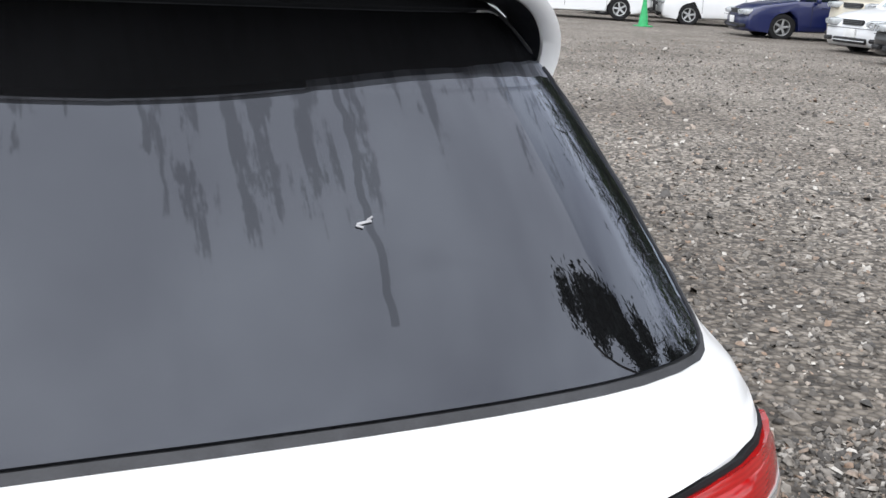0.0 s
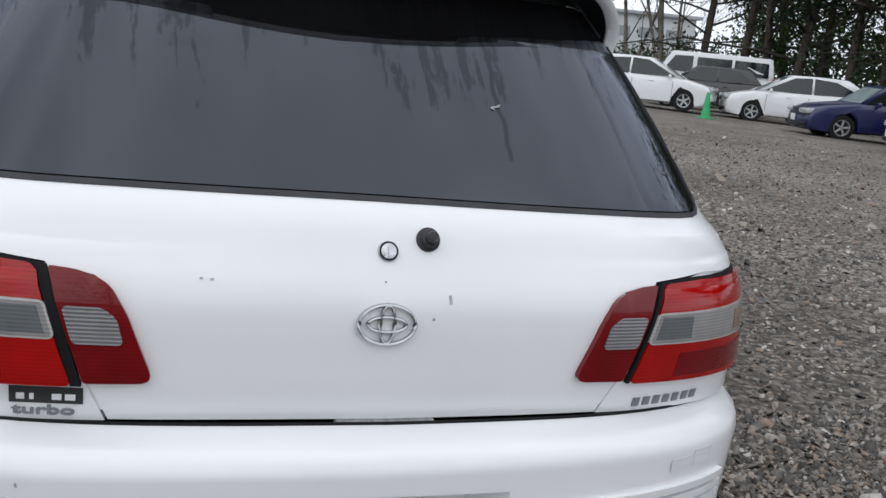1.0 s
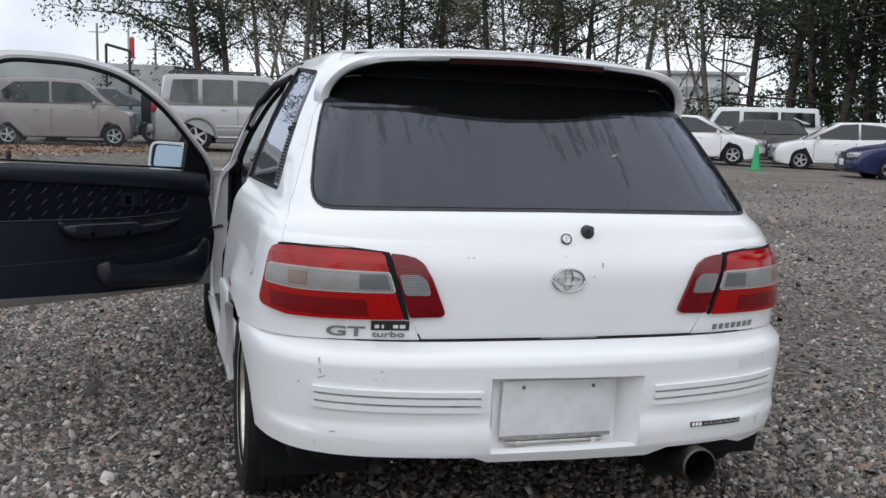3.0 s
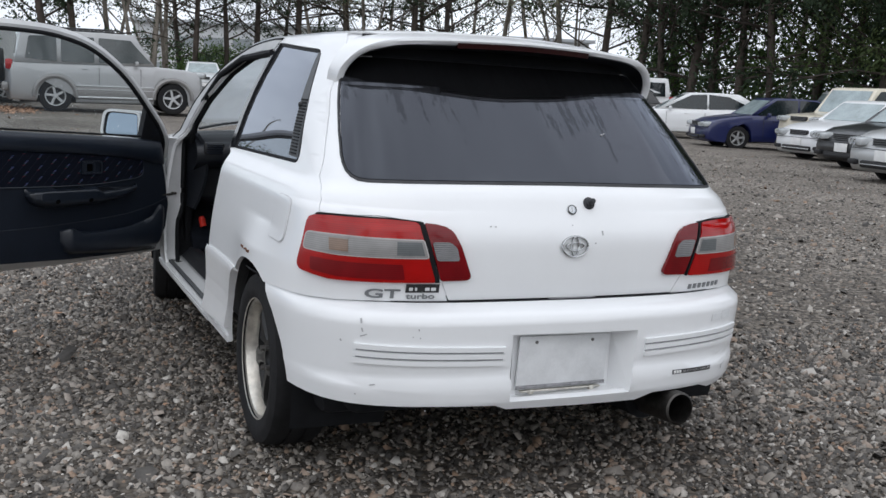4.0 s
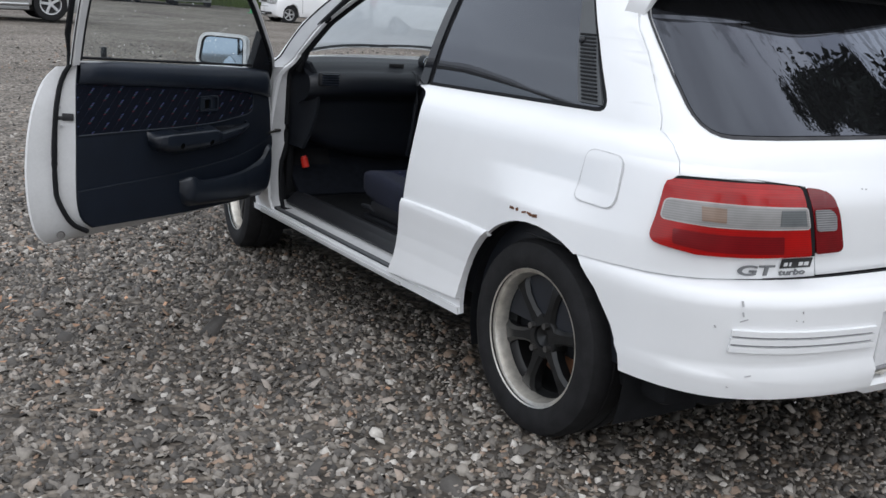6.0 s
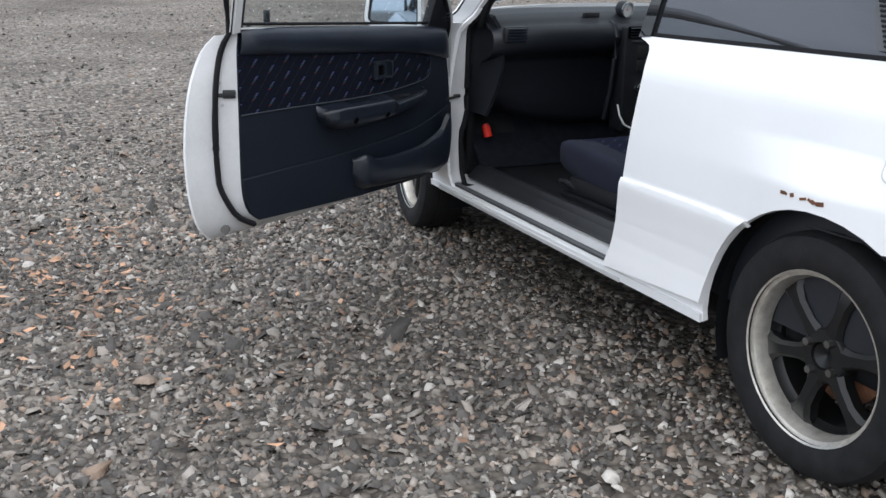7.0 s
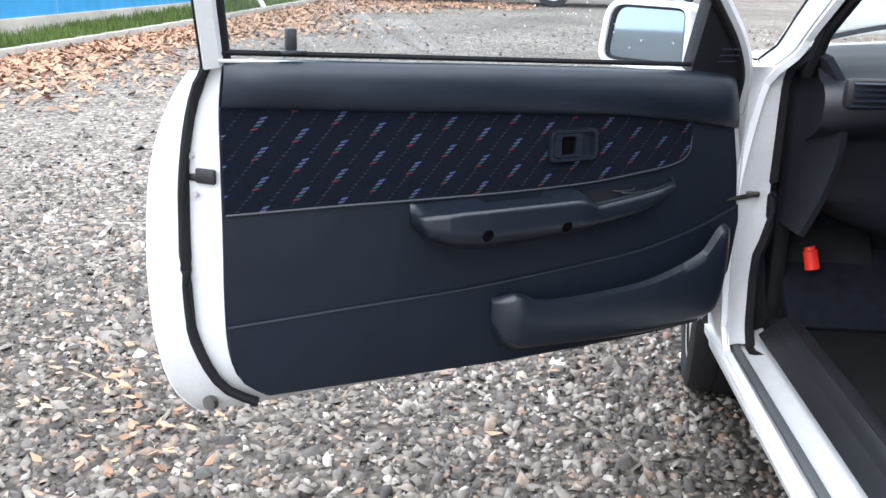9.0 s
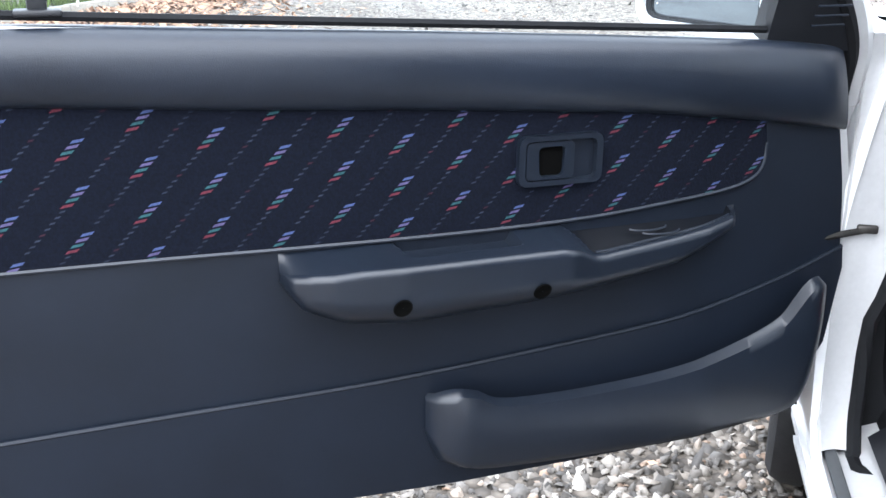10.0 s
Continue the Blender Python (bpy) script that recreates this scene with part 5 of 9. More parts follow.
# ---- wheels ----
def wheel(m, parent):
    bm = bmesh.new()
    tp = [(0.196, -0.085), (0.215, -0.094), (0.25, -0.096), (0.272, -0.086), (0.2815, -0.066), (TYRE_R, -0.03), (0.2775, -0.028), (0.2775, -0.022), (TYRE_R, -0.02), (TYRE_R, 0.02), (0.2775, 0.022), (0.2775, 0.028), (TYRE_R, 0.03), (0.2815, 0.066), (0.272, 0.086), (0.25, 0.096), (0.215, 0.094), (0.196, 0.085)]
    lathe(bm, tp, 56, m)
    w = part("wheel", bm, TYRE, parent, "black wheel with a polished lip", 30)
    bm = bmesh.new()
    lathe(bm, [(0.194, 0.086), (0.199, 0.088), (0.199, 0.080), (0.186, 0.076), (0.180, 0.060), (0.177, 0.036)], 56, m, closed=False)
    part("lip", bm, ALLOY, w, "dull polished alloy lip")
    bm = bmesh.new()
    lathe(bm, [(0.177, 0.036), (0.173, 0.020), (0.166, 0.012), (0.166, -0.07), (0.19, -0.08)], 48, m, closed=False)
    part("barrel", bm, RIM_BLACK, w)
    bm = bmesh.new()
    for k in range(6):
        a = k * math.tau / 6 + 0.3
        t = m @ Matrix.Rotation(a, 4, "X")
        ring_pts = []
        for r, half, dep in ((0.045, 0.030, 0.036), (0.085, 0.019, 0.038), (0.13, 0.019, 0.040), (0.160, 0.028, 0.038), (0.176, 0.042, 0.032)):
            ring_pts.append([bm.verts.new(t @ Vector((dep - 0.0 * j[0] + j[0], j[1] * half, r))) for j in ((0, -1), (0.010, -0.55), (0.010, 0.55), (0, 1), (-0.03, 0.8), (-0.03, -0.8))])
        for p, q in zip(ring_pts, ring_pts[1:]):
            for i in range(6):
                bm.faces.new((p[i], q[i], q[(i + 1) % 6], p[(i + 1) % 6]))
    lathe(bm, [(0.0005, 0.030), (0.028, 0.042), (0.030, 0.038), (0.032, 0.048), (0.058, 0.046), (0.064, 0.038), (0.064, -0.01)], 36, m, closed=False)
    bmesh.ops.recalc_face_normals(bm, faces=bm.faces[:])
    part("spokes", bm, RIM_BLACK, w, "six black spokes")
    for k in range(4):
        bm = bmesh.new()
        a = k * math.tau / 4 + 0.55
        c = m @ Vector((0.040, 0.045 * math.cos(a), 0.045 * math.sin(a)))
        d = m @ Vector((0.062, 0.045 * math.cos(a), 0.045 * math.sin(a)))
        rod(bm, c, d, 0.0095, 6)
        part("wheel_nut", bm, STEEL, w)
    bm = bmesh.new()
    lathe(bm, [(0.0005, -0.02), (0.12, -0.02), (0.12, -0.035), (0.0005, -0.035)], 30, m, closed=False)
    part("brake_disc", bm, RUST, w)
    return w


for hub in (REAR_HUB, FRONT_HUB):
    for s in (-1, 1):
        turn = Matrix.Rotation(radians(-8 if hub == FRONT_HUB else 0), 4, "Z")
        wheel(Matrix.Translation((s * 0.712, hub, TYRE_R - 0.004 + (0.018 if s > 0 else 0.0))) @ turn @ Matrix.Diagonal((s, 1, 1, 1)), car)

# ---- the open passenger door ----
HINGE = Vector((-0.775, 2.79, 0))
SWING = Matrix.Translation(HINGE) @ Matrix.Rotation(radians(-58), 4, "Z") @ Matrix.Translation(-HINGE)
DZ = -0.012


def resample(pts, n):
    ps = [Vector(p) for p in pts]
    d = [0.0]
    for a, b in zip(ps, ps[1:]):
        d.append(d[-1] + (b - a).length)
    out = []
    for i in range(n + 1):
        s = d[-1] * i / n
        k = max(j for j in range(len(d)) if d[j] <= s + 1e-9)
        k = min(k, len(ps) - 2)
        out.append(ps[k].lerp(ps[k + 1], (s - d[k]) / max(1e-9, d[k + 1] - d[k])))
    return out


# the door is drawn shut, in the car's own axes, and swung about its hinge
skin_rear = spline([(1.575, 0.302), (1.535, 0.345), (1.512, 0.42), (1.502, 0.52), (1.502, 0.63), (1.51, 0.74), (1.53, 0.82), (1.565, 0.905)], 4)
trim_rear = spline([(1.66, 0.365), (1.617, 0.397), (1.597, 0.45), (1.592, 0.53), (1.593, 0.65), (1.593, 0.76), (1.594, 0.86), (1.602, 0.918)], 4)
skin_bottom, trim_bottom = [(2.80, 0.318), (2.2, 0.300), (1.575, 0.302)], [(2.63, 0.346), (2.136, 0.347), (1.66, 0.365)]
skin_front, trim_front = [(2.80, 0.865), (2.80, 0.6), (2.80, 0.318)], [(2.648, 0.86), (2.68, 0.756), (2.70, 0.675), (2.715, 0.56), (2.70, 0.45), (2.63, 0.346)]
skin_top, trim_top = [(1.565, 0.905), (2.2, 0.882), (2.80, 0.865)], [(1.602, 0.918), (2.15, 0.902), (2.648, 0.86)]
TX = -0.685


def loop_of(*sides):
    out = []
    for s, n in zip(sides, (24, 16, 18, 18)):
        out += resample(s, n)[:-1]
    return out


skin = loop_of([tuple(q) for q in reversed(skin_rear)], list(reversed(skin_bottom)), list(reversed(skin_front)), list(reversed(skin_top)))
trim = loop_of([tuple(q) for q in reversed(trim_rear)], list(reversed(trim_bottom)), list(reversed(trim_front)), list(reversed(trim_top)))
skin_c = [SHELL.y(y, z + DZ) for y, z in skin]
door = shaped("door", skin_c, SHELL, WHITE, car, 0.008, cuts=(0.08, 0.05), label="open white passenger door with dark inner trim")
door.matrix_basis = SWING


def trim_x(y, z):
    """The inner face leans in towards the belt and in towards the front."""
    return TX - 0.028 * max(0.0, (y - 2.45)) / 0.3 + 0.010 * (z - 0.6)


bm = bmesh.new()
rings = []
for k in (0.0, 0.12, 0.5, 0.86, 1.0):
    ring_v = []
    for (cs, (y0, z0), (y1, z1)) in zip(skin_c, skin, trim):
        p = SHELL(*cs) + Vector((0.004, 0, 0))
        q = Vector((trim_x(y1, z1) - 0.004, y1, z1 + DZ))
        e = p.lerp(q, k)
        if k in (0.12, 0.5):
            e.x += 0.010 if k == 0.12 else 0.012
        if y1 > 2.62 and z1 < 0.90 and 0 < k < 1:
            # the front edge turns square back from the trim
            e.y = y1 + (0.020 if k > 0.6 else 0.026)
            e.x = q.x - (0.006 if k > 0.6 else 0.045 if k > 0.3 else 0.10)
        ring_v.append(bm.verts.new(e))
    rings.append(ring_v)
for a, b in zip(rings, rings[1:]):
    n = len(a)
    for i in range(n):
        bm.faces.new((a[i], b[i], b[(i + 1) % n], a[(i + 1) % n]))
bmesh.ops.recalc_face_normals(bm, faces=bm.faces[:])
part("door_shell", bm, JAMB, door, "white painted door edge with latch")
# weatherstrip along the rear and lower edge
strip_pts = []
for (cs, (y1, z1)) in list(zip(skin_c, trim))[:25]:
    p = SHELL(*cs)
    q = Vector((trim_x(y1, z1), y1, z1 + DZ))
    strip_pts.append(p.lerp(q, float(np.interp(z1, [0.36, 0.40, 0.50, 0.9], [0.86, 0.74, 0.54, 0.47]))) + Vector((0.016, -0.004, 0)))
strip_pts = strip_pts[::-1] + [Vector((-0.705, 1.582, 1.0)), Vector((-0.668, 1.566, 1.1)), Vector((-0.628, 1.552, 1.2)), Vector((-0.592, 1.545, 1.28))]
bm = bmesh.new()
tube(bm, strip_pts, 0.0105, 8, 0.8)
part("weatherstrip", bm, RUBBER, door)
# latch slot, screws, drain plug
def edge_spot(i, k, out=0.004):
    cs, (y1, z1) = skin_c[i], trim[i]
    p, q = SHELL(*cs), Vector((trim_x(y1, z1), y1, z1 + DZ))
    return p.lerp(q, k) + Vector((0.006, -out, 0))


near = min(range(24), key=lambda i: abs(trim[i][1] - 0.745))
bm = bmesh.new()
box(bm, edge_spot(near, 0.80, 0.002), (0.036, 0.008, 0.024), 0.003, Matrix.Rotation(radians(38), 4, "Z"))
box(bm, edge_spot(near, 0.60, 0.002), (0.030, 0.007, 0.012), 0.003, Matrix.Rotation(radians(38), 4, "Z"))
part("latch", bm, BLACK_PLASTIC, door, "black latch slot")
for dz, k in ((0.034, 0.62), (-0.028, 0.66), (-0.036, 0.52)):
    bm = bmesh.new()
    c = edge_spot(near, k, 0.0) + Vector((0, 0, dz))
    rod(bm, c, c + Vector((0.004, -0.006, 0)), 0.0045, 10)
    part("latch_screw", bm, JAMB_GREY, door)
bm = bmesh.new()
i_low = min(range(24), key=lambda i: abs(trim[i][1] - 0.385))
c = edge_spot(i_low, 0.40, 0.006) + Vector((0.010, 0, 0))
rod(bm, c, c + Vector((0.006, -0.009, 0)), 0.013, 14)
part("drain_plug", bm, STEEL, door)

# inner trim pieces: drawn in (y, z) on the leaning inner face


def inner(y, z):
    return Vector((trim_x(y, z), y, z + DZ))


# y runs forwards and z up, so the face's normal points into the car
trim_poly = [tuple(p) for p in trim]
shaped("trim_board", trim_poly, inner, TRIM, door, 0.012, cuts=(0.08, 0.06), label="slate grey moulded door trim")
band_low = [(1.594, 0.853), (1.72, 0.845), (1.88, 0.834), (2.10, 0.8215), (2.28, 0.809), (2.37, 0.803), (2.51, 0.786), (2.60, 0.771), (2.685, 0.758)]
band_top = [(1.600, 0.928), (1.72, 0.925), (1.88, 0.917), (2.08, 0.908), (2.28, 0.898), (2.47, 0.887), (2.55, 0.881), (2.652, 0.871)]
lo_l, hi_l = resample(band_low, 40), resample(band_top, 40)


def pad(u, v):
    k = u * 40
    i = min(39, int(k))
    a, b = lo_l[i].lerp(lo_l[i + 1], k - i), hi_l[i].lerp(hi_l[i + 1], k - i)
    end = min(1.0, 20 * u + 0.15, 20 * (1 - u) + 0.15) ** 0.5
    # tucked in below, a full face, then a rounded shoulder and a flat ledge up to the glass
    if v < 0.55:
        lift, rise_to = 0.004 + 0.028 * math.sin(v / 0.55 * math.pi / 2) ** 0.5, v / 0.55 * 0.60
    else:
        t = (v - 0.55) / 0.45 * math.pi / 2
        lift, rise_to = 0.004 + 0.028 * max(0.0, math.cos(t)) ** 0.8, 0.60 + 0.40 * math.sin(t)
    p = a.lerp(b, rise_to)
    return inner(p.x, p.y) + Vector((0.004 + (lift - 0.004) * end, 0, 0))


bm = bmesh.new()
sheet(bm, pad, 60, 40)
part("padded_top", bm, TRIM_PAD, door, "dark padded vinyl top roll", 60)
cloth_low = [(1.597, 0.684), (1.8, 0.682), (1.947, 0.679), (2.14, 0.677), (2.30, 0.680), (2.42, 0.690), (2.50, 0.698)]
cloth_poly = [tuple(p) for p in spline(cloth_low, 4)] + [(2.535, 0.708), (2.550, 0.725), (2.552, 0.750), (2.546, 0.782)] + list(reversed([(p[0], p[1] + 0.002) for p in band_low if p[0] < 2.53]))
shaped("cloth_insert", cloth_poly, inner, CLOTH, door, 0.006, off=0.004, cuts=(0.08, 0.06), label="dark blue cloth with slanting coloured dashes")
bm = bmesh.new()
tube(bm, [inner(*p) + Vector((0.003, 0, 0)) for p in spline(cloth_low + [(2.535, 0.708), (2.550, 0.725), (2.552, 0.752)], 4)], 0.0026, 6)
part("cloth_bead", bm, TRIM_PAD, door)
crease = spline([(1.594, 0.497), (1.8, 0.500), (2.036, 0.503), (2.25, 0.515), (2.44, 0.531), (2.6, 0.560), (2.71, 0.592)], 5)
bm = bmesh.new()
# lower trim stands proud below the crease
low = [tuple(p) for p in crease] + [(2.715, 0.56), (2.70, 0.45), (2.63, 0.348), (2.136, 0.349), (1.66, 0.367), (1.617, 0.399), (1.597, 0.45)]
bm.free()
shaped("trim_lower", low, inner, TRIM, door, 0.012, off=0.006, cuts=(0.08, 0.06))
bm = bmesh.new()
tube(bm, [inner(*p) + Vector((0.004, 0, 0)) for p in crease], 0.0032, 6)
part("crease_bead", bm, TRIM, door)


# arm rest: a rounded bar that thins towards the front
def arm_prof(u):
    """Lower and upper z, and how far it stands out, along the arm rest."""
    y = 1.922 + u * 0.590
    zl = float(np.interp(y, [1.922, 1.942, 1.99, 2.06, 2.2, 2.3, 2.41, 2.512], [0.642, 0.612, 0.592, 0.584, 0.590, 0.598, 0.613, 0.655]))
    zh = float(np.interp(y, [1.922, 1.95, 2.0, 2.24, 2.262, 2.285, 2.30, 2.40, 2.512], [0.655, 0.661, 0.664, 0.664, 0.659, 0.648, 0.647, 0.655, 0.668]))
    o = float(np.interp(y, [1.922, 1.93, 1.945, 1.97, 2.05, 2.25, 2.29, 2.45, 2.495, 2.512], [0.006, 0.034, 0.048, 0.058, 0.064, 0.064, 0.052, 0.038, 0.028, 0.004]))
    return y, zl, zh, o


def arm(u, v):
    """Rounded below, a straight face, a tight rim, then a flat top back to the trim."""
    y, zl, zh, o = arm_prof(u)
    r = min(0.009, 0.3 * (zh - zl), 0.4 * o)
    zm = zl + 0.55 * (zh - zl)
    if v < 0.4:
        a = v / 0.4 * math.pi / 2
        out, z = o * math.sin(a) ** 0.75, zm - (zm - zl) * math.cos(a) ** 0.9
    elif v < 0.5:
        out, z = o, zm + (zh - r - zm) * (v - 0.4) / 0.1
    elif v < 0.6:
        a = (v - 0.5) / 0.1 * math.pi / 2
        out, z = o - r + r * math.cos(a), zh - r + r * math.sin(a)
    else:
        out = (o - r) * (1 - (v - 0.6) / 0.4)
        z = zh + (0.674 - zh) * (v - 0.6) / 0.4
        # finger cup beside the trim, and a long black tray further on
        cup = min(1.0, max(0.0, (y - 2.052 - 0.25 * out) / 0.006)) * min(1.0, max(0.0, (2.196 - y) / 0.004)) * min(1.0, max(0.0, (0.038 - out) / 0.003))
        well = min(1.0, max(0.0, (y - 2.262 - 0.55 * out) / 0.004)) * min(1.0, max(0.0, (2.500 - y) / 0.004)) * min(1.0, max(0.0, (o - 0.011 - out) / 0.002))
        z -= 0.013 * cup + 0.010 * well
    return inner(y, z) + Vector((out, 0, 0))


bm = bmesh.new()
sheet(bm, arm, 150, 80)
rest = part("arm_rest", bm, MOULDED, door, "moulded grey arm rest with screw holes", 40)
rest.data.materials.append(mat("tray_black", (0.0025, 0.0035, 0.006), 0.45, var=0.1, spec=0.18))
for pf in rest.data.polygons:
    y, z = pf.center.y, pf.center.z - DZ
    out = pf.center.x - trim_x(y, z)
    _, _, zh, o = arm_prof((y - 1.922) / 0.590)
    if z > zh - 0.0105 and pf.normal.z > 0.1 and y > 2.264 + 0.55 * out and y < 2.499 and out < o - 0.0105:
        pf.material_index = 1
bm = bmesh.new()
tube(bm, [inner(y, arm_prof((y - 1.922) / 0.590)[2]) + Vector((arm_prof((y - 1.922) / 0.590)[3] - 0.015, 0, 0)) for y in np.linspace(2.292, 2.496, 14)], 0.0014, 6)
part("tray_edge", bm, TRIM_PAD, door)
for dy, oo in ((0.0, 0.012), (0.012, 0.023)):
    bm = bmesh.new()
    tube(bm, [inner(2.375 + dy + 0.026 * math.cos(a), 0.6655 - 0.22 * (oo + 0.008 * math.sin(a))) + Vector((oo + 0.008 * math.sin(a), 0, 0)) for a in np.linspace(0.15, math.pi - 0.15, 12)], 0.0012, 6)
    part("tray_knob", bm, TRIM_PAD, door)
# raised black discs, painting in the dark of the screw holes
for y, z in ((2.044, 0.618), (2.212, 0.617)):
    bm = bmesh.new()
    vv = min(np.linspace(0.1, 0.8, 200), key=lambda q: abs(arm((y - 1.922) / 0.590, q).z - (z + DZ)))
    cen = arm((y - 1.922) / 0.590, vv)
    tv = (arm((y - 1.922) / 0.590, vv + 0.01) - cen).normalized()
    nrm = Vector((0, 1, 0)).cross(tv).normalized()
    nrm = nrm if nrm.x > 0 else -nrm
    lathe(bm, [(0.0112, 0.0006), (0.0098, 0.0014), (0.0088, 0.0010), (0.0005, 0.0006)], 20, Matrix.Translation(cen) @ nrm.to_track_quat("X", "Z").to_matrix().to_4x4(), closed=False)
    part("screw_hole", bm, HOLE_DARK, door)


# map pocket: a lip that stands off the lower trim, open at the top
pocket_top = spline([(2.095, 0.474), (2.118, 0.487), (2.142, 0.484), (2.168, 0.470), (2.22, 0.464), (2.315, 0.464), (2.42, 0.471), (2.52, 0.491), (2.585, 0.513), (2.612, 0.540), (2.632, 0.561), (2.652, 0.558), (2.672, 0.535)], 6)


def pocket(u, v):
    y = 2.095 + u * (2.672 - 2.095)
    top = float(np.interp(y, [p[0] for p in pocket_top], [p[1] for p in pocket_top]))
    bot = float(np.interp(y, [2.095, 2.11, 2.14, 2.4, 2.62, 2.672], [0.43, 0.392, 0.376, 0.362, 0.356, 0.46]))
    end = min(1.0, 16 * u, 16 * (1 - u)) ** 0.5
    o = 0.008 + 0.040 * end * (0.55 + 0.45 * math.sin(math.pi * (0.15 + 0.6 * v)))
    if v > 0.999:
        o -= 0.010
    return inner(y, bot + (top - bot) * min(1.0, v * 1.02)) + Vector((o * min(1.0, 5 * v + 0.2), 0, 0))


bm = bmesh.new()
sheet(bm, pocket, 70, 18, -0.006)
bmesh.ops.recalc_face_normals(bm, faces=bm.faces[:])
part("map_pocket", bm, MOULDED, door, "moulded grey map pocket", 60)
# pull handle: frame, hollow, lever
hy0, hy1, hz0, hz1 = 2.199, 2.306, 0.727, 0.786
fr_o = rounded([(hy0, hz0), (hy1, hz0), (hy1, hz1), (hy0, hz1)], 0.012)
fr_i = rounded([(hy0 + 0.008, hz0 + 0.006), (hy1 - 0.008, hz0 + 0.006), (hy1 - 0.008, hz1 - 0.006), (hy0 + 0.008, hz1 - 0.006)], 0.008)
shaped("inner_handle", fr_o, inner, MOULDED, door, 0.01, off=0.013, holes=[fr_i], cuts=(0.2, 0.2), label="grey release handle in its bezel")
shaped("handle_hollow", fr_i, inner, TRIM, door, 0.002, off=0.005, cuts=(0.2, 0.2))
lv = rounded([(hy0 + 0.0095, hz0 + 0.0075), (hy1 - 0.037, hz0 + 0.0075), (hy1 - 0.037, hz1 - 0.0075), (hy0 + 0.0095, hz1 - 0.0075)], 0.007)
lv_h = rounded([(hy0 + 0.026, hz0 + 0.011), (hy1 - 0.050, hz0 + 0.011), (hy1 - 0.049, hz1 - 0.013), (hy0 + 0.024, hz1 - 0.013)], 0.007)
shaped("handle_lever", lv, inner, MOULDED, door, 0.006, off=0.0125, holes=[lv_h], cuts=(0.2, 0.2))
shaped("lever_hollow", lv_h, inner, HOLE_DARK, door, 0.002, off=0.0065, cuts=(0.2, 0.2))

# window frame above the belt: leans in like the body side
def upper(y, z):
    return Vector((-0.70 + 0.40 * (z - 0.9) + 0.012, y, z + DZ))


frame_line = spline([(1.588, 0.92), (1.562, 1.05), (1.546, 1.18), (1.553, 1.285), (1.62, 1.338), (1.80, 1.345), (1.97, 1.333), (2.15, 1.287), (2.36, 1.172), (2.57, 1.0), (2.645, 0.93), (2.69, 0.865), (2.712, 0.79)], 5)
bm = bmesh.new()
pts = [upper(*p) for p in frame_line]
loops = []
for i, p in enumerate(pts):
    t = (pts[min(i + 1, len(pts) - 1)] - pts[max(i - 1, 0)]).normalized()
    out_n = t.cross(Vector((1, 0, 0.4)).normalized()).normalized()
    flat_n = t.cross(out_n).normalized()
    loops.append([bm.verts.new(p + out_n * a + flat_n * b) for a, b in ((-0.019, -0.008), (0.003, -0.014), (0.014, -0.006), (0.014, 0.008), (-0.003, 0.013), (-0.019, 0.007))])
for a, b in zip(loops, loops[1:]):
    for i in range(6):
        bm.faces.new((a[i], a[(i + 1) % 6], b[(i + 1) % 6], b[i]))
bm.faces.new(loops[0])
bm.faces.new(loops[-1][::-1])
bmesh.ops.recalc_face_normals(bm, faces=bm.faces[:])
part("window_frame", bm, JAMB, door, "white painted window frame")
for name, da, db, r in (("frame_seal", 0.018, 0.0, 0.0095), ("glass_run", -0.020, 0.0, 0.0022)):
    bm = bmesh.new()
    line = []
    for i, p in enumerate(pts):
        t = (pts[min(i + 1, len(pts) - 1)] - pts[max(i - 1, 0)]).normalized()
        out_n = t.cross(Vector((1, 0, 0.4)).normalized()).normalized()
        line.append(p + out_n * da + t.cross(out_n) * db)
    tube(bm, line, r, 8)
    part(name, bm, RUBBER, door)
win = [(1.60, 0.905), (1.575, 1.05), (1.56, 1.18), (1.568, 1.275), (1.63, 1.322), (1.80, 1.33), (1.97, 1.318), (2.15, 1.272), (2.36, 1.155), (2.55, 0.995), (2.56, 0.87)]
dg = shaped("door_glass", win[::-1], upper, CLEAR, door, 0.004, cuts=(0.2, 0.15), label="clear door glass with rain drops")
dg.visible_shadow = False
# drops on the glass
bm = bmesh.new()
rnd = random.Random(11)
for _ in range(120):
    y, z = rnd.uniform(1.62, 2.5), rnd.uniform(0.93, 1.25)
    if z > 1.30 - max(0.0, y - 2.0) * 0.62:
        continue
    r = rnd.uniform(0.0007, 0.0019)
    bmesh.ops.create_icosphere(bm, subdivisions=1, radius=r, matrix=Matrix.Translation(upper(y, z) + Vector((0.002, 0, 0))) @ Matrix.Diagonal((0.5, 1, 1.2, 1)))
drops = part("rain_drops", bm, mat("water_drop", (0.75, 0.78, 0.8), 0.05, var=0.0, spec=0.9), door)
tagged(drops, kind="stuff")
bm = bmesh.new()
tube(bm, [upper(y, 0.930 - (y - 1.6) * 0.047) + Vector((0.006, 0, 0.008)) for y in np.linspace(1.59, 2.56, 12)], 0.005, 6)
part("belt_seal", bm, RUBBER, door)
bm = bmesh.new()
tube(bm, [upper(y, 0.924 - (y - 1.6) * 0.047) + Vector((0.014, 0, 0.002)) for y in np.linspace(1.59, 2.50, 12)], 0.003, 6)
part("belt_ledge", bm, JAMB, door, "thin pale ledge below the glass")
bm = bmesh.new()
box(bm, inner(1.708, 0.936) + Vector((0.010, 0, 0.0)), (0.024, 0.042, 0.006), 0.002)
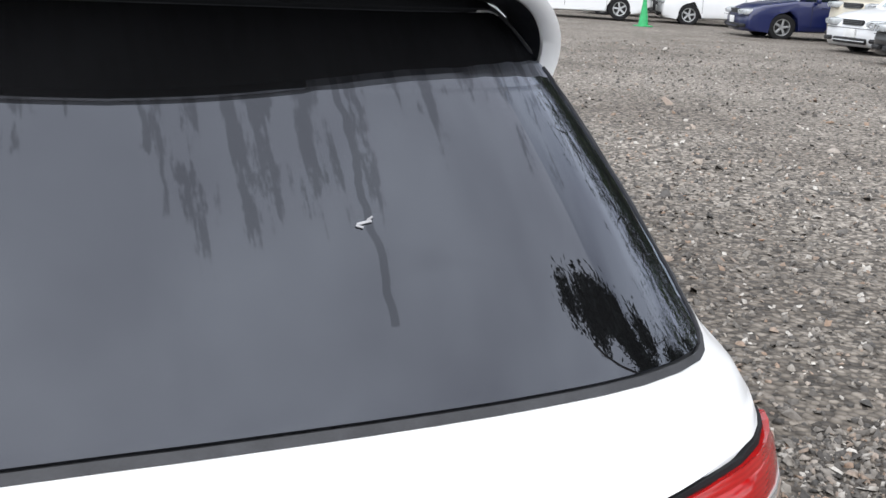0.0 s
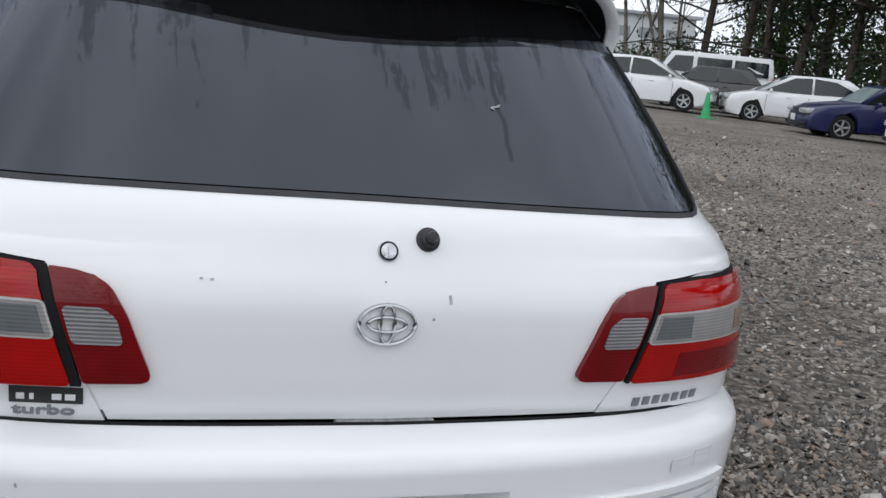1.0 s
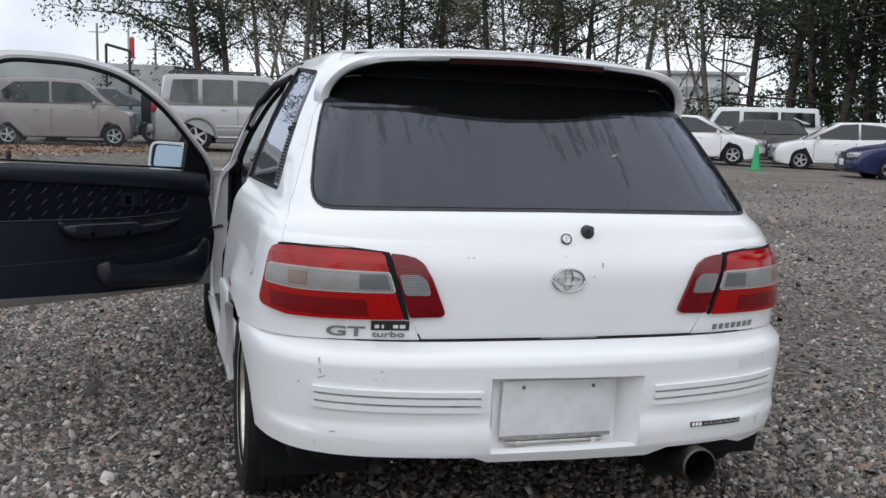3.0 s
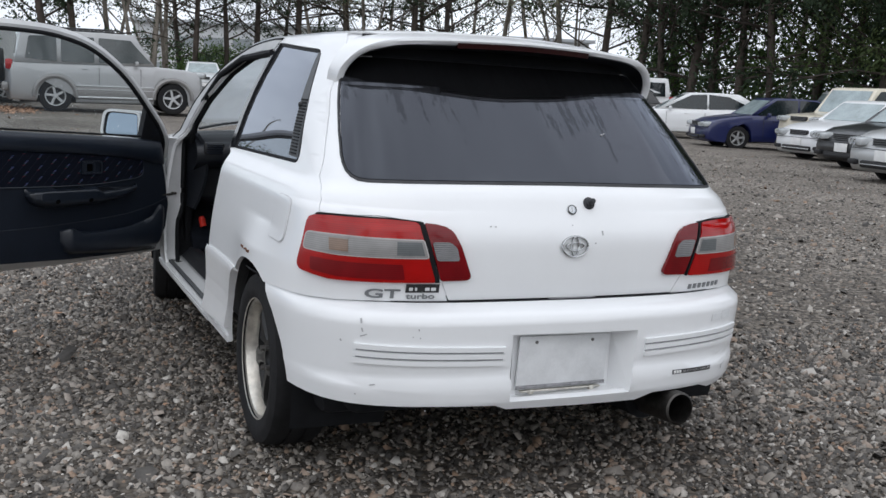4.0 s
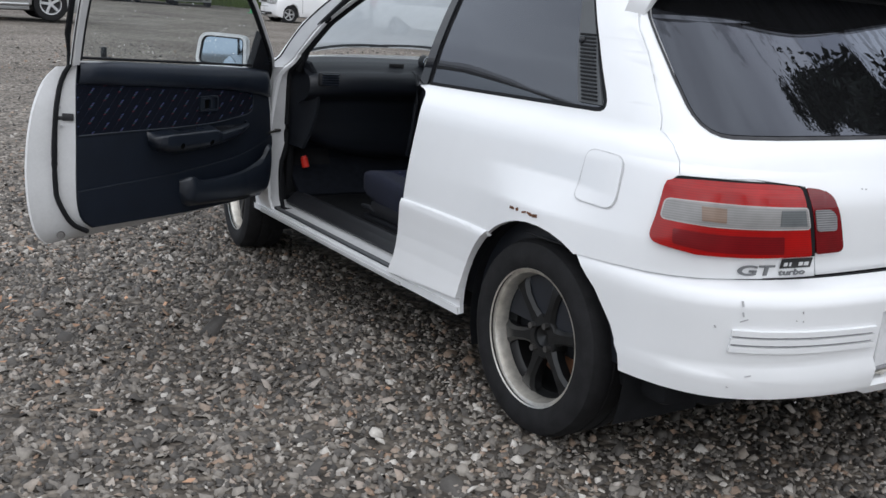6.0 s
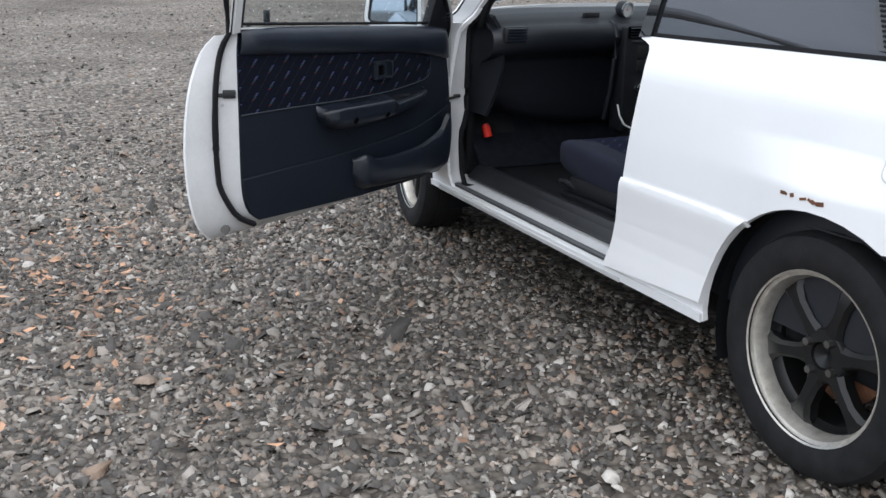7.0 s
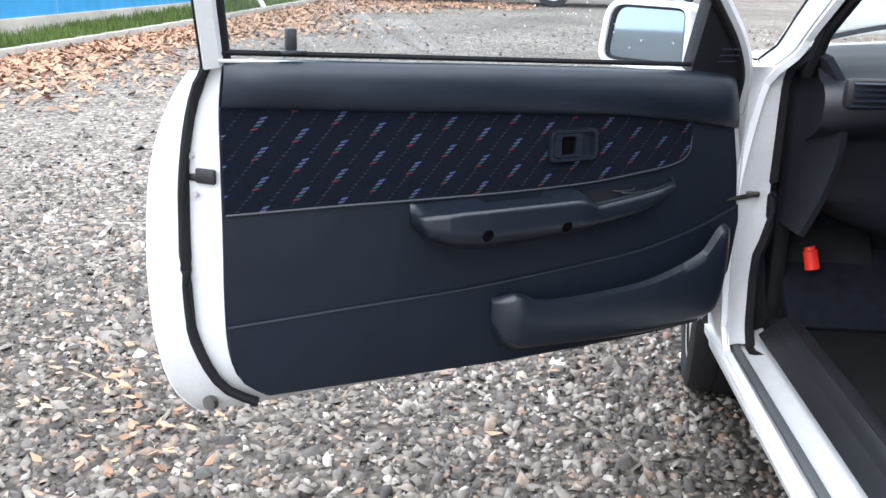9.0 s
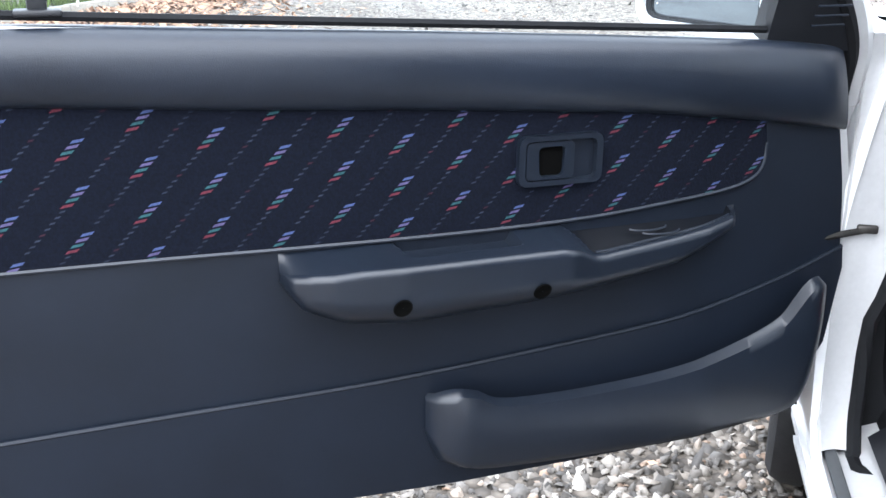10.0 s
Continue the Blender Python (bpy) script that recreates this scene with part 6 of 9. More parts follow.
box(bm, inner(1.708, 0.954) + Vector((0.006, 0, 0.0)), (0.012, 0.018, 0.036), 0.003)
part("lock_peg", bm, BLACK_PLASTIC, door, "black lock peg")
# sail panel and mirror
sail = [(2.53, 0.876), (2.672, 0.862), (2.625, 0.940), (2.515, 1.025)]
shaped("sail_panel", sail, lambda y, z: upper(y, z) + Vector((0.012, 0, 0)), BLACK_PLASTIC, door, 0.03, cuts=(0.1, 0.1))
bm = bmesh.new()
for k in range(3):
    box(bm, upper(2.60, 0.90 + k * 0.012) + Vector((0.026, 0, 0)), (0.003, 0.05, 0.003), 0.001)
part("sail_louvre", bm, TRIM, door)
MA, MB = Vector((-0.942, 2.508, 0)), Vector((-0.742, 2.585, 0))
mdir = (MB - MA).normalized()
mnor = Vector((mdir.y, -mdir.x, 0))  # faces rearwards


def mirror_at(u, v):
    return MA + mdir * u + Vector((0, 0, v))


rim_o = rounded([(-0.012, 0.872), (0.205, 0.868), (0.205, 1.008), (0.01, 1.012)], [0.045, 0.02, 0.035, 0.045])
rim_i = sub_poly(rim_o, 0.012)
shaped("mirror_rim", rim_o, lambda u, v: mirror_at(u, v + DZ), WHITE, door, 0.03, off=0.006, holes=[rim_i], cuts=(0.2, 0.2))
shaped("mirror_glass", sub_poly(rim_o, 0.011), lambda u, v: mirror_at(u, v + DZ) - mnor * (0.022 * (v - 0.94) + 0.004), MIRROR, door, 0.004, off=-0.004, cuts=(0.2, 0.2), label="mirror glass reflecting the yard and sky")
shaped("mirror_seal", sub_poly(rim_o, 0.010), lambda u, v: mirror_at(u, v + DZ), RUBBER, door, 0.004, off=-0.0015, holes=[sub_poly(rim_o, 0.018)], cuts=(0.2, 0.2))
bm = bmesh.new()
rings = []
cen = mirror_at(0.097, 0.94 + DZ)
for dep, k in ((0.024, 1.0), (-0.01, 1.0), (-0.05, 0.95), (-0.085, 0.78), (-0.105, 0.5), (-0.112, 0.1)):
    rings.append([bm.verts.new(cen + (mirror_at(u, v + DZ) - cen) * k + mnor * (dep - 0.02)) for u, v in rim_o])
for a, b in zip(rings, rings[1:]):
    for i in range(len(a)):
        bm.faces.new((a[i], b[i], b[(i + 1) % len(a)], a[(i + 1) % len(a)]))
bm.faces.new(rings[-1])
bmesh.ops.recalc_face_normals(bm, faces=bm.faces[:])
part("mirror_housing", bm, WHITE, door, "white mirror housing", 60)
bm = bmesh.new()
box(bm, (-0.765, 2.66, 0.885), (0.07, 0.07, 0.045), 0.015)
part("mirror_foot", bm, WHITE, door)
# hinge and check strap between door and pillar
bm = bmesh.new()
rod(bm, (-0.765, 2.712, 0.600), (-0.86, 2.665, 0.590), 0.005, 8)
box(bm, (-0.772, 2.703, 0.602), (0.028, 0.010, 0.012), 0.003)
part("check_strap", bm, TIP, car)
for z in (0.42, 0.80):
    bm = bmesh.new()
    rod(bm, (-0.775, 2.79, z - 0.035), (-0.775, 2.79, z + 0.035), 0.012, 10)
    box(bm, (-0.752, 2.80, z), (0.05, 0.02, 0.06), 0.004)
    part("door_hinge", bm, STEEL, car)

# ---- the shut door on the far side ----
shaped("driver_door", mirrored(skin_c), SHELL, WHITE, car, 0.01, off=0.001, cuts=(0.1, 0.06), label="shut white driver door")
rwin = [(1.62, 0.925), (1.61, 1.25), (1.80, 1.275), (2.03, 1.252), (2.277, 1.18), (2.47, 1.06), (2.62, 0.925)]
rg2 = shaped("driver_window", mirrored([SHELL.y(y, z) for y, z in rwin]), SHELL, CLEAR, car, 0.004, off=-0.012, cuts=(0.15, 0.1), label="clear driver window")
rg2.visible_shadow = False

# ---- cabin ----
for nm, c, sz, bv, tl in (("cabin_floor", (0, 1.75, 0.305), (1.36, 2.2, 0.03), 0.008, 0), ("bulkhead", (0, 2.84, 0.60), (1.38, 0.03, 0.60), 0.008, 0), ("toe_board", (0, 2.74, 0.385), (1.36, 0.22, 0.03), 0.008, 38), ("floor_tunnel", (0, 1.6, 0.40), (0.20, 1.9, 0.16), 0.05, 0)):
    bm = bmesh.new()
    box(bm, c, sz, bv, Matrix.Rotation(radians(tl), 4, "X"))
    part(nm, bm, CARPET, car, "dark carpet")
# inner linings: quarter trim, pillars, tail, headliner
for s in (-1, 1):
    bm = bmesh.new()
    sheet(bm, lambda u, v, s=s: Vector((s * (body_width(0.30 + v * 0.58) - 0.07), 0.45 + u * 1.05, 0.30 + v * 0.58)), 4, 8, 0.01)
    part("quarter_trim", bm, DASH, car)
bm = bmesh.new()
sheet(bm, lambda u, v: Vector(((2 * v - 1) * 0.62, 0.36 + 0.02 * u, 0.30 + 0.56 * u)), 3, 4, 0.01)
sheet(bm, lambda u, v: Vector(((2 * v - 1) * 0.64, 0.34 + 0.62 * u, 0.84 + 0.02 * u)), 3, 4, 0.012)
part("parcel_shelf", bm, CARPET, car)
bm = bmesh.new()
sheet(bm, lambda u, v: roof(0.06 + 0.92 * u, 0.04 + 0.92 * v) - Vector((0, 0, 0.035)), 10, 10, 0.006)
part("headliner", bm, mat("headliner_cloth", (0.10, 0.10, 0.105), 0.95, var=0.1, scale=20, bump=0.2), car)
# black rubber seal round the door opening
def pillar_in(z):
    """Where the white face of the hinge pillar ends inside, narrower low down where the kick cover laps over it."""
    return float(np.interp(z, [0.30, 0.46, 0.52, 0.90], [-0.760, -0.757, -0.735, -0.733]))


seal = []
for p in (SHELL(*q) for q in door_poly):
    if p.y > 2.6 and p.z < 0.88:
        seal.append(Vector((pillar_in(p.z) + 0.006, p.y + 0.012, p.z)))
    else:
        seal.append(p + Vector((0.034 + 0.056 * min(1.0, max(0.0, (0.42 - p.z) / 0.10)), 0, 0)))
bm = bmesh.new()


def pillar_face(u, v):
    z = 0.275 + 0.60 * u
    y = float(np.interp(z, [0.268, 0.31, 0.40, 0.60, 0.84, 0.90], [2.645, 2.675, 2.69, 2.70, 2.69, 2.66]))
    return Vector((-0.808 + (pillar_in(z) + 0.808) * v, y + 0.004 + 0.014 * v + 0.006 * math.sin(v * math.pi), z))


sheet(bm, pillar_face, 24, 6, 0.006)
bmesh.ops.recalc_face_normals(bm, faces=bm.faces[:])
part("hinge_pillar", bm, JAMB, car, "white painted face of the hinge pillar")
bm = bmesh.new()
tube(bm, seal, 0.011, 7, closed=True)
part("opening_seal", bm, RUBBER, car)
# inner pillar cover, seen beside the dash
bm = bmesh.new()
tube(bm, [Vector((-0.694, 2.680, 0.86)), Vector((-0.676, 2.575, 1.03)), Vector((-0.628, 2.335, 1.188)), Vector((-0.588, 2.06, 1.264)), Vector((-0.570, 1.62, 1.285))], 0.015, 8)
part("pillar_trim", bm, RUBBER, car)
bm = bmesh.new()


def kick(u, v):
    """The grey cover between pillar and dash: broad beside the vent, drawn in towards the floor."""
    z = 0.915 - 0.38 * u
    w = 0.072 * (1 - 0.75 * max(0.0, (u - 0.42) / 0.58) ** 1.8) * min(1.0, 0.35 + 3.5 * u)
    x = -0.708 + w * v
    return Vector((x, 2.735 - 0.13 * v ** 1.5 + 0.05 * max(0.0, u - 0.5), z - 0.02 * v * (1 - u)))


sheet(bm, kick, 16, 8, 0.014)
part("kick_panel", bm, KICK, car)
bm = bmesh.new()
box(bm, (-0.690, 2.800, 0.60), (0.040, 0.12, 0.62), 0.016)
part("kick_panel", bm, RUBBER, car)


# dash: a lofted section across the car
def dash_section():
    return [(2.92, 0.898), (2.86, 0.914), (2.75, 0.917), (2.65, 0.908), (2.605, 0.894), (2.584, 0.880), (2.580, 0.874), (2.558, 0.870), (2.540, 0.858), (2.532, 0.84), (2.534, 0.81), (2.548, 0.782), (2.59, 0.760), (2.645, 0.742), (2.68, 0.64), (2.70, 0.54), (2.72, 0.485), (2.76, 0.46), (2.83, 0.455)]


prof = resample([(y, z) for y, z in dash_section()], 60)
bm = bmesh.new()


def dash(u, v):
    s = 2 * v - 1
    k = u * 60
    i = min(59, int(k))
    p = prof[i].lerp(prof[i + 1], k - i)
    return Vector((s * 0.682, p.x + 0.055 * abs(s) ** 6, p.y - 0.02 * abs(s) ** 6 + max(0.0, 0.60 - p.y) * abs(s) ** 3))


sheet(bm, dash, 60, 24)
bm.normal_update()
dashboard = part("dashboard", bm, DASH, car, "dark blue-grey dashboard", 50)
bm = bmesh.new()
box(bm, (-0.605, 2.566, 0.836), (0.100, 0.03, 0.060), 0.012)
dv = part("side_vent", bm, BLACK_PLASTIC, dashboard)
for k in range(5):
    bm = bmesh.new()
    box(bm, (-0.605, 2.549, 0.815 + k * 0.0105), (0.076, 0.010, 0.0035), 0.001, Matrix.Rotation(radians(20), 4, "X"))
    part("vent_slat", bm, TRIM_PAD, dashboard)
# rounded ridge between the glove box and the centre stack
bm = bmesh.new()
tube(bm, [(-0.190, 2.575, 0.872), (-0.190, 2.545, 0.862), (-0.189, 2.530, 0.82), (-0.187, 2.540, 0.74), (-0.184, 2.56, 0.62), (-0.180, 2.60, 0.50)], 0.010, 10)
part("dash_ridge", bm, DASH, dashboard)
bm = bmesh.new()
box(bm, (-0.01, 2.55, 0.66), (0.31, 0.09, 0.40), 0.015)
box(bm, (0.0, 2.40, 0.45), (0.26, 0.40, 0.12), 0.03)
con = part("centre_console", bm, BLACK_PLASTIC, car, "black centre console with vents and knobs")
for x in (-0.09, 0.06):
    bm = bmesh.new()
    box(bm, (x, 2.506, 0.838), (0.128, 0.010, 0.046), 0.004)
    part("vent_box", bm, HOLE_DARK, con)
    for k in range(4):
        bm = bmesh.new()
        box(bm, (x, 2.499, 0.823 + k * 0.0105), (0.116, 0.012, 0.003), 0.001, Matrix.Rotation(radians(15), 4, "X"))
        part("vent_slat", bm, TRIM_PAD, con)
for x, w in ((-0.115, 0.05), (-0.045, 0.05), (0.03, 0.05), (0.10, 0.05)):
    bm = bmesh.new()
    box(bm, (x, 2.503, 0.806), (w, 0.008, 0.006), 0.002)
    part("switch", bm, VENT_GREY, con)
for z in (0.765, 0.712):
    bm = bmesh.new()
    box(bm, (-0.01, 2.504, z), (0.20, 0.006, 0.046), 0.003)
    unit = part("radio", bm, STICKER, con)
    bm = bmesh.new()
    box(bm, (-0.01, 2.500, z - 0.019), (0.17, 0.004, 0.004), 0.001)
    part("radio_trim", bm, TRIM_PAD, unit)
for x in (-0.095, -0.01, 0.075):
    bm = bmesh.new()
    lathe(bm, [(0.019, 0), (0.018, 0.012), (0.013, 0.014), (0.012, 0.022), (0.0005, 0.023)], 20, Matrix.Translation((x, 2.506, 0.628)) @ Matrix.Rotation(radians(-90), 4, "Z"), closed=False)
    part("knob", bm, CHROME, con)
# a pale cable hanging by the console
bm = bmesh.new()
tube(bm, [(-0.208, 2.47, 0.575), (-0.202, 2.462, 0.535), (-0.185, 2.452, 0.500), (-0.150, 2.445, 0.482)], 0.0035, 8)
part("cable", bm, STICKER_WHITE, car, "pale cable beside the console")
# gauge pod on the dash top
bm = bmesh.new()
gp = Matrix.Translation((-0.108, 2.60, 0.918)) @ Matrix.Rotation(radians(-78), 4, "Z") @ Matrix.Rotation(radians(8), 4, "Y")
lathe(bm, [(0.024, -0.034), (0.029, -0.028), (0.030, 0.006)], 28, gp, closed=False)
gauge = part("gauge_pod", bm, BLACK_PLASTIC, dashboard, "round black gauge pod")
bm = bmesh.new()
lathe(bm, [(0.030, 0.006), (0.031, 0.012), (0.0285, 0.014), (0.0265, 0.007)], 28, gp, closed=False)
part("gauge_rim", bm, CHROME, gauge, "silver rim")
bm = bmesh.new()
lathe(bm, [(0.027, 0.007), (0.0005, 0.007)], 28, gp, closed=False)
part("gauge_face", bm, STICKER_WHITE, dashboard, "pale gauge dial")
bm = bmesh.new()
lathe(bm, [(0.006, 0.0065), (0.0005, 0.008)], 16, gp, closed=False)
part("gauge_hub", bm, FLARE_RED, dashboard)
bm = bmesh.new()
box(bm, (-0.262, 2.604, 0.899), (0.070, 0.014, 0.018), 0.003)
part("clock_slot", bm, STICKER, dashboard)
# gear lever
bm = bmesh.new()
tube(bm, [(-0.02, 2.30, 0.48), (-0.02, 2.27, 0.56), (-0.02, 2.24, 0.62)], 0.008, 8)
bmesh.ops.create_uvsphere(bm, u_segments=14, v_segments=10, radius=0.024, matrix=Matrix.Translation((-0.02, 2.235, 0.635)))
part("gear_lever", bm, BLACK_PLASTIC, car)
# steering wheel on the right
bm = bmesh.new()
sm = Matrix.Translation((0.36, 2.36, 0.80)) @ Matrix.Rotation(radians(65), 4, "X")
ring(bm, sm, 0.18, 0.18, 0.014, flat=1.0)
box(bm, (0, 0, 0), (0.34, 0.05, 0.02), 0.008, sm)
part("steering_wheel", bm, BLACK_PLASTIC, car)
# the red emergency flare by the kick panel
bm = bmesh.new()
rod(bm, (-0.617, 2.738, 0.432), (-0.625, 2.745, 0.472), 0.016, 18)
rod(bm, (-0.625, 2.745, 0.472), (-0.627, 2.747, 0.480), 0.012, 18)
part("road_flare", bm, FLARE_RED, car, "red emergency flare in its clip")


def seat(cx):
    """A bucket seat: bolstered cushion, back, head rest, base."""
    def cushion(u, v):
        a = math.tau * v
        w, d, h = 0.245, 0.25, 0.085
        k = 2 / 2.9
        x = w * math.copysign(abs(math.cos(a)) ** k, math.cos(a))
        z = h * math.copysign(abs(math.sin(a)) ** k, math.sin(a))
        y = -d + 2 * d * u
        sh = max(0.0, 1 - abs(2 * u - 1) ** 3.4) ** 0.5
        side = (abs(x) / w) ** 4 * 0.05 - 0.012 if z > 0 else 0.0
        return Vector((cx + x * (0.86 + 0.14 * sh), 2.005 + y, 0.415 + 0.035 * u + (z + side) * (0.35 + 0.65 * sh)))
    bm = bmesh.new()
    sheet(bm, cushion, 22, 36)
    bmesh.ops.holes_fill(bm, edges=[e for e in bm.edges if len(e.link_faces) == 1], sides=60)
    bmesh.ops.recalc_face_normals(bm, faces=bm.faces[:])
    st = part("front_seat", bm, SEAT_PLAIN, car, "dark blue patterned cloth seat", 60)
    st.data.materials.append(SEAT_CLOTH)
    for pf in st.data.polygons:
        pf.material_index = 1 if pf.normal.z > 0.6 and abs(pf.center.x - cx) < 0.165 else 0
    def back(u, v):
        p = cushion(u, v) - Vector((cx, 2.00, 0.437))
        return Vector((cx + p.x * (0.98 - 0.12 * u), 1.68 - 0.22 * u + p.z * 0.9, 0.52 + (p.y + 0.25) * 1.2))
    bm = bmesh.new()
    sheet(bm, back, 20, 32)
    bmesh.ops.holes_fill(bm, edges=[e for e in bm.edges if len(e.link_faces) == 1], sides=60)
    bmesh.ops.recalc_face_normals(bm, faces=bm.faces[:])
    part("seat_back", bm, SEAT_CLOTH, st, "", 60)
    bm = bmesh.new()
    box(bm, (cx, 1.43, 1.15), (0.26, 0.09, 0.14), 0.04)
    part("head_rest", bm, SEAT_PLAIN, st)
    bm = bmesh.new()
    box(bm, (cx, 1.94, 0.365), (0.46, 0.40, 0.10), 0.02)
    part("seat_base", bm, BLACK_PLASTIC, st)
    bm = bmesh.new()
    s = -1 if cx < 0 else 1
    box(bm, (cx + s * 0.232, 1.93, 0.372), (0.022, 0.42, 0.055), 0.010)
    part("seat_side_cover", bm, BLACK_PLASTIC, st)
    bm = bmesh.new()
    box(bm, (cx + s * 0.225, 1.95, 0.328), (0.035, 0.50, 0.022), 0.006)
    part("seat_rail", bm, BLACK_PLASTIC, st)
    bm = bmesh.new()
    lathe(bm, [(0.0005, 0.022), (0.040, 0.020), (0.055, 0.010), (0.058, -0.01)], 24, Matrix.Translation((cx + s * 0.240, 1.74, 0.44)) @ Matrix.Diagonal((s, 1, 1, 1)), closed=False)
    part("recliner_cover", bm, SEAT_PLAIN, st)
    bm = bmesh.new()
    tube(bm, [(cx + s * 0.236, 2.10, 0.360), (cx + s * 0.242, 2.16, 0.372), (cx + s * 0.242, 2.20, 0.368)], 0.009, 8)
    part("seat_lever", bm, BLACK_PLASTIC, st)


seat(-0.365)
seat(0.35)
bm = bmesh.new()
box(bm, (0, 0.98, 0.50), (1.18, 0.46, 0.22), 0.05)
box(bm, (0, 0.74, 0.74), (1.16, 0.14, 0.50), 0.05, Matrix.Rotation(radians(-12), 4, "X"))
part("rear_bench", bm, SEAT_PLAIN, car)

# ---- the yard: ground levels ----
def level(x, y):
    """The yard falls away to the right and rises a little ahead."""
    d = math.hypot(x + 0.5, y - 0.5)
    k = min(1.0, max(0.0, (d - 6) / 24))
    k = k * k * (3 - 2 * k)
    return k * (-0.0245 * max(-0.0, min(40.0, x)) - 0.012 * max(-40.0, min(0.0, x)) + 0.009 * max(-40.0, min(90.0, y)))


def stand(x, y, heading=0.0):
    """A pose on the ground whose local y axis points along heading, in degrees from +y, anticlockwise."""
    return pose(x, y, level(x, y), 0, 0, heading)


# ---- parked cars ----
def prism(bm, poly, half, belt, top, tumble, nose=0.05, edge=0.035, zc=None):
    """A side outline (u, z) drawn out across the car, rounded at its edges, narrower above the belt and at the ends."""
    small = sub_poly(poly, edge)
    lng = max(abs(p[0]) for p in poly)
    rings = []
    for f in (-1.0, -0.985, -0.93, -0.6, 0.0, 0.6, 0.93, 0.985, 1.0):
        k = {1.0: 1.0, 0.985: 0.55, 0.93: 0.12}.get(abs(f), 0.0)
        rv = []
        for (u, z), (us, zs) in zip(poly, small):
            uu, zz = u + (us - u) * k, z + (zs - z) * k
            w = half * (1 - tumble * max(0.0, zz - belt) / max(0.01, top - belt)) * (1 - 0.06 * (abs(uu) / lng) ** 6)
            rv.append(bm.verts.new((f * w, uu * (1 - nose * abs(f) ** 2.5 * (abs(uu) / lng) ** 3), zz)))
        rings.append(rv)
    n = len(poly)
    for a, b in zip(rings, rings[1:]):
        for i in range(n):
            bm.faces.new((a[i], a[(i + 1) % n], b[(i + 1) % n], b[i]))
    caps = [bm.faces.new(r) for r in (rings[0], rings[-1])]
    caps = bmesh.ops.triangulate(bm, faces=caps)["faces"]
    inner_edges = [e for e in {e for f in caps for e in f.edges} if all(len(f.verts) == 3 for f in e.link_faces)]
    cut = bmesh.ops.subdivide_edges(bm, edges=inner_edges, cuts=3, use_grid_fill=True)
    for g in cut["geom_inner"]:
        if isinstance(g, bmesh.types.BMVert):
            u, z = g.co.y, g.co.z
            g.co.x = math.copysign(half * (1 - tumble * max(0.0, z - belt) / max(0.01, top - belt)) * (1 - 0.06 * (abs(u) / lng) ** 6), g.co.x)
    bmesh.ops.triangulate(bm, faces=[f for f in bm.faces if len(f.verts) > 4])
    bmesh.ops.recalc_face_normals(bm, faces=bm.faces[:])


RIM_SILVER = mat("rim_silver", (0.55, 0.56, 0.57), 0.35, 0.9, var=0.1, scale=20)
DARK_INTAKE = mat("dark_intake", (0.012, 0.012, 0.013), 0.6, var=0.2)
RED_LAMP = mat("red_lamp", (0.35, 0.012, 0.015), 0.15, var=0.1)
LAMP_PALE = mat("lamp_pale", (0.44, 0.46, 0.47), 0.12, var=0.15, spec=0.8)
AMBER = mat("amber_lamp", (0.6, 0.22, 0.03), 0.2, var=0.1)
GRILLE_GREY = mat("grille_grey", (0.16, 0.165, 0.17), 0.35, 0.6, var=0.1)
SEAM = mat("seam_dark", (0.03, 0.03, 0.032), 0.7, var=0.1)


def road_wheel(m, r, w, parent, spokes=5, rim_mat=None, hub=0.62):
    bm = bmesh.new()
    lathe(bm, [(r * hub, -w * 0.45), (r * 0.8, -w * 0.5), (r * 0.96, -w * 0.46), (r, -w * 0.3), (r, w * 0.3), (r * 0.96, w * 0.46), (r * 0.8, w * 0.5), (r * hub, w * 0.45)], 30, m)
    wh = part("wheel", bm, TYRE, parent)
    bm = bmesh.new()
    lathe(bm, [(r * hub * 1.01, w * 0.47), (r * hub * 0.93, w * 0.46), (r * hub * 0.88, w * 0.30), (r * hub * 0.86, -w * 0.3)], 30, m, closed=False)
    lathe(bm, [(0.0005, w * 0.42), (r * 0.13, w * 0.42), (r * 0.16, w * 0.3)], 16, m, closed=False)
    for k in range(spokes):
        t = m @ Matrix.Rotation(k * math.tau / spokes + 0.2, 4, "X")
        box(bm, t @ Vector((w * 0.33, 0, r * hub * 0.5)), (w * 0.14, r * 0.17, r * hub * 0.86), r * 0.03, (m.to_3x3() @ Matrix.Rotation(k * math.tau / spokes + 0.2, 3, "X")).to_4x4(), seg=1)
    part("rim", bm, rim_mat or RIM_SILVER, wh)
    bm = bmesh.new()
    lathe(bm, [(0.0005, w * 0.05), (r * hub * 0.86, w * 0.05)], 20, m, closed=False)
    part("wheel_shade", bm, DARK_INTAKE, wh)


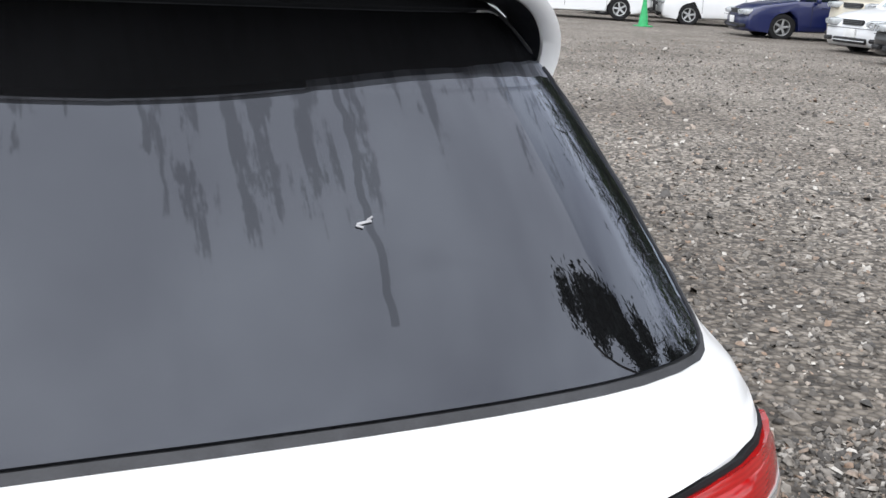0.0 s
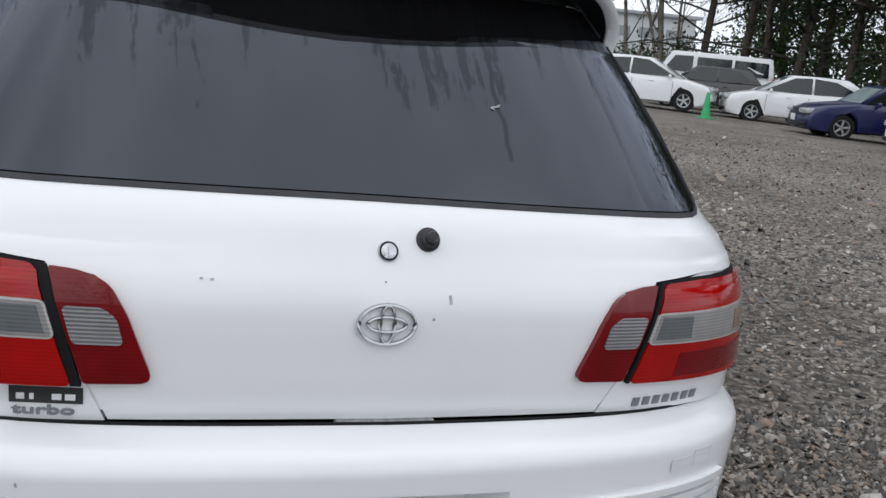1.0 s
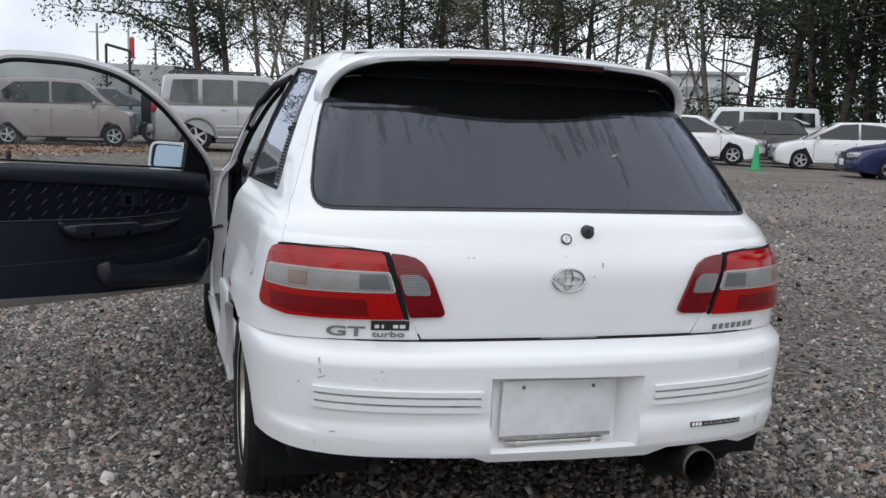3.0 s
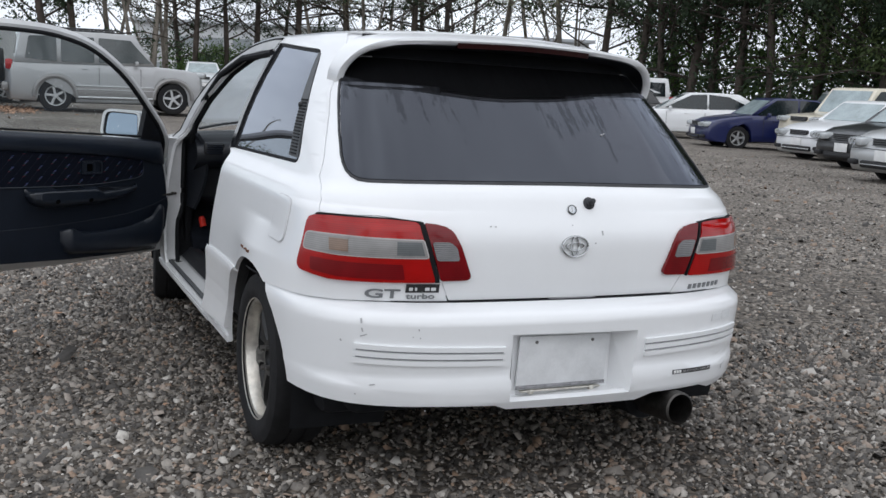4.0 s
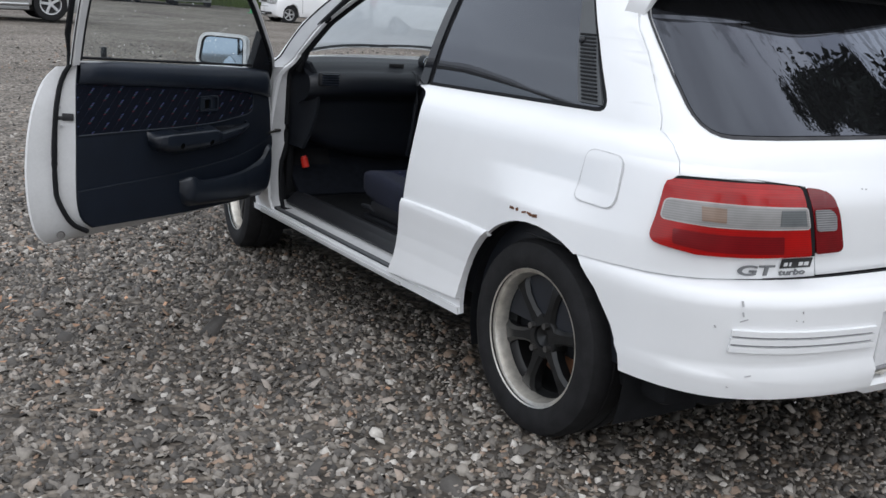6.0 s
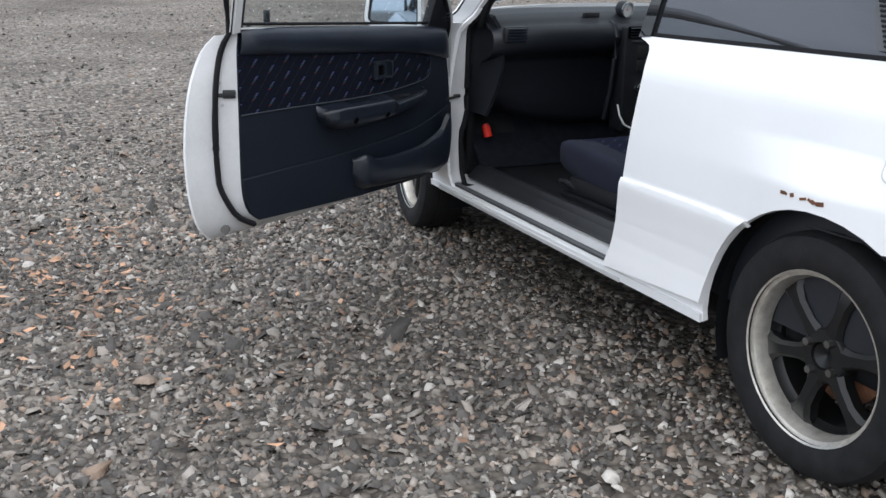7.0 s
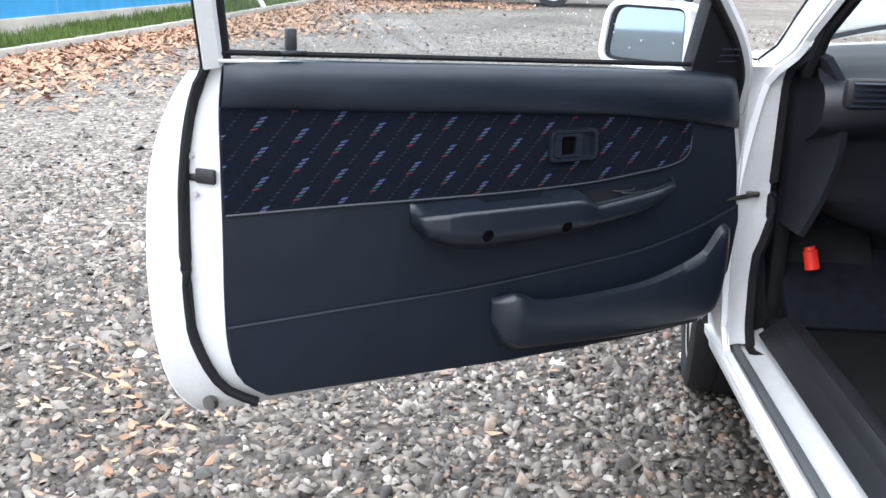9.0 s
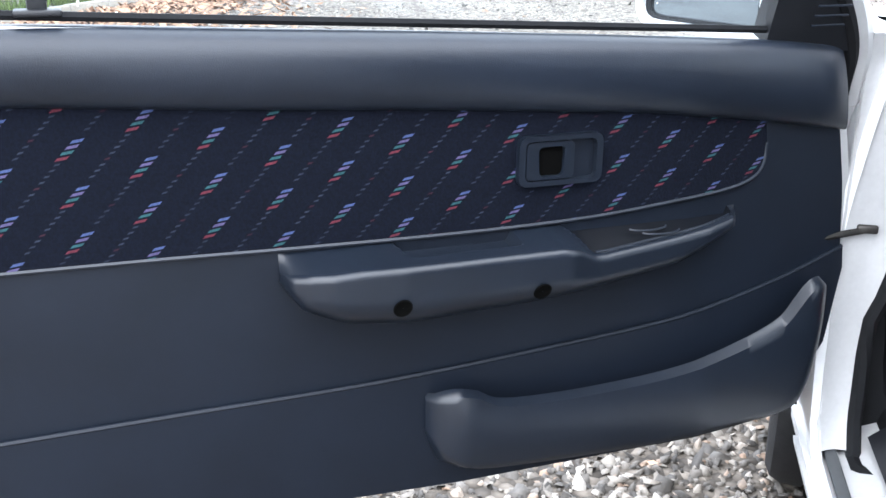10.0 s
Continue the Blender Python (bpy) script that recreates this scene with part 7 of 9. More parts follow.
def parked_car(name, label, m, paint_m, L, W, H, wb, r, belt, front, cabin, side_windows, tail=None, light_z=None, lower=None, spokes=5, group="parked cars", overhang=None, glass_m=None, grille=True, vanlike=False, nose=0.05, tumble=0.13):
    """One parked car. front: (bonnet nose z, cowl u, cowl z); cabin: (screen top u, roof rear u, rear foot u); windows: lists of u along the belt and roof."""
    root = thing(name, label, "car", m, group)
    h = L / 2
    fo = overhang or (L - wb) * 0.5
    uf, ur = h - fo, h - fo - wb
    nz, cu_, cz = front
    gm = glass_m or CAR_GLASS
    tum = 0.07 if vanlike else tumble
    # body with wheel cut-outs
    poly = [(-h + 0.06, 0.26), (ur - r * 1.18, 0.24)]
    poly += [(ur + r * 1.18 * math.cos(a), r + r * 1.18 * math.sin(a)) for a in np.linspace(math.pi * 1.02, -math.pi * 0.02, 11)]
    poly += [(ur + r * 1.2, 0.22), (uf - r * 1.2, 0.22)]
    poly += [(uf + r * 1.18 * math.cos(a), r + r * 1.18 * math.sin(a)) for a in np.linspace(math.pi * 1.02, -math.pi * 0.02, 11)]
    poly += [(uf + r * 1.2, 0.22), (h - 0.10, 0.20), (h - 0.01, 0.30), (h, 0.48), (h - 0.05, nz - 0.10), (h - 0.16, nz), (h - 0.45, nz + (cz - nz) * 0.45), (cu_, cz)]
    rf = cabin[2]
    tz = tail or belt
    poly += [(rf, tz), (-h + 0.05, tz - 0.05), (-h, tz - 0.25), (-h + 0.01, 0.42)]
    poly = [(float(a), float(b)) for a, b in poly]
    bm = bmesh.new()
    prism(bm, poly, W / 2, belt * 0.75, H, 0.10, nose)
    body = part("body", bm, paint_m, root, "", 68)
    # cabin
    st, rr, rf = cabin
    cpoly = [(cu_ + 0.02, cz - 0.03), (st + 0.10, H - 0.05), (st, H - 0.015), ((st + rr) / 2, H), (rr + 0.1, H - 0.02), (rr, H - 0.06), (rf, tz - 0.02)]
    bm = bmesh.new()
    hw = W / 2 * 0.955
    prism(bm, cpoly, hw, belt, H, tum, 0.03, 0.03)
    part("cabin", bm, paint_m, root, "", 60)

    def side(u, z, s, off=0.004):
        lng = max(abs(p[0]) for p in cpoly)
        w = hw * (1 - tum * max(0.0, z - belt) / (H - belt)) * (1 - 0.06 * (abs(u) / lng) ** 6)
        return Vector((s * (w + off), u * (1 - 0.03 * (abs(u) / lng) ** 3), z))
    for s in (-1, 1):
        for wpoly in side_windows:
            pts = rounded(wpoly, 0.035)
            if s > 0:
                shaped("side_window", pts, lambda u, z, s=s: side(u, z, s), gm, root, 0.01, off=0.003, cuts=(9, 9))
            else:
                shaped("side_window", [(-u, z) for u, z in pts], lambda u, z, s=s: side(-u, z, s), gm, root, 0.01, off=0.003, cuts=(9, 9))
    # windscreen and back window

    def slope(a, b, lift):
        d = Vector((b[0] - a[0], b[1] - a[1]))
        nrm = Vector((d.y, -d.x)).normalized()
        def f(u, v):
            s = 2 * u - 1
            p = Vector(a) + d * (0.07 + 0.86 * v) + nrm * lift
            w = hw * (1 - tum * max(0.0, p.y - belt) / (H - belt)) * 0.875
            lng = max(abs(q[0]) for q in cpoly)
            return Vector((s * w, p.x * (1 - 0.03 * abs(s) ** 2.5 * (abs(p.x) / lng) ** 3), p.y))
        return f
    fs = slope((cu_ + 0.02, cz - 0.03), (st + 0.10, H - 0.05), 0.008)
    bm = bmesh.new()
    sheet(bm, lambda u, v: fs(1 - u, v), 8, 4)
    bmesh.ops.recalc_face_normals(bm, faces=bm.faces[:])
    part("windscreen", bm, CAR_GLASS_SKY, root)
    bs = slope((rr, H - 0.06), (rf, tz - 0.02), 0.008)
    bm = bmesh.new()
    sheet(bm, lambda u, v: bs(u, v * 0.75), 8, 4)
    part("back_window", bm, gm, root)
    # wheels
    for s in (-1, 1):
        for u in (uf, ur):
            road_wheel(Matrix.Translation((s * (W / 2 - 0.115), u, r)) @ Matrix.Diagonal((s, 1, 1, 1)), r, 0.20, root, spokes)
    # under and wells
    bm = bmesh.new()
    box(bm, (0, 0, 0.36), (W * 0.80, L * 0.86, 0.30), 0.03)
    part("underbody", bm, DARK_INTAKE, root)
    # lamps, grille, plates, mirrors, handles, seams
    lz = light_z or nz - 0.06
    for s in (-1, 1):
        turn = Matrix.Rotation(s * (-0.28 - (nose - 0.05) * 3), 4, "Z") @ Matrix.Rotation(-0.12, 4, "X")
        at = Vector((s * W * 0.352, h - 0.125 - (nose - 0.05) * 0.42 * h, lz))
        tall = 0.125 + (nose - 0.05) * 0.5
        bm = bmesh.new()
        box(bm, at, (W * 0.235, 0.24, tall), 0.045, turn)
        hl = part("headlamp", bm, LAMP_PALE, root)
        for dx in (-0.055, 0.06):
            bm = bmesh.new()
            lathe(bm, [(0.0005, 0.0), (0.030, 0.004), (0.044, 0.012), (0.048, 0.014)], 14, Matrix.Translation(at) @ turn @ Matrix.Translation((dx, 0.112, 0)) @ Matrix.Rotation(radians(90), 4, "Z"), closed=False)
            part("reflector", bm, CHROME, hl)
        bm = bmesh.new()
        box(bm, (s * W * 0.375, h - 0.055, 0.335), (W * 0.13, 0.10, 0.085), 0.03, Matrix.Rotation(s * -0.25, 4, "Z"))
        part("fog_recess", bm, DARK_INTAKE, root)
        bm = bmesh.new()
        box(bm, (s * W * 0.44, -h + 0.12, min(tz - 0.10, 0.95) if not vanlike else tz * 0.95), (0.10, 0.16, 0.24), 0.04)
        part("tail_lamp", bm, RED_LAMP, root)
        bm = bmesh.new()
        box(bm, (s * (W / 2 + 0.07), cu_ - 0.42, belt + 0.06), (0.17, 0.09, 0.12), 0.035)
        part("door_mirror", bm, paint_m, root)
        for u in (0.35, -0.55):
            bm = bmesh.new()
            box(bm, (s * (W / 2 * 0.985), u, belt - 0.10), (0.035, 0.14, 0.03), 0.01)
            part("door_handle", bm, paint_m, root)
        for u in (cu_ - 0.32, -0.22):
            bm = bmesh.new()
            box(bm, (s * (W / 2 * 0.995), u, (0.30 + belt) / 2), (0.012, 0.010, belt - 0.42), 0.0)
            part("door_seam", bm, SEAM, root)
        if lower:
            bm = bmesh.new()
            box(bm, (s * (W / 2 + 0.005), (uf + ur) / 2, 0.47), (0.06, wb - 2.35 * r, 0.30), 0.02)
            lc = part("lower_cladding", bm, lower, root)
            for zb, hb in ((0.625, 0.030), (0.545, 0.012)):
                bm = bmesh.new()
                box(bm, (s * (W / 2 + 0.022), (uf + ur) / 2, zb), (0.05, wb - 2.35 * r, hb), 0.006)
                part("side_moulding", bm, RIM_SILVER, lc)
    bm = bmesh.new()
    box(bm, (0, h - 0.02, 0.315), (W * 0.52, 0.08, 0.115), 0.03)
    ai = part("air_intake", bm, DARK_INTAKE, root)
    bm = bmesh.new()
    box(bm, (0, h + 0.014, 0.315), (W * 0.50, 0.014, 0.016), 0.004)
    part("intake_bar", bm, paint_m, ai)
    if grille:
        bm = bmesh.new()
        box(bm, (0, h - 0.075, lz + 0.005), (W * 0.32, 0.09, 0.11), 0.03)
        gr = part("grille", bm, DARK_INTAKE, root)
        bm = bmesh.new()
        for dz in (-0.05, -0.017, 0.017, 0.05):
            box(bm, (0, h - 0.028, lz + 0.005 + dz), (W * 0.31, 0.012, 0.010 if abs(dz) < 0.03 else 0.016), 0.003)
        part("grille_bar", bm, GRILLE_GREY, gr)
    bm = bmesh.new()
    box(bm, (0, h + 0.008, 0.46), (0.33, 0.016, 0.165), 0.004)
    part("number_plate", bm, STICKER_WHITE, root)
    bm = bmesh.new()
    box(bm, (0, h - 0.005, 0.555), (W * 0.80, 0.014, 0.012), 0.003)
    part("bumper_seam", bm, SEAM, root)
    return root


P_WHITE = paint("far_white", (0.78, 0.79, 0.80), 0.05)
P_BLUE = paint("far_blue", (0.006, 0.012, 0.075), 0.1, 0.0)
P_BLACK = paint("far_black", (0.012, 0.013, 0.015), 0.1)
P_SILVER = paint("far_silver", (0.52, 0.53, 0.53), 0.08, 0.35)
P_CREAM = paint("far_cream", (0.62, 0.57, 0.46), 0.08)
P_PINK = paint("far_pinkish", (0.29, 0.245, 0.235), 0.06, 0.25)
P_GREY = paint("far_greyblue", (0.13, 0.15, 0.18), 0.08, 0.3)
P_PALE = paint("far_pale_silver", (0.60, 0.62, 0.63), 0.06, 0.1)
P_SUV = paint("far_suv_silver", (0.36, 0.365, 0.37), 0.06, 0.25)
P_SUV_LOW = paint("far_suv_lower", (0.23, 0.225, 0.22), 0.1, 0.2)

SEDAN = dict(L=4.6, W=1.74, H=1.43, wb=2.68, r=0.32, belt=0.90, front=(0.72, 0.98, 0.95), cabin=(0.30, -0.95, -1.62), tail=0.98,
             side_windows=[[(0.86, 0.95), (0.30, 1.36), (-0.28, 1.38), (-0.28, 0.95)], [(-0.34, 0.95), (-0.34, 1.38), (-0.85, 1.35), (-1.28, 1.02), (-1.26, 0.96)]])
PRIUS = dict(L=4.46, W=1.745, H=1.49, wb=2.70, r=0.315, belt=0.92, front=(0.76, 1.30, 0.93), cabin=(0.25, -1.35, -2.05), tail=1.06,
             side_windows=[[(1.05, 0.98), (0.22, 1.40), (-0.26, 1.43), (-0.28, 0.96)], [(-0.34, 0.96), (-0.32, 1.43), (-0.95, 1.38), (-1.55, 1.12), (-1.40, 1.00)]])
KEI = dict(L=3.42, W=1.475, H=1.63, wb=2.42, r=0.275, belt=0.98, front=(0.86, 1.18, 1.04), cabin=(0.42, -1.45, -1.66), tail=1.05,
           side_windows=[[(0.98, 1.08), (0.42, 1.52), (-0.20, 1.55), (-0.20, 1.06)], [(-0.26, 1.06), (-0.26, 1.55), (-1.05, 1.52), (-1.36, 1.30), (-1.30, 1.14), (-1.1, 1.08)]], vanlike=True)
COMPACT = dict(L=3.90, W=1.695, H=1.475, wb=2.49, r=0.30, belt=0.94, front=(0.80, 1.10, 0.99), cabin=(0.35, -1.35, -1.75), tail=1.0,
               side_windows=[[(0.92, 1.0), (0.32, 1.40), (-0.25, 1.42), (-0.25, 0.98)], [(-0.31, 0.98), (-0.31, 1.42), (-1.0, 1.37), (-1.3, 1.15), (-1.1, 1.02)]], nose=0.13, tumble=0.20)
SUV = dict(L=4.6, W=1.80, H=1.88, wb=2.675, r=0.375, belt=1.12, front=(1.03, 1.05, 1.14), cabin=(0.52, -1.98, -2.12), tail=1.12, overhang=0.82,
           side_windows=[[(0.98, 1.20), (0.50, 1.72), (-0.22, 1.75), (-0.22, 1.17)], [(-0.32, 1.17), (-0.32, 1.75), (-1.06, 1.75), (-1.06, 1.17)], [(-1.16, 1.17), (-1.16, 1.75), (-1.78, 1.73), (-1.88, 1.22)]], vanlike=True)
VAN = dict(L=4.7, W=1.70, H=1.98, wb=2.57, r=0.32, belt=1.20, front=(1.02, 2.02, 1.15), cabin=(1.45, -2.15, -2.27), tail=1.2, overhang=1.0,
           side_windows=[[(1.82, 1.25), (1.42, 1.80), (0.75, 1.82), (0.75, 1.22)], [(0.60, 1.25), (0.60, 1.80), (-0.65, 1.80), (-0.65, 1.25)], [(-0.75, 1.25), (-0.75, 1.80), (-2.0, 1.78), (-2.05, 1.25)]], vanlike=True)
OLD4X4 = dict(SUV, H=1.82, L=4.7)

parked_car("minivan", "pinkish beige small minivan parked side-on by the leaves", stand(-3.46, 24.5, -90), P_PINK, **KEI)
parked_car("hatchback", "grey-blue hatchback parked behind a minivan", stand(-2.62, 27.0, -90), P_GREY, **COMPACT)
suv = parked_car("off_roader", "silver off-roader with grey cladding and a spare wheel", stand(0.90, 24.0, -91), P_SUV, lower=P_SUV_LOW, spokes=5, glass_m=CAR_GLASS_MID, **SUV)
# spare wheel, roof rails, side step of the off-roader
road_wheel(Matrix.Translation((0.1, -2.40, 1.05)) @ Matrix.Rotation(radians(-90), 4, "Z"), 0.37, 0.22, suv, 5)
for s in (-1, 1):
    bm = bmesh.new()
    tube(bm, [(s * 0.66, 0.35, 1.88), (s * 0.66, 0.25, 1.94), (s * 0.66, -1.75, 1.94), (s * 0.66, -1.85, 1.88)], 0.022, 8)
    part("roof_rail", bm, SEAM, suv)
    bm = bmesh.new()
    box(bm, (s * 0.90, 0.15, 0.36), (0.16, 1.7, 0.05), 0.015)
    part("side_step", bm, RIM_SILVER, suv)
    for u in (0.14 + 1.34, 0.14 - 1.335):
        bm = bmesh.new()
        tube(bm, [(s * 0.905, u + 0.46 * math.cos(a), 0.375 + 0.46 * math.sin(a)) for a in np.linspace(-0.05, math.pi + 0.05, 14)], 0.055, 8)
        part("arch_flare", bm, P_SUV_LOW, suv)
bm = bmesh.new()
box(bm, (0, 2.30, 0.56), (1.72, 0.16, 0.22), 0.05)
part("front_guard", bm, P_SUV_LOW, suv)
bm = bmesh.new()
box(bm, (0, -2.28, 0.56), (1.70, 0.16, 0.20), 0.05)
part("rear_guard", bm, P_SUV_LOW, suv)
for k, (x, y, hd) in enumerate(((7.2, 45.9, 172), (9.65, 46.8, 168), (11.55, 46.6, 166), (13.2, 46.2, 164))):
    parked_car("compact_car", "pale silver compact car parked nose out before the trees", stand(x, y, hd), P_PALE, group="pale compact cars in a row", glass_m=CAR_GLASS_MID, **COMPACT)
parked_car("estate_car", "white hatchback parked side-on across the yard", stand(13.1, 32.2, 84), P_WHITE, **COMPACT)
parked_car("liftback", "white liftback parked side-on beside a traffic cone", stand(14.9, 26.6, -124), P_WHITE, **PRIUS)
parked_car("hybrid_car", "white hybrid liftback parked among other cars", stand(19.22, 24.81, 60), P_WHITE, **PRIUS)
parked_car("blue_sedan", "dark blue sports sedan with silver wheels", stand(18.22, 19.88, 70), P_BLUE, **SEDAN)
parked_car("old_off_roader", "cream boxy off-roader parked nose out", stand(19.2, 17.5, 88), P_CREAM, **OLD4X4)
parked_car("cream_sedan", "off-white lowered sedan in the row", stand(17.2, 15.35, 88), P_WHITE, **SEDAN)
parked_car("black_sedan", "black sedan with a dark grille in the row", stand(15.45, 12.25, 88), P_BLACK, glass_m=CAR_GLASS_MID, **SEDAN)
sil = parked_car("silver_sedan", "silver sedan with an amber corner lamp in the row", stand(13.08, 9.02, 88), P_SILVER, glass_m=CAR_GLASS_MID, **SEDAN)
for s in (-1, 1):
    bm = bmesh.new()
    box(bm, (s * 0.80, 2.02, 0.66), (0.05, 0.16, 0.07), 0.02, Matrix.Rotation(s * -0.5, 4, "Z"))
    part("corner_lamp", bm, AMBER, sil)
parked_car("delivery_van", "white delivery van behind the parked cars", stand(21.0, 32.5, 62), P_WHITE, **VAN)
parked_car("delivery_van", "white delivery van under the trees", stand(29.5, 27.5, 66), P_WHITE, **VAN)
parked_car("small_dark_car", "dark small car between white cars", stand(18.6, 28.8, 58), P_BLACK, **COMPACT)


def traffic_cone(x, y):
    root = thing("traffic_cone", "tall green plastic traffic cone on gravel", "cone", stand(x, y), "traffic cones")
    g = mat("cone_green", (0.02, 0.36, 0.12), 0.5, var=0.2, scale=8)
    bm = bmesh.new()
    box(bm, (0, 0, 0.015), (0.38, 0.38, 0.03), 0.01)
    part("base", bm, g, root)
    bm = bmesh.new()
    lathe(bm, [(0.14, 0.03), (0.13, 0.05), (0.045, 0.70), (0.03, 0.71), (0.0005, 0.71)], 20, Matrix.Rotation(radians(-90), 4, "Y"), closed=False)
    part("cone", bm, g, root)


traffic_cone(14.92, 22.88)
traffic_cone(13.9, 40.2)

# ---- blue boundary fence, kerb, low wall ----
FENCE = mat("blue_sheet", (0.03, 0.24, 0.47), 0.5, var=0.10, scale=1.2, bump=0.06, bscale=6, island=0.08)
POST = mat("pale_post", (0.55, 0.57, 0.58), 0.5, var=0.12)
CONCRETE = mat("concrete", (0.34, 0.32, 0.28), 0.9, var=0.2, scale=1.5, bump=0.2, bscale=40)
fence = thing("sheet_fence", "blue sheet metal boundary fence on a concrete footing", "fence")
fa, fb = Vector((-8.6, 8.0)), Vector((-6.95, 24.6))
fd = (fb - fa).normalized()
n_pan = 9
for k in range(n_pan):
    a = fa + (fb - fa) * (k / n_pan)
    b = fa + (fb - fa) * ((k + 1) / n_pan)
    bm = bmesh.new()
    z0 = level(*((a + b) / 2)) + 0.10

    def sheet_pt(u, v, a=a, b=b, z0=z0):
        p = a.lerp(b, 0.005 + 0.99 * u)
        off = 0.005 * math.sin(u * math.tau * 6)
        return Vector((p.x + fd.y * off, p.y - fd.x * off, z0 + v * 2.4))
    sheet(bm, sheet_pt, 48, 2, 0.006)
    part("fence_sheet", bm, FENCE, fence)
for k in range(n_pan + 1):
    p = fa + (fb - fa) * (k / n_pan)
    bm = bmesh.new()
    box(bm, (p.x - 0.05, p.y, level(p.x, p.y) + 1.25), (0.06, 0.06, 2.5), 0.006)
    part("post", bm, FENCE, fence)
bm = bmesh.new()
mid = (fa + fb) / 2
ang = math.atan2(-(fb - fa).x, (fb - fa).y)
box(bm, (mid.x, mid.y, 0.16), (0.16, (fb - fa).length, 0.36), 0.02, Matrix.Rotation(ang, 4, "Z"))
part("footing", bm, CONCRETE, fence)
# kerb of short concrete lengths
kerb = thing("kerb", "pale concrete kerb along the leaf litter", "kerb", kind="structure")
ka, kb = Vector((-7.6, 6.0)), Vector((-5.25, 25.6))
kn = 32
for k in range(kn):
    a, b = ka.lerp(kb, k / kn), ka.lerp(kb, (k + 1) / kn)
    mid = (a + b) / 2
    bm = bmesh.new()
    box(bm, (mid.x, mid.y, level(mid.x, mid.y) + 0.03), (0.12, (b - a).length - 0.012, 0.14), 0.015, Matrix.Rotation(math.atan2(-(b - a).x, (b - a).y), 4, "Z"))
    part("kerb_stone", bm, CONCRETE, kerb)
PALE_WALL = mat("pale_wall", (0.45, 0.46, 0.46), 0.85, var=0.15, scale=0.8, bump=0.2, bscale=30)
wall = thing("low_wall", "weathered beige concrete wall beyond the parked cars", "wall", kind="structure")
for (x0, y0, x1, y1, h, nm) in ((-30, 52, -0.6, 56, 3.0, "far"), (-9.5, 30.0, -6.0, 30.5, 1.3, "near")):
    bm = bmesh.new()
    mid = Vector(((x0 + x1) / 2, (y0 + y1) / 2))
    box(bm, (mid.x, mid.y, level(*mid) + h / 2 - 0.1), (math.hypot(x1 - x0, y1 - y0), 0.18, h), 0.02, Matrix.Rotation(math.atan2(y1 - y0, x1 - x0), 4, "Z"))
    part("wall_panel", bm, CONCRETE if nm == "near" else PALE_WALL, wall)
# gantry of steel posts, lamp posts, red sign far off
gantry = thing("steel_gantry", "thin grey steel goal-shaped gantry", "gantry", stand(-3.4, 53))
for a, b in (((-0.55, 0, 0), (-0.55, 0, 3.9)), ((0.6, 0, 0), (0.6, 0, 3.6)), ((-0.55, 0, 3.9), (0.6, 0, 3.6))):
    bm = bmesh.new()
    rod(bm, a, b, 0.07, 8)
    part("bar", bm, SEAM, gantry)
for x, y, hgt in ((-4.8, 60, 5.4), (-1.6, 61, 4.6), (-14, 58, 9)):
    pole = thing("utility_pole", "grey concrete utility pole with a cross arm", "pole", stand(x, y), "utility poles")
    bm = bmesh.new()
    rod(bm, (0, 0, 0), (0, 0, hgt), 0.09, 10, 0.06)
    part("shaft", bm, CONCRETE, pole)
    bm = bmesh.new()
    box(bm, (0, 0, hgt - 0.5), (0.9, 0.06, 0.06), 0.01)
    part("cross_arm", bm, POST, pole)
sign = thing("banner_sign", "narrow red banner sign on a pole", "sign", stand(-2.95, 56))
bm = bmesh.new()
rod(bm, (0, 0, 0), (0, 0, 4.9), 0.06, 8)
part("pole", bm, POST, sign)
bm = bmesh.new()
box(bm, (0.18, 0, 3.9), (0.26, 0.03, 1.1), 0.01)
part("banner", bm, mat("banner_red", (0.5, 0.05, 0.04), 0.6, var=0.1), sign)

FAR_PANE = mat("far_pane", (0.26, 0.29, 0.30), 0.3, var=0.1, scale=0.5)
# a long pale building far beyond the trees
far_house = thing("distant_building", "long pale low building far beyond the trees", "building", stand(34, 100, -14))
bm = bmesh.new()
box(bm, (0, 0, 3.0), (46, 8, 6.0), 0.05)
part("wall", bm, mat("far_cladding", (0.52, 0.54, 0.55), 0.7, var=0.08, scale=0.3), far_house)
bm = bmesh.new()
box(bm, (0, 0, 6.1), (47, 9, 0.35), 0.05)
part("roof", bm, mat("far_roof", (0.36, 0.38, 0.40), 0.7, var=0.08, scale=0.3), far_house)
for k in range(16):
    for z in (1.6, 4.2):
        bm = bmesh.new()
        box(bm, (-21 + 2.8 * k, -4.02, z), (1.9, 0.06, 1.0), 0.0)
        part("window", bm, FAR_PANE, far_house)

prop = thing("leaning_post", "white plastic post leaning over the verge", "post", stand(-5.9, 20.2))
bm = bmesh.new()
rod(bm, (0.0, 0.0, 0.0), (-0.55, 0.25, 0.85), 0.05, 10)
part("tube", bm, STICKER_WHITE, prop)

# ---- trees ----
BARK = mat("bark", (0.075, 0.06, 0.05), 0.95, var=0.35, scale=3, bump=0.5, bscale=12)
BARK_PALE = mat("bark_pale", (0.23, 0.205, 0.175), 0.95, var=0.35, scale=3, bump=0.4, bscale=12)


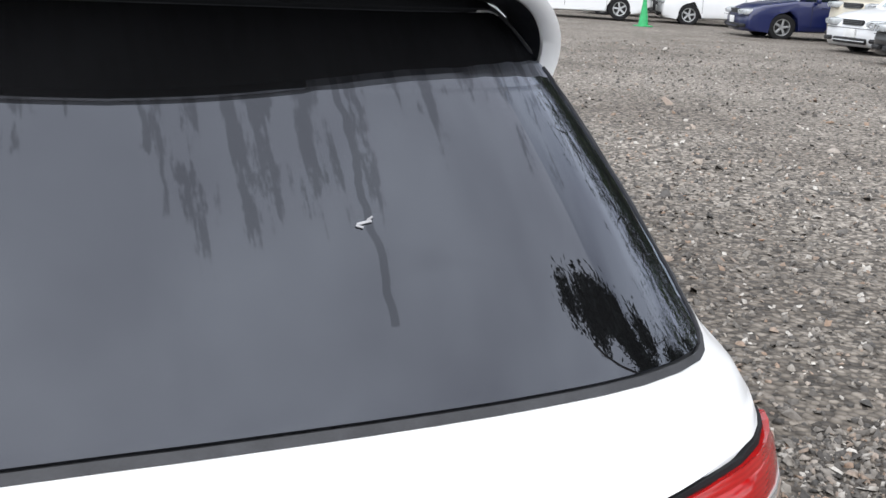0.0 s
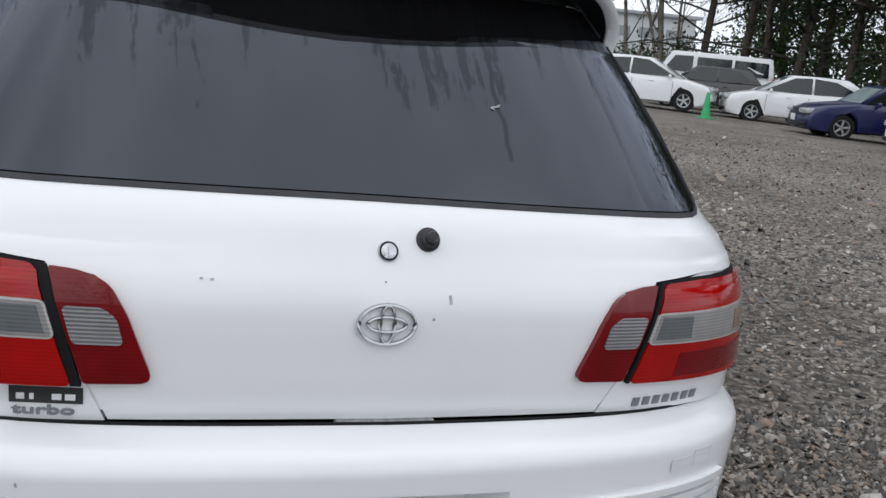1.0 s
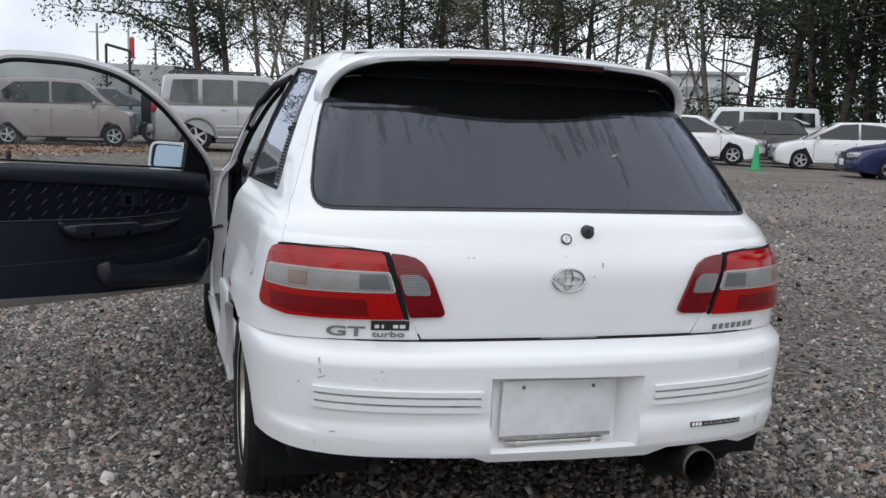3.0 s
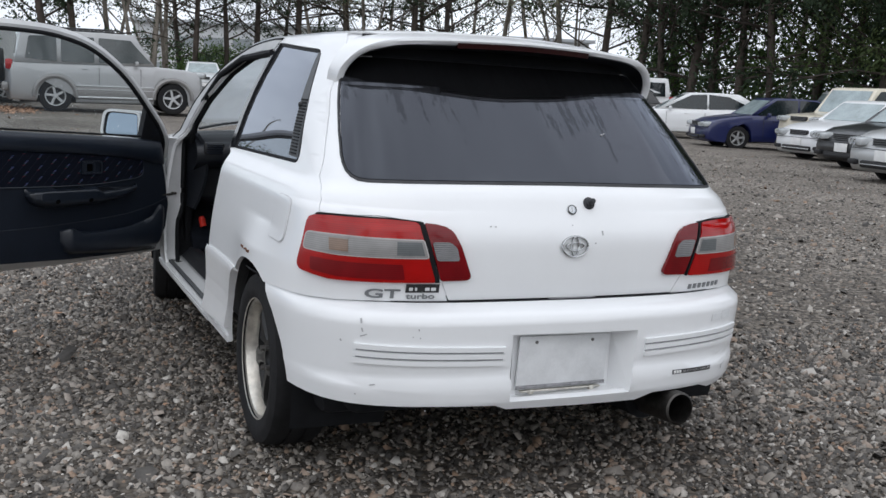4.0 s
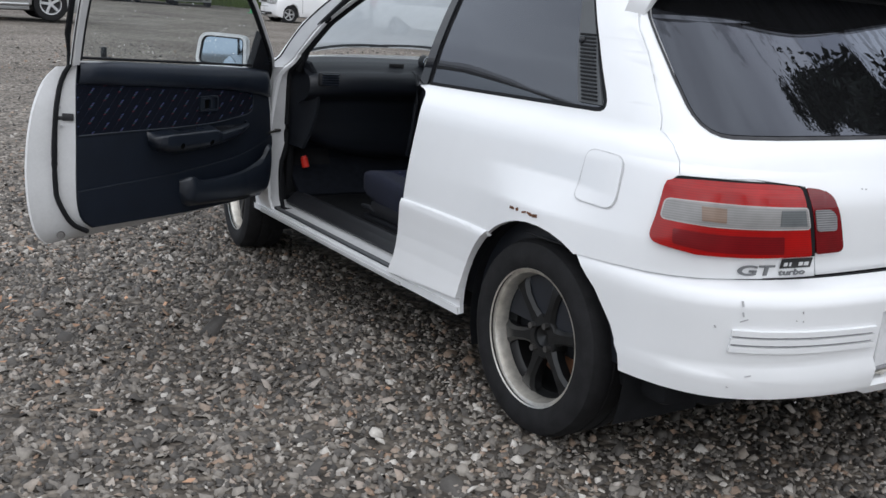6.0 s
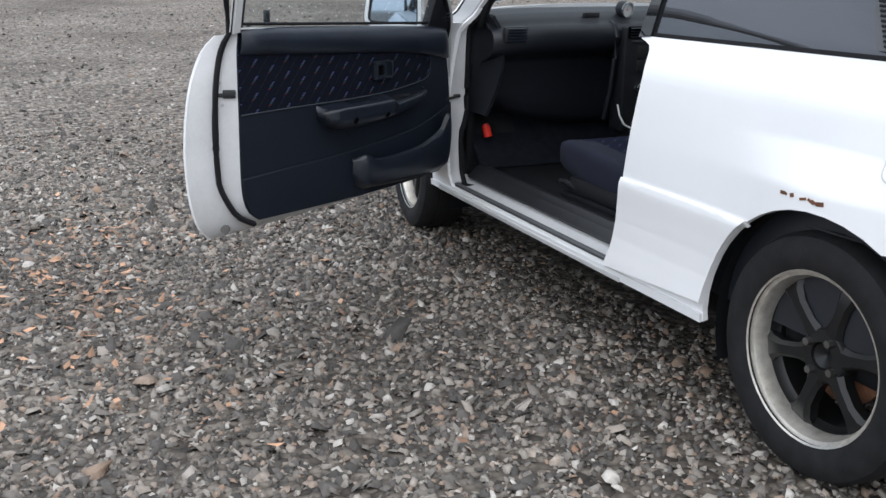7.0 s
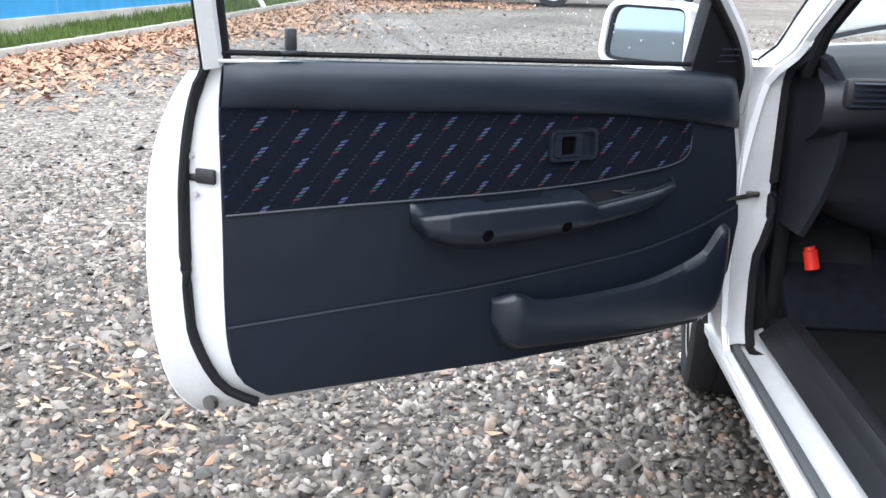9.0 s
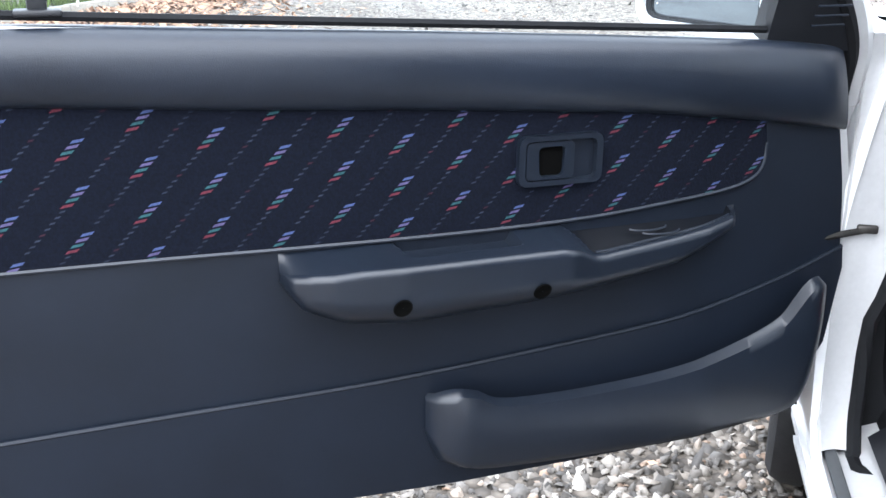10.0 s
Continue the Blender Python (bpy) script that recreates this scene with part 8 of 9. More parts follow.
def leaf_mat(name, color, island=0.45):
    m = mat(name, color, 0.7, var=0.3, scale=0.6, island=island, spec=0.3)
    nt = m.node_tree
    b, out = nt.nodes["Principled BSDF"], nt.nodes["Material Output"]
    tr = nt.nodes.new("ShaderNodeBsdfTranslucent")
    nt.links.new(b.inputs["Base Color"].links[0].from_socket, tr.inputs[0])
    mx = nt.nodes.new("ShaderNodeMixShader")
    mx.inputs[0].default_value = 0.45
    nt.links.new(b.outputs[0], mx.inputs[1])
    nt.links.new(tr.outputs[0], mx.inputs[2])
    nt.links.new(mx.outputs[0], out.inputs["Surface"])
    return m


NEEDLE = leaf_mat("needles_dark", (0.050, 0.076, 0.044))
LEAF_GREEN = leaf_mat("leaves_green", (0.10, 0.14, 0.055))
LEAF_SPRING = leaf_mat("leaves_spring", (0.26, 0.26, 0.13), 0.35)
SHRUB = leaf_mat("shrub_leaves", (0.085, 0.14, 0.045))


def leaves_mesh(name, centres, spread, count, size, rng, material, droop=0.0, flat=0.0):
    """Many small leaf sprays, each a bent quad, scattered round the centres."""
    c = centres[rng.integers(0, len(centres), count)]
    p = c + rng.normal(0, 1, (count, 3)) * spread
    p[:, 2] -= droop * np.abs(rng.normal(0, 1, count))
    a = rng.normal(0, 1, (count, 3))
    a[:, 2] *= 1 - flat
    a /= np.linalg.norm(a, axis=1)[:, None]
    b = np.cross(a, rng.normal(0, 1, (count, 3)))
    b /= np.linalg.norm(b, axis=1)[:, None]
    s = size * rng.uniform(0.5, 1.4, (count, 1))
    v = np.stack([p - a * s, p + b * s * 0.42, p + a * s, p - b * s * 0.42], axis=1).reshape(-1, 3)
    f = np.arange(count * 4).reshape(-1, 4)
    me = bpy.data.meshes.new(name)
    me.from_pydata(v.tolist(), [], f.tolist())
    me.materials.append(material)
    return me


def grow(rng, height, lean, r0, forks, spread, up, first=0.35, levels=3):
    """Limb lines of a tree: (points, radii), by forking."""
    limbs, tips = [], []

    def limb(start, way, length, r, depth):
        pts, p, w = [start], start.copy(), way.copy()
        steps = 7 if depth == 0 else 5
        for i in range(steps):
            w = w + rng.normal(0, 0.10 if depth else 0.035, 3) + np.array([0, 0, up * 0.1 * (depth > 0)])
            w /= np.linalg.norm(w)
            p = p + w * length / steps
            pts.append(p.copy())
        limbs.append((pts, [max(0.012, r * (1 - 0.8 * i / steps)) for i in range(steps + 1)]))
        if depth >= levels:
            tips.extend(pts[2:])
            return
        for k in range(forks[depth]):
            t = first + (1 - first) * (k + rng.uniform(0.1, 0.9)) / forks[depth] if depth == 0 else rng.uniform(0.25, 1.0)
            i = min(steps - 1, int(t * steps))
            q = pts[i] + (pts[i + 1] - pts[i]) * (t * steps - i)
            a = rng.uniform(0, math.tau)
            side = np.array([math.cos(a), math.sin(a), rng.uniform(-0.05, 0.35)])
            nw = w * (1 - spread) + side * spread
            nw /= np.linalg.norm(nw)
            limb(q, nw, length * (0.42 if depth == 0 else 0.55) * rng.uniform(0.7, 1.2) * (1.15 - 0.45 * t * (depth == 0)), r * 0.33, depth + 1)
    limb(np.zeros(3), np.array([lean, lean * 0.3, 1.0]), height, r0, 0)
    return limbs, np.array(tips)


def limb_mesh(name, limbs, material):
    bm = bmesh.new()
    for pts, rs in limbs:
        tube(bm, [Vector(p) for p in pts], rs, 6 if rs[0] > 0.08 else 3)
    for f in bm.faces:
        f.smooth = True
    me = bpy.data.meshes.new(name)
    bm.to_mesh(me)
    bm.free()
    me.materials.append(material)
    return me


def tree(name, label, m, seed, kind):
    rng = np.random.default_rng(seed)
    root = thing(name, label, "tree", m, "trees round the yard")
    if kind == "pine":
        limbs, tips = grow(rng, 18, 0.02, 0.20, [30, 3, 2], 0.82, 0.15, 0.16, 2)
        tips = tips[tips[:, 2] > (3.2 if seed == 1 else 5.2)]
        tips = tips[(tips[:, 2] < 10.5) | (rng.random(len(tips)) < 0.4)]
        crown = leaves_mesh("crown", tips, 0.24, 6200, 0.098, rng, NEEDLE, 0.1)
        bark = BARK
    elif kind == "cedar":
        limbs, tips = grow(rng, 17, 0.01, 0.24, [36, 3], 0.85, -0.2, 0.10, 1)
        extra = [np.array(p) for pts, rs in limbs[1:] for p in pts[1:]]
        crown = leaves_mesh("crown", np.array([p for p in extra if p[2] < 11 or rng.random() < 0.4]), 0.30, 9000, 0.120, rng, NEEDLE, 0.35)
        bark = BARK
    elif kind == "oak":
        limbs, tips = grow(rng, 11, 0.03, 0.20, [16, 5, 4], 0.72, 0.3, 0.16, 2)
        tips = tips[np.hypot(tips[:, 0], tips[:, 1]) < 0.3 + 4.6 * (1 - tips[:, 2] / 12.2)]
        crown = leaves_mesh("crown", tips, 0.24, 46000, 0.10, rng, mat("leaves_glossy_dark", (0.025, 0.035, 0.022), 0.6, var=0.3, scale=0.6, island=0.4, spec=0.3), 0.1)
        limbs = [lb for lb in limbs if all(math.hypot(p[0], p[1]) < 0.5 + 4.6 * (1 - p[2] / 12.2) for p in lb[0])]
        bark = BARK
    elif kind == "evergreen":
        limbs, tips = grow(rng, 12, 0.06, 0.22, [13, 5, 4], 0.75, 0.35, 0.14, 2)
        crown = leaves_mesh("crown", tips, 0.34, 8000, 0.103, rng, LEAF_GREEN, 0.1)
        bark = BARK
    else:
        limbs, tips = [], []
        for k in range(2):
            ls, tp = grow(rng, rng.uniform(9, 13), 0.0, rng.uniform(0.10, 0.17), [7, 4, 3, 2], 0.55, 0.6, 0.20, 3)
            a, tilt = rng.uniform(0, math.tau), rng.uniform(0.05, 0.32)
            sh = np.array([[1, 0, tilt * math.cos(a)], [0, 1, tilt * math.sin(a)], [0, 0, 1]])
            limbs += [([sh @ p for p in pts], rs) for pts, rs in ls]
            tips.append(tp @ sh.T)
        tips = np.concatenate(tips)
        crown = leaves_mesh("crown", tips, 0.26, 5200, 0.060, rng, LEAF_SPRING)
        bark = BARK_PALE
    link_part("trunk", limb_mesh("trunk", limbs, bark), root)
    link_part("crown", crown, root)
    return root


kinds = [("pine_tree", "tall dark pine beyond the parked cars", "pine", 1), ("pine_tree", "tall dark pine beyond the parked cars", "pine", 2),
         ("cedar_tree", "dense dark cedar beside the yard", "cedar", 3), ("evergreen_tree", "broad green evergreen tree behind cars", "evergreen", 4),
         ("bare_tree", "pale forking tree with sparse spring leaves", "bare", 5), ("bare_tree", "pale forking tree with sparse spring leaves", "bare", 6), ("bare_tree", "pale forking tree with sparse spring leaves", "bare", 7),
         ("evergreen_tree", "dense dark evergreen tree beside the yard", "oak", 8)]
# the belt of trees, by kind: bearings in degrees from straight ahead, seen from the yard's middle
rnd = random.Random(21)
HERE = Vector((-1.3, -2.4))


def belt_at(bearing, back=0.0):
    """A spot on the belt, which bends in from sixty metres ahead to forty at the side."""
    d = float(np.interp(bearing, [0, 14, 25, 35, 42, 55, 110], [60, 62, 58, 50, 45, 41, 40])) + back
    return HERE + Vector((math.sin(radians(bearing)), math.cos(radians(bearing)))) * d


made = {}


def plant(kind, x, y, s):
    if kind not in made:
        nm, lb, kd, sd = kinds[kind]
        made[kind] = tree(nm, lb, pose(x, y, level(x, y) - 0.05, 0, 0, rnd.uniform(0, 360)), sd, kd)
        made[kind].scale = (s, s, s)
    else:
        c = copy_thing(made[kind], pose(x, y, level(x, y) - 0.05, 0, 0, rnd.uniform(0, 360)))
        c.scale = (s, s, s * rnd.uniform(0.95, 1.1))


belt = {2: (2.3, 3.6, 34.0, 36.6, 46.2, 48.4, 52.0), 0: (9.6, 21.6, 35.3, 37.8, 43.2, 47.0), 1: (11.3, 13.0, 15.2, 17.8, 23.3, 32.1, 40.8, 51.0, 56.0, 62.0, 75.0), 3: (39.4, 45.0, 47.4, 49.5, 50.6, 54.0, 59.0, 68.0, 82.0, 90.0),
        4: (5.4, 8.1, 19.0, 28.2, 49.0), 5: (6.6, 16.4, 26.0, 41.8), 6: (7.4, 20.0, 24.6, 30.1)}
for kind, bearings in belt.items():
    for b in bearings:
        p = belt_at(b, rnd.uniform(-1.5, 1.5))
        plant(kind, p.x, p.y, rnd.uniform(0.9, 1.12))
# dark cedars close the gaps behind
for b, back, s in ((9.0, 7, 0.8), (14.2, 8, 0.7), (22.4, 7, 0.9)):
    p = belt_at(b, back)
    plant(2, p.x, p.y, s)
# a dense dark row closes the belt's far side
for k in range(9):
    p = belt_at(35.5 + k * 3.4 + rnd.uniform(-0.8, 0.8), 5 + rnd.uniform(0, 5))
    plant((2, 3, 2, 1)[k % 4], p.x, p.y, rnd.uniform(0.85, 1.1))
# a thinner second row
for k in range(6):
    p = belt_at(7 + k * 8.1 + rnd.uniform(-1, 1), 10 + rnd.uniform(0, 6))
    plant(4 + k % 3 if k < 7 or k % 2 else 1, p.x, p.y, rnd.uniform(0.8, 1.1))
# trees beside and behind the yard, seen only as reflections in the glass
for kind, x, y, s in ((7, 15.5, -0.4, 1.3), (2, -16, -24, 0.9), (2, -4, -30, 0.9), (2, 8, -32, 0.95)):
    plant(kind, x, y, s)


# undergrowth below the belt, and beside the fence
rng = np.random.default_rng(9)
cs = []
for k in range(760):
    b = rng.uniform(8, 64)
    q = belt_at(b, rng.uniform(0, 12))
    top = 1.5 if 25 < b < 33.5 else 2.2 if b < 25 else 4.2
    cs.append((q.x, q.y, level(q.x, q.y) + rng.uniform(0.1, top)))
ub = new("undergrowth", leaves_mesh("undergrowth", np.array(cs), 0.50, 62000, 0.125, rng, SHRUB))
tagged(ub, "dark green undergrowth beneath the trees", "shrubs", kind="stuff")
cs = [(-7.5 + rng.uniform(-1.5, 1.5), 27.0 + rng.uniform(-1.6, 2.6), rng.uniform(0.6, 2.6)) for _ in range(70)]
sb = new("shrub", leaves_mesh("shrub", np.array(cs), 0.28, 12000, 0.07, rng, SHRUB))
tagged(sb, "leafy green shrub beside the fence", "shrub")
sap = thing("sapling", "thin sapling with few leaves by the kerb", "plant", stand(-6.35, 19.6))
bm = bmesh.new()
tube(bm, [(0, 0, 0), (0.01, 0.01, 0.4), (-0.01, 0.0, 0.8)], 0.012, 6)
part("stem", bm, BARK, sap)
link_part("leaves", leaves_mesh("leaves", np.array([(0, 0, 0.82), (0.05, 0, 0.72), (-0.05, 0.02, 0.66)]), 0.09, 60, 0.07, rng, LEAF_SPRING), sap)
# grass strip between kerb and fence, and before the far trees
def grass(name, label, pts, height, rngs):
    n = len(pts)
    a = rngs.uniform(0, math.tau, n)
    w = 0.010 + 0.012 * rngs.random(n)
    h = height * rngs.uniform(0.4, 1.2, n)
    lean = rngs.normal(0, 0.35, (n, 2)) * h[:, None]
    ca, sa = np.cos(a) * w, np.sin(a) * w
    v = np.stack([pts + np.stack([ca, sa, 0 * a], 1), pts - np.stack([ca, sa, 0 * a], 1), pts + np.stack([lean[:, 0], lean[:, 1], h], 1)], axis=1).reshape(-1, 3)
    me = bpy.data.meshes.new(name)
    me.from_pydata(v.tolist(), [], np.arange(3 * n).reshape(-1, 3).tolist())
    me.materials.append(leaf_mat("grass_blade", (0.12, 0.17, 0.045), 0.4))
    return tagged(new(name, me), label, "grass", kind="stuff")


pts = []
for _ in range(16000):
    t = rng.random()
    a, b = ka.lerp(kb, t), fa.lerp(fb, t)
    p = a.lerp(b, rng.uniform(0.06, 0.98) ** 0.9)
    pts.append((p.x, p.y, level(p.x, p.y)))
grass("verge_grass", "rough green grass between kerb and fence", np.array([p for p in pts if math.sin(p[1] * 2.1) + math.sin(p[1] * 5.3 + p[0] * 4) + rng.normal(0, 0.8) > -0.6]), 0.17, rng)
pts = []
for _ in range(14000):
    q = belt_at(rng.uniform(9, 32), rng.uniform(-7, 6))
    pts.append((q.x, q.y, level(q.x, q.y)))
grass("far_grass", "green bank of grass below the trees", np.array(pts), 0.9, rng)

# ---- gravel ----
def gravel_material(name, grain):
    m, nt, b = nodes_of(name)
    tc = nt.nodes.new("ShaderNodeTexCoord")
    vo = nt.nodes.new("ShaderNodeTexVoronoi")
    vo.inputs["Scale"].default_value = grain
    nt.links.new(tc.outputs["Object"], vo.inputs["Vector"])
    sep = nt.nodes.new("ShaderNodeSeparateColor")
    nt.links.new(vo.outputs["Color"], sep.inputs[0])
    col = ramp_node(nt, sep.outputs[0], [(0.0, (0.085, 0.076, 0.067)), (0.35, (0.205, 0.187, 0.169)), (0.65, (0.315, 0.290, 0.261)), (0.9, (0.43, 0.40, 0.366)), (1.0, (0.52, 0.49, 0.45))])
    big = noise_node(nt, 0.45, 5.0)
    tone = ramp_node(nt, big.outputs["Fac"], [(0.34, (0.52, 0.48, 0.44)), (0.52, (0.78, 0.75, 0.71)), (0.7, (1.0, 0.97, 0.93))])
    mx = nt.nodes.new("ShaderNodeMix")
    mx.data_type, mx.blend_type = "RGBA", "MULTIPLY"
    mx.inputs[0].default_value = 1.0
    nt.links.new(col.outputs[0], mx.inputs[6])
    nt.links.new(tone.outputs[0], mx.inputs[7])
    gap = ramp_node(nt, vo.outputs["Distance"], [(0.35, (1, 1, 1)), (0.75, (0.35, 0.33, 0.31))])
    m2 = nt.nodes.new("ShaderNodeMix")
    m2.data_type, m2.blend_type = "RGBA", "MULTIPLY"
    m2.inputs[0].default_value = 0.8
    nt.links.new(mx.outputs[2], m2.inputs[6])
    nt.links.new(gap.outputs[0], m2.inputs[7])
    # round the car the colour is darkened for shade between the loose stones
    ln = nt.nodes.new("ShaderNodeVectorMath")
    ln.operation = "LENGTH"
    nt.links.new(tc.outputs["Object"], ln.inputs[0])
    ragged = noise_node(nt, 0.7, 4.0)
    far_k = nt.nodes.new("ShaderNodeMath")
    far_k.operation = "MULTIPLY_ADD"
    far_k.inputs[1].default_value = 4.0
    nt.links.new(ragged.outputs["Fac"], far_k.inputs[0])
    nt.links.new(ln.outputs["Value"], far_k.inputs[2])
    near_shade = ramp_node(nt, far_k.outputs[0], [(0.0, (0.40, 0.375, 0.345)), (1.0, (1.0, 1.0, 1.0))])
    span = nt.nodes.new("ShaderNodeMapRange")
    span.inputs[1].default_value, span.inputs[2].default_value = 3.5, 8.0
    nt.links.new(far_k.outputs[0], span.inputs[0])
    nt.links.new(span.outputs[0], near_shade.inputs[0])
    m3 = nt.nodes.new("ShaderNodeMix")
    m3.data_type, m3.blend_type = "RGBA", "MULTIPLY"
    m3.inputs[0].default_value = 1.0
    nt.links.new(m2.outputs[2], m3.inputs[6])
    nt.links.new(near_shade.outputs[0], m3.inputs[7])
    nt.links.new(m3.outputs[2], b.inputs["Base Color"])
    b.inputs["Roughness"].default_value = 0.85
    bu = nt.nodes.new("ShaderNodeBump")
    bu.invert = True
    bu.inputs["Strength"].default_value, bu.inputs["Distance"].default_value = 0.9, 0.02
    nt.links.new(vo.outputs["Distance"], bu.inputs["Height"])
    nt.links.new(bu.outputs[0], b.inputs["Normal"])
    return m


def stone_material():
    m, nt, b = nodes_of("stones")
    geo = nt.nodes.new("ShaderNodeNewGeometry")
    col = ramp_node(nt, geo.outputs["Random Per Island"], [(0.0, (0.045, 0.042, 0.039)), (0.3, (0.098, 0.091, 0.084)), (0.55, (0.185, 0.171, 0.155)), (0.76, (0.30, 0.281, 0.254)), (0.86, (0.27, 0.185, 0.13)), (0.94, (0.38, 0.362, 0.338)), (1.0, (0.55, 0.535, 0.51))])
    fine = noise_node(nt, 90.0, 4.0)
    mx = nt.nodes.new("ShaderNodeMix")
    mx.data_type, mx.blend_type = "RGBA", "OVERLAY"
    mx.inputs[0].default_value = 0.45
    nt.links.new(col.outputs[0], mx.inputs[6])
    nt.links.new(fine.outputs["Fac"], mx.inputs[7])
    big = noise_node(nt, 0.8, 5.0)
    tone = ramp_node(nt, big.outputs["Fac"], [(0.35, (0.68, 0.65, 0.62)), (0.62, (1.02, 0.99, 0.95))])
    m2 = nt.nodes.new("ShaderNodeMix")
    m2.data_type, m2.blend_type = "RGBA", "MULTIPLY"
    m2.inputs[0].default_value = 1.0
    nt.links.new(mx.outputs[2], m2.inputs[6])
    nt.links.new(tone.outputs[0], m2.inputs[7])
    nt.links.new(m2.outputs[2], b.inputs["Base Color"])
    b.inputs["Roughness"].default_value = 0.62
    bu = nt.nodes.new("ShaderNodeBump")
    bu.inputs["Strength"].default_value, bu.inputs["Distance"].default_value = 0.25, 0.004
    nt.links.new(fine.outputs["Fac"], bu.inputs["Height"])
    nt.links.new(bu.outputs[0], b.inputs["Normal"])
    return m


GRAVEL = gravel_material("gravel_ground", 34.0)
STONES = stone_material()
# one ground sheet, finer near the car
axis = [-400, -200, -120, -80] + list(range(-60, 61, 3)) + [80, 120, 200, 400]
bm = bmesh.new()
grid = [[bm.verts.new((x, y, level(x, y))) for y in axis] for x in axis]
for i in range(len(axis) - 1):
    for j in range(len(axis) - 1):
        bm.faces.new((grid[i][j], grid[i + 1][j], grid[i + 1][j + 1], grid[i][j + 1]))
tagged(part("ground", bm, GRAVEL), "grey crushed gravel yard, uneven, painted darker round the car", "ground", kind="structure")


def stones(name, label, count, region, size, seed, weight=None):
    """Angular stones as one mesh: jittered octahedra and bipyramids sunk into the ground."""
    rng = np.random.default_rng(seed)
    x = rng.uniform(region[0], region[1], count)
    y = rng.uniform(region[2], region[3], count)
    if weight is not None:
        ok = rng.random(count) < weight(x, y)
        x, y = x[ok], y[ok]
        count = len(x)
    base = [(math.cos(k * math.tau / 4), math.sin(k * math.tau / 4), -0.25) for k in range(4)]
    base += [(0.66 * math.cos((k + 0.3) * math.tau / 3), 0.66 * math.sin((k + 0.3) * math.tau / 3), 0.62) for k in range(3)]
    base = np.array(base)
    nv = len(base)
    s = size * np.exp(rng.normal(0, 0.38, count))
    v = base[None] + rng.normal(0, 0.20, (count, nv, 3))
    v *= np.stack([rng.uniform(0.7, 1.3, count), rng.uniform(0.6, 1.0, count), rng.uniform(0.45, 0.9, count)], 1)[:, None]
    tilt = rng.normal(0, 0.4, (count, 2))
    v[:, :, 2] += v[:, :, 0] * tilt[:, :1] + v[:, :, 1] * tilt[:, 1:]
    a = rng.uniform(0, math.tau, count)
    ca, sa = np.cos(a)[:, None], np.sin(a)[:, None]
    vx, vy = v[:, :, 0] * ca - v[:, :, 1] * sa, v[:, :, 0] * sa + v[:, :, 1] * ca
    z = np.array([level(float(p), float(q)) for p, q in zip(x, y)])
    v = np.stack([vx * s[:, None] + x[:, None], vy * s[:, None] + y[:, None], v[:, :, 2] * s[:, None] + (z + s * 0.12)[:, None]], 2)
    tris = [(0, 1, 4), (1, 5, 4), (1, 2, 5), (2, 3, 5), (3, 6, 5), (3, 0, 6), (0, 4, 6), (4, 5, 6)]
    f = (np.array(tris)[None] + (np.arange(count) * nv)[:, None, None]).reshape(-1, 3)
    me = bpy.data.meshes.new(name)
    me.vertices.add(count * nv)
    me.vertices.foreach_set("co", v.reshape(-1).astype(np.float32))
    me.loops.add(len(f) * 3)
    me.loops.foreach_set("vertex_index", f.reshape(-1).astype(np.int32))
    me.polygons.add(len(f))
    me.polygons.foreach_set("loop_start", np.arange(0, len(f) * 3, 3, dtype=np.int32))
    me.update(calc_edges=True)
    me.materials.append(STONES)
    return tagged(new(name, me), label, "gravel", kind="stuff")


def thinning(x0, x1, y0, y1, wide, least):
    """Full inside the box, then thinning out over so many metres."""
    def f(x, y):
        d = np.hypot(np.maximum(0, np.maximum(x0 - x, x - x1)), np.maximum(0, np.maximum(y0 - y, y - y1)))
        return np.clip(1 - d / wide, least, 1) ** 1.5
    return f


stones("gravel_near", "loose grey and tan crushed stones", 172000, (-4.8, -0.5, -2.6, 8.4), 0.0094, 31, lambda x, y: np.minimum(thinning(-3.2, 0.0, -0.4, 2.9, 4.6, 0.0)(x, y), thinning(-9, 9, -0.4, 20, 2.2, 0.0)(x, y)))
stones("gravel_behind", "loose grey crushed stones behind the car", 62000, (-0.5, 3.4, -2.6, 1.6), 0.0094, 32, thinning(-0.5, 2.2, -0.4, 3.0, 2.2, 0.0))
stones("gravel_side", "loose grey crushed stones beside the car", 36000, (0.9, 7.0, -0.6, 8.0), 0.0112, 33, thinning(0.9, 2.2, 0.0, 3.2, 5.5, 0.0))
stones("gravel_far", "scattered crushed stones over the yard", 34000, (-7.0, 14.0, 3.0, 18.0), 0.014, 34, lambda x, y: np.clip(1.25 - np.hypot(x, y) / 20, 0.12, 0.9))
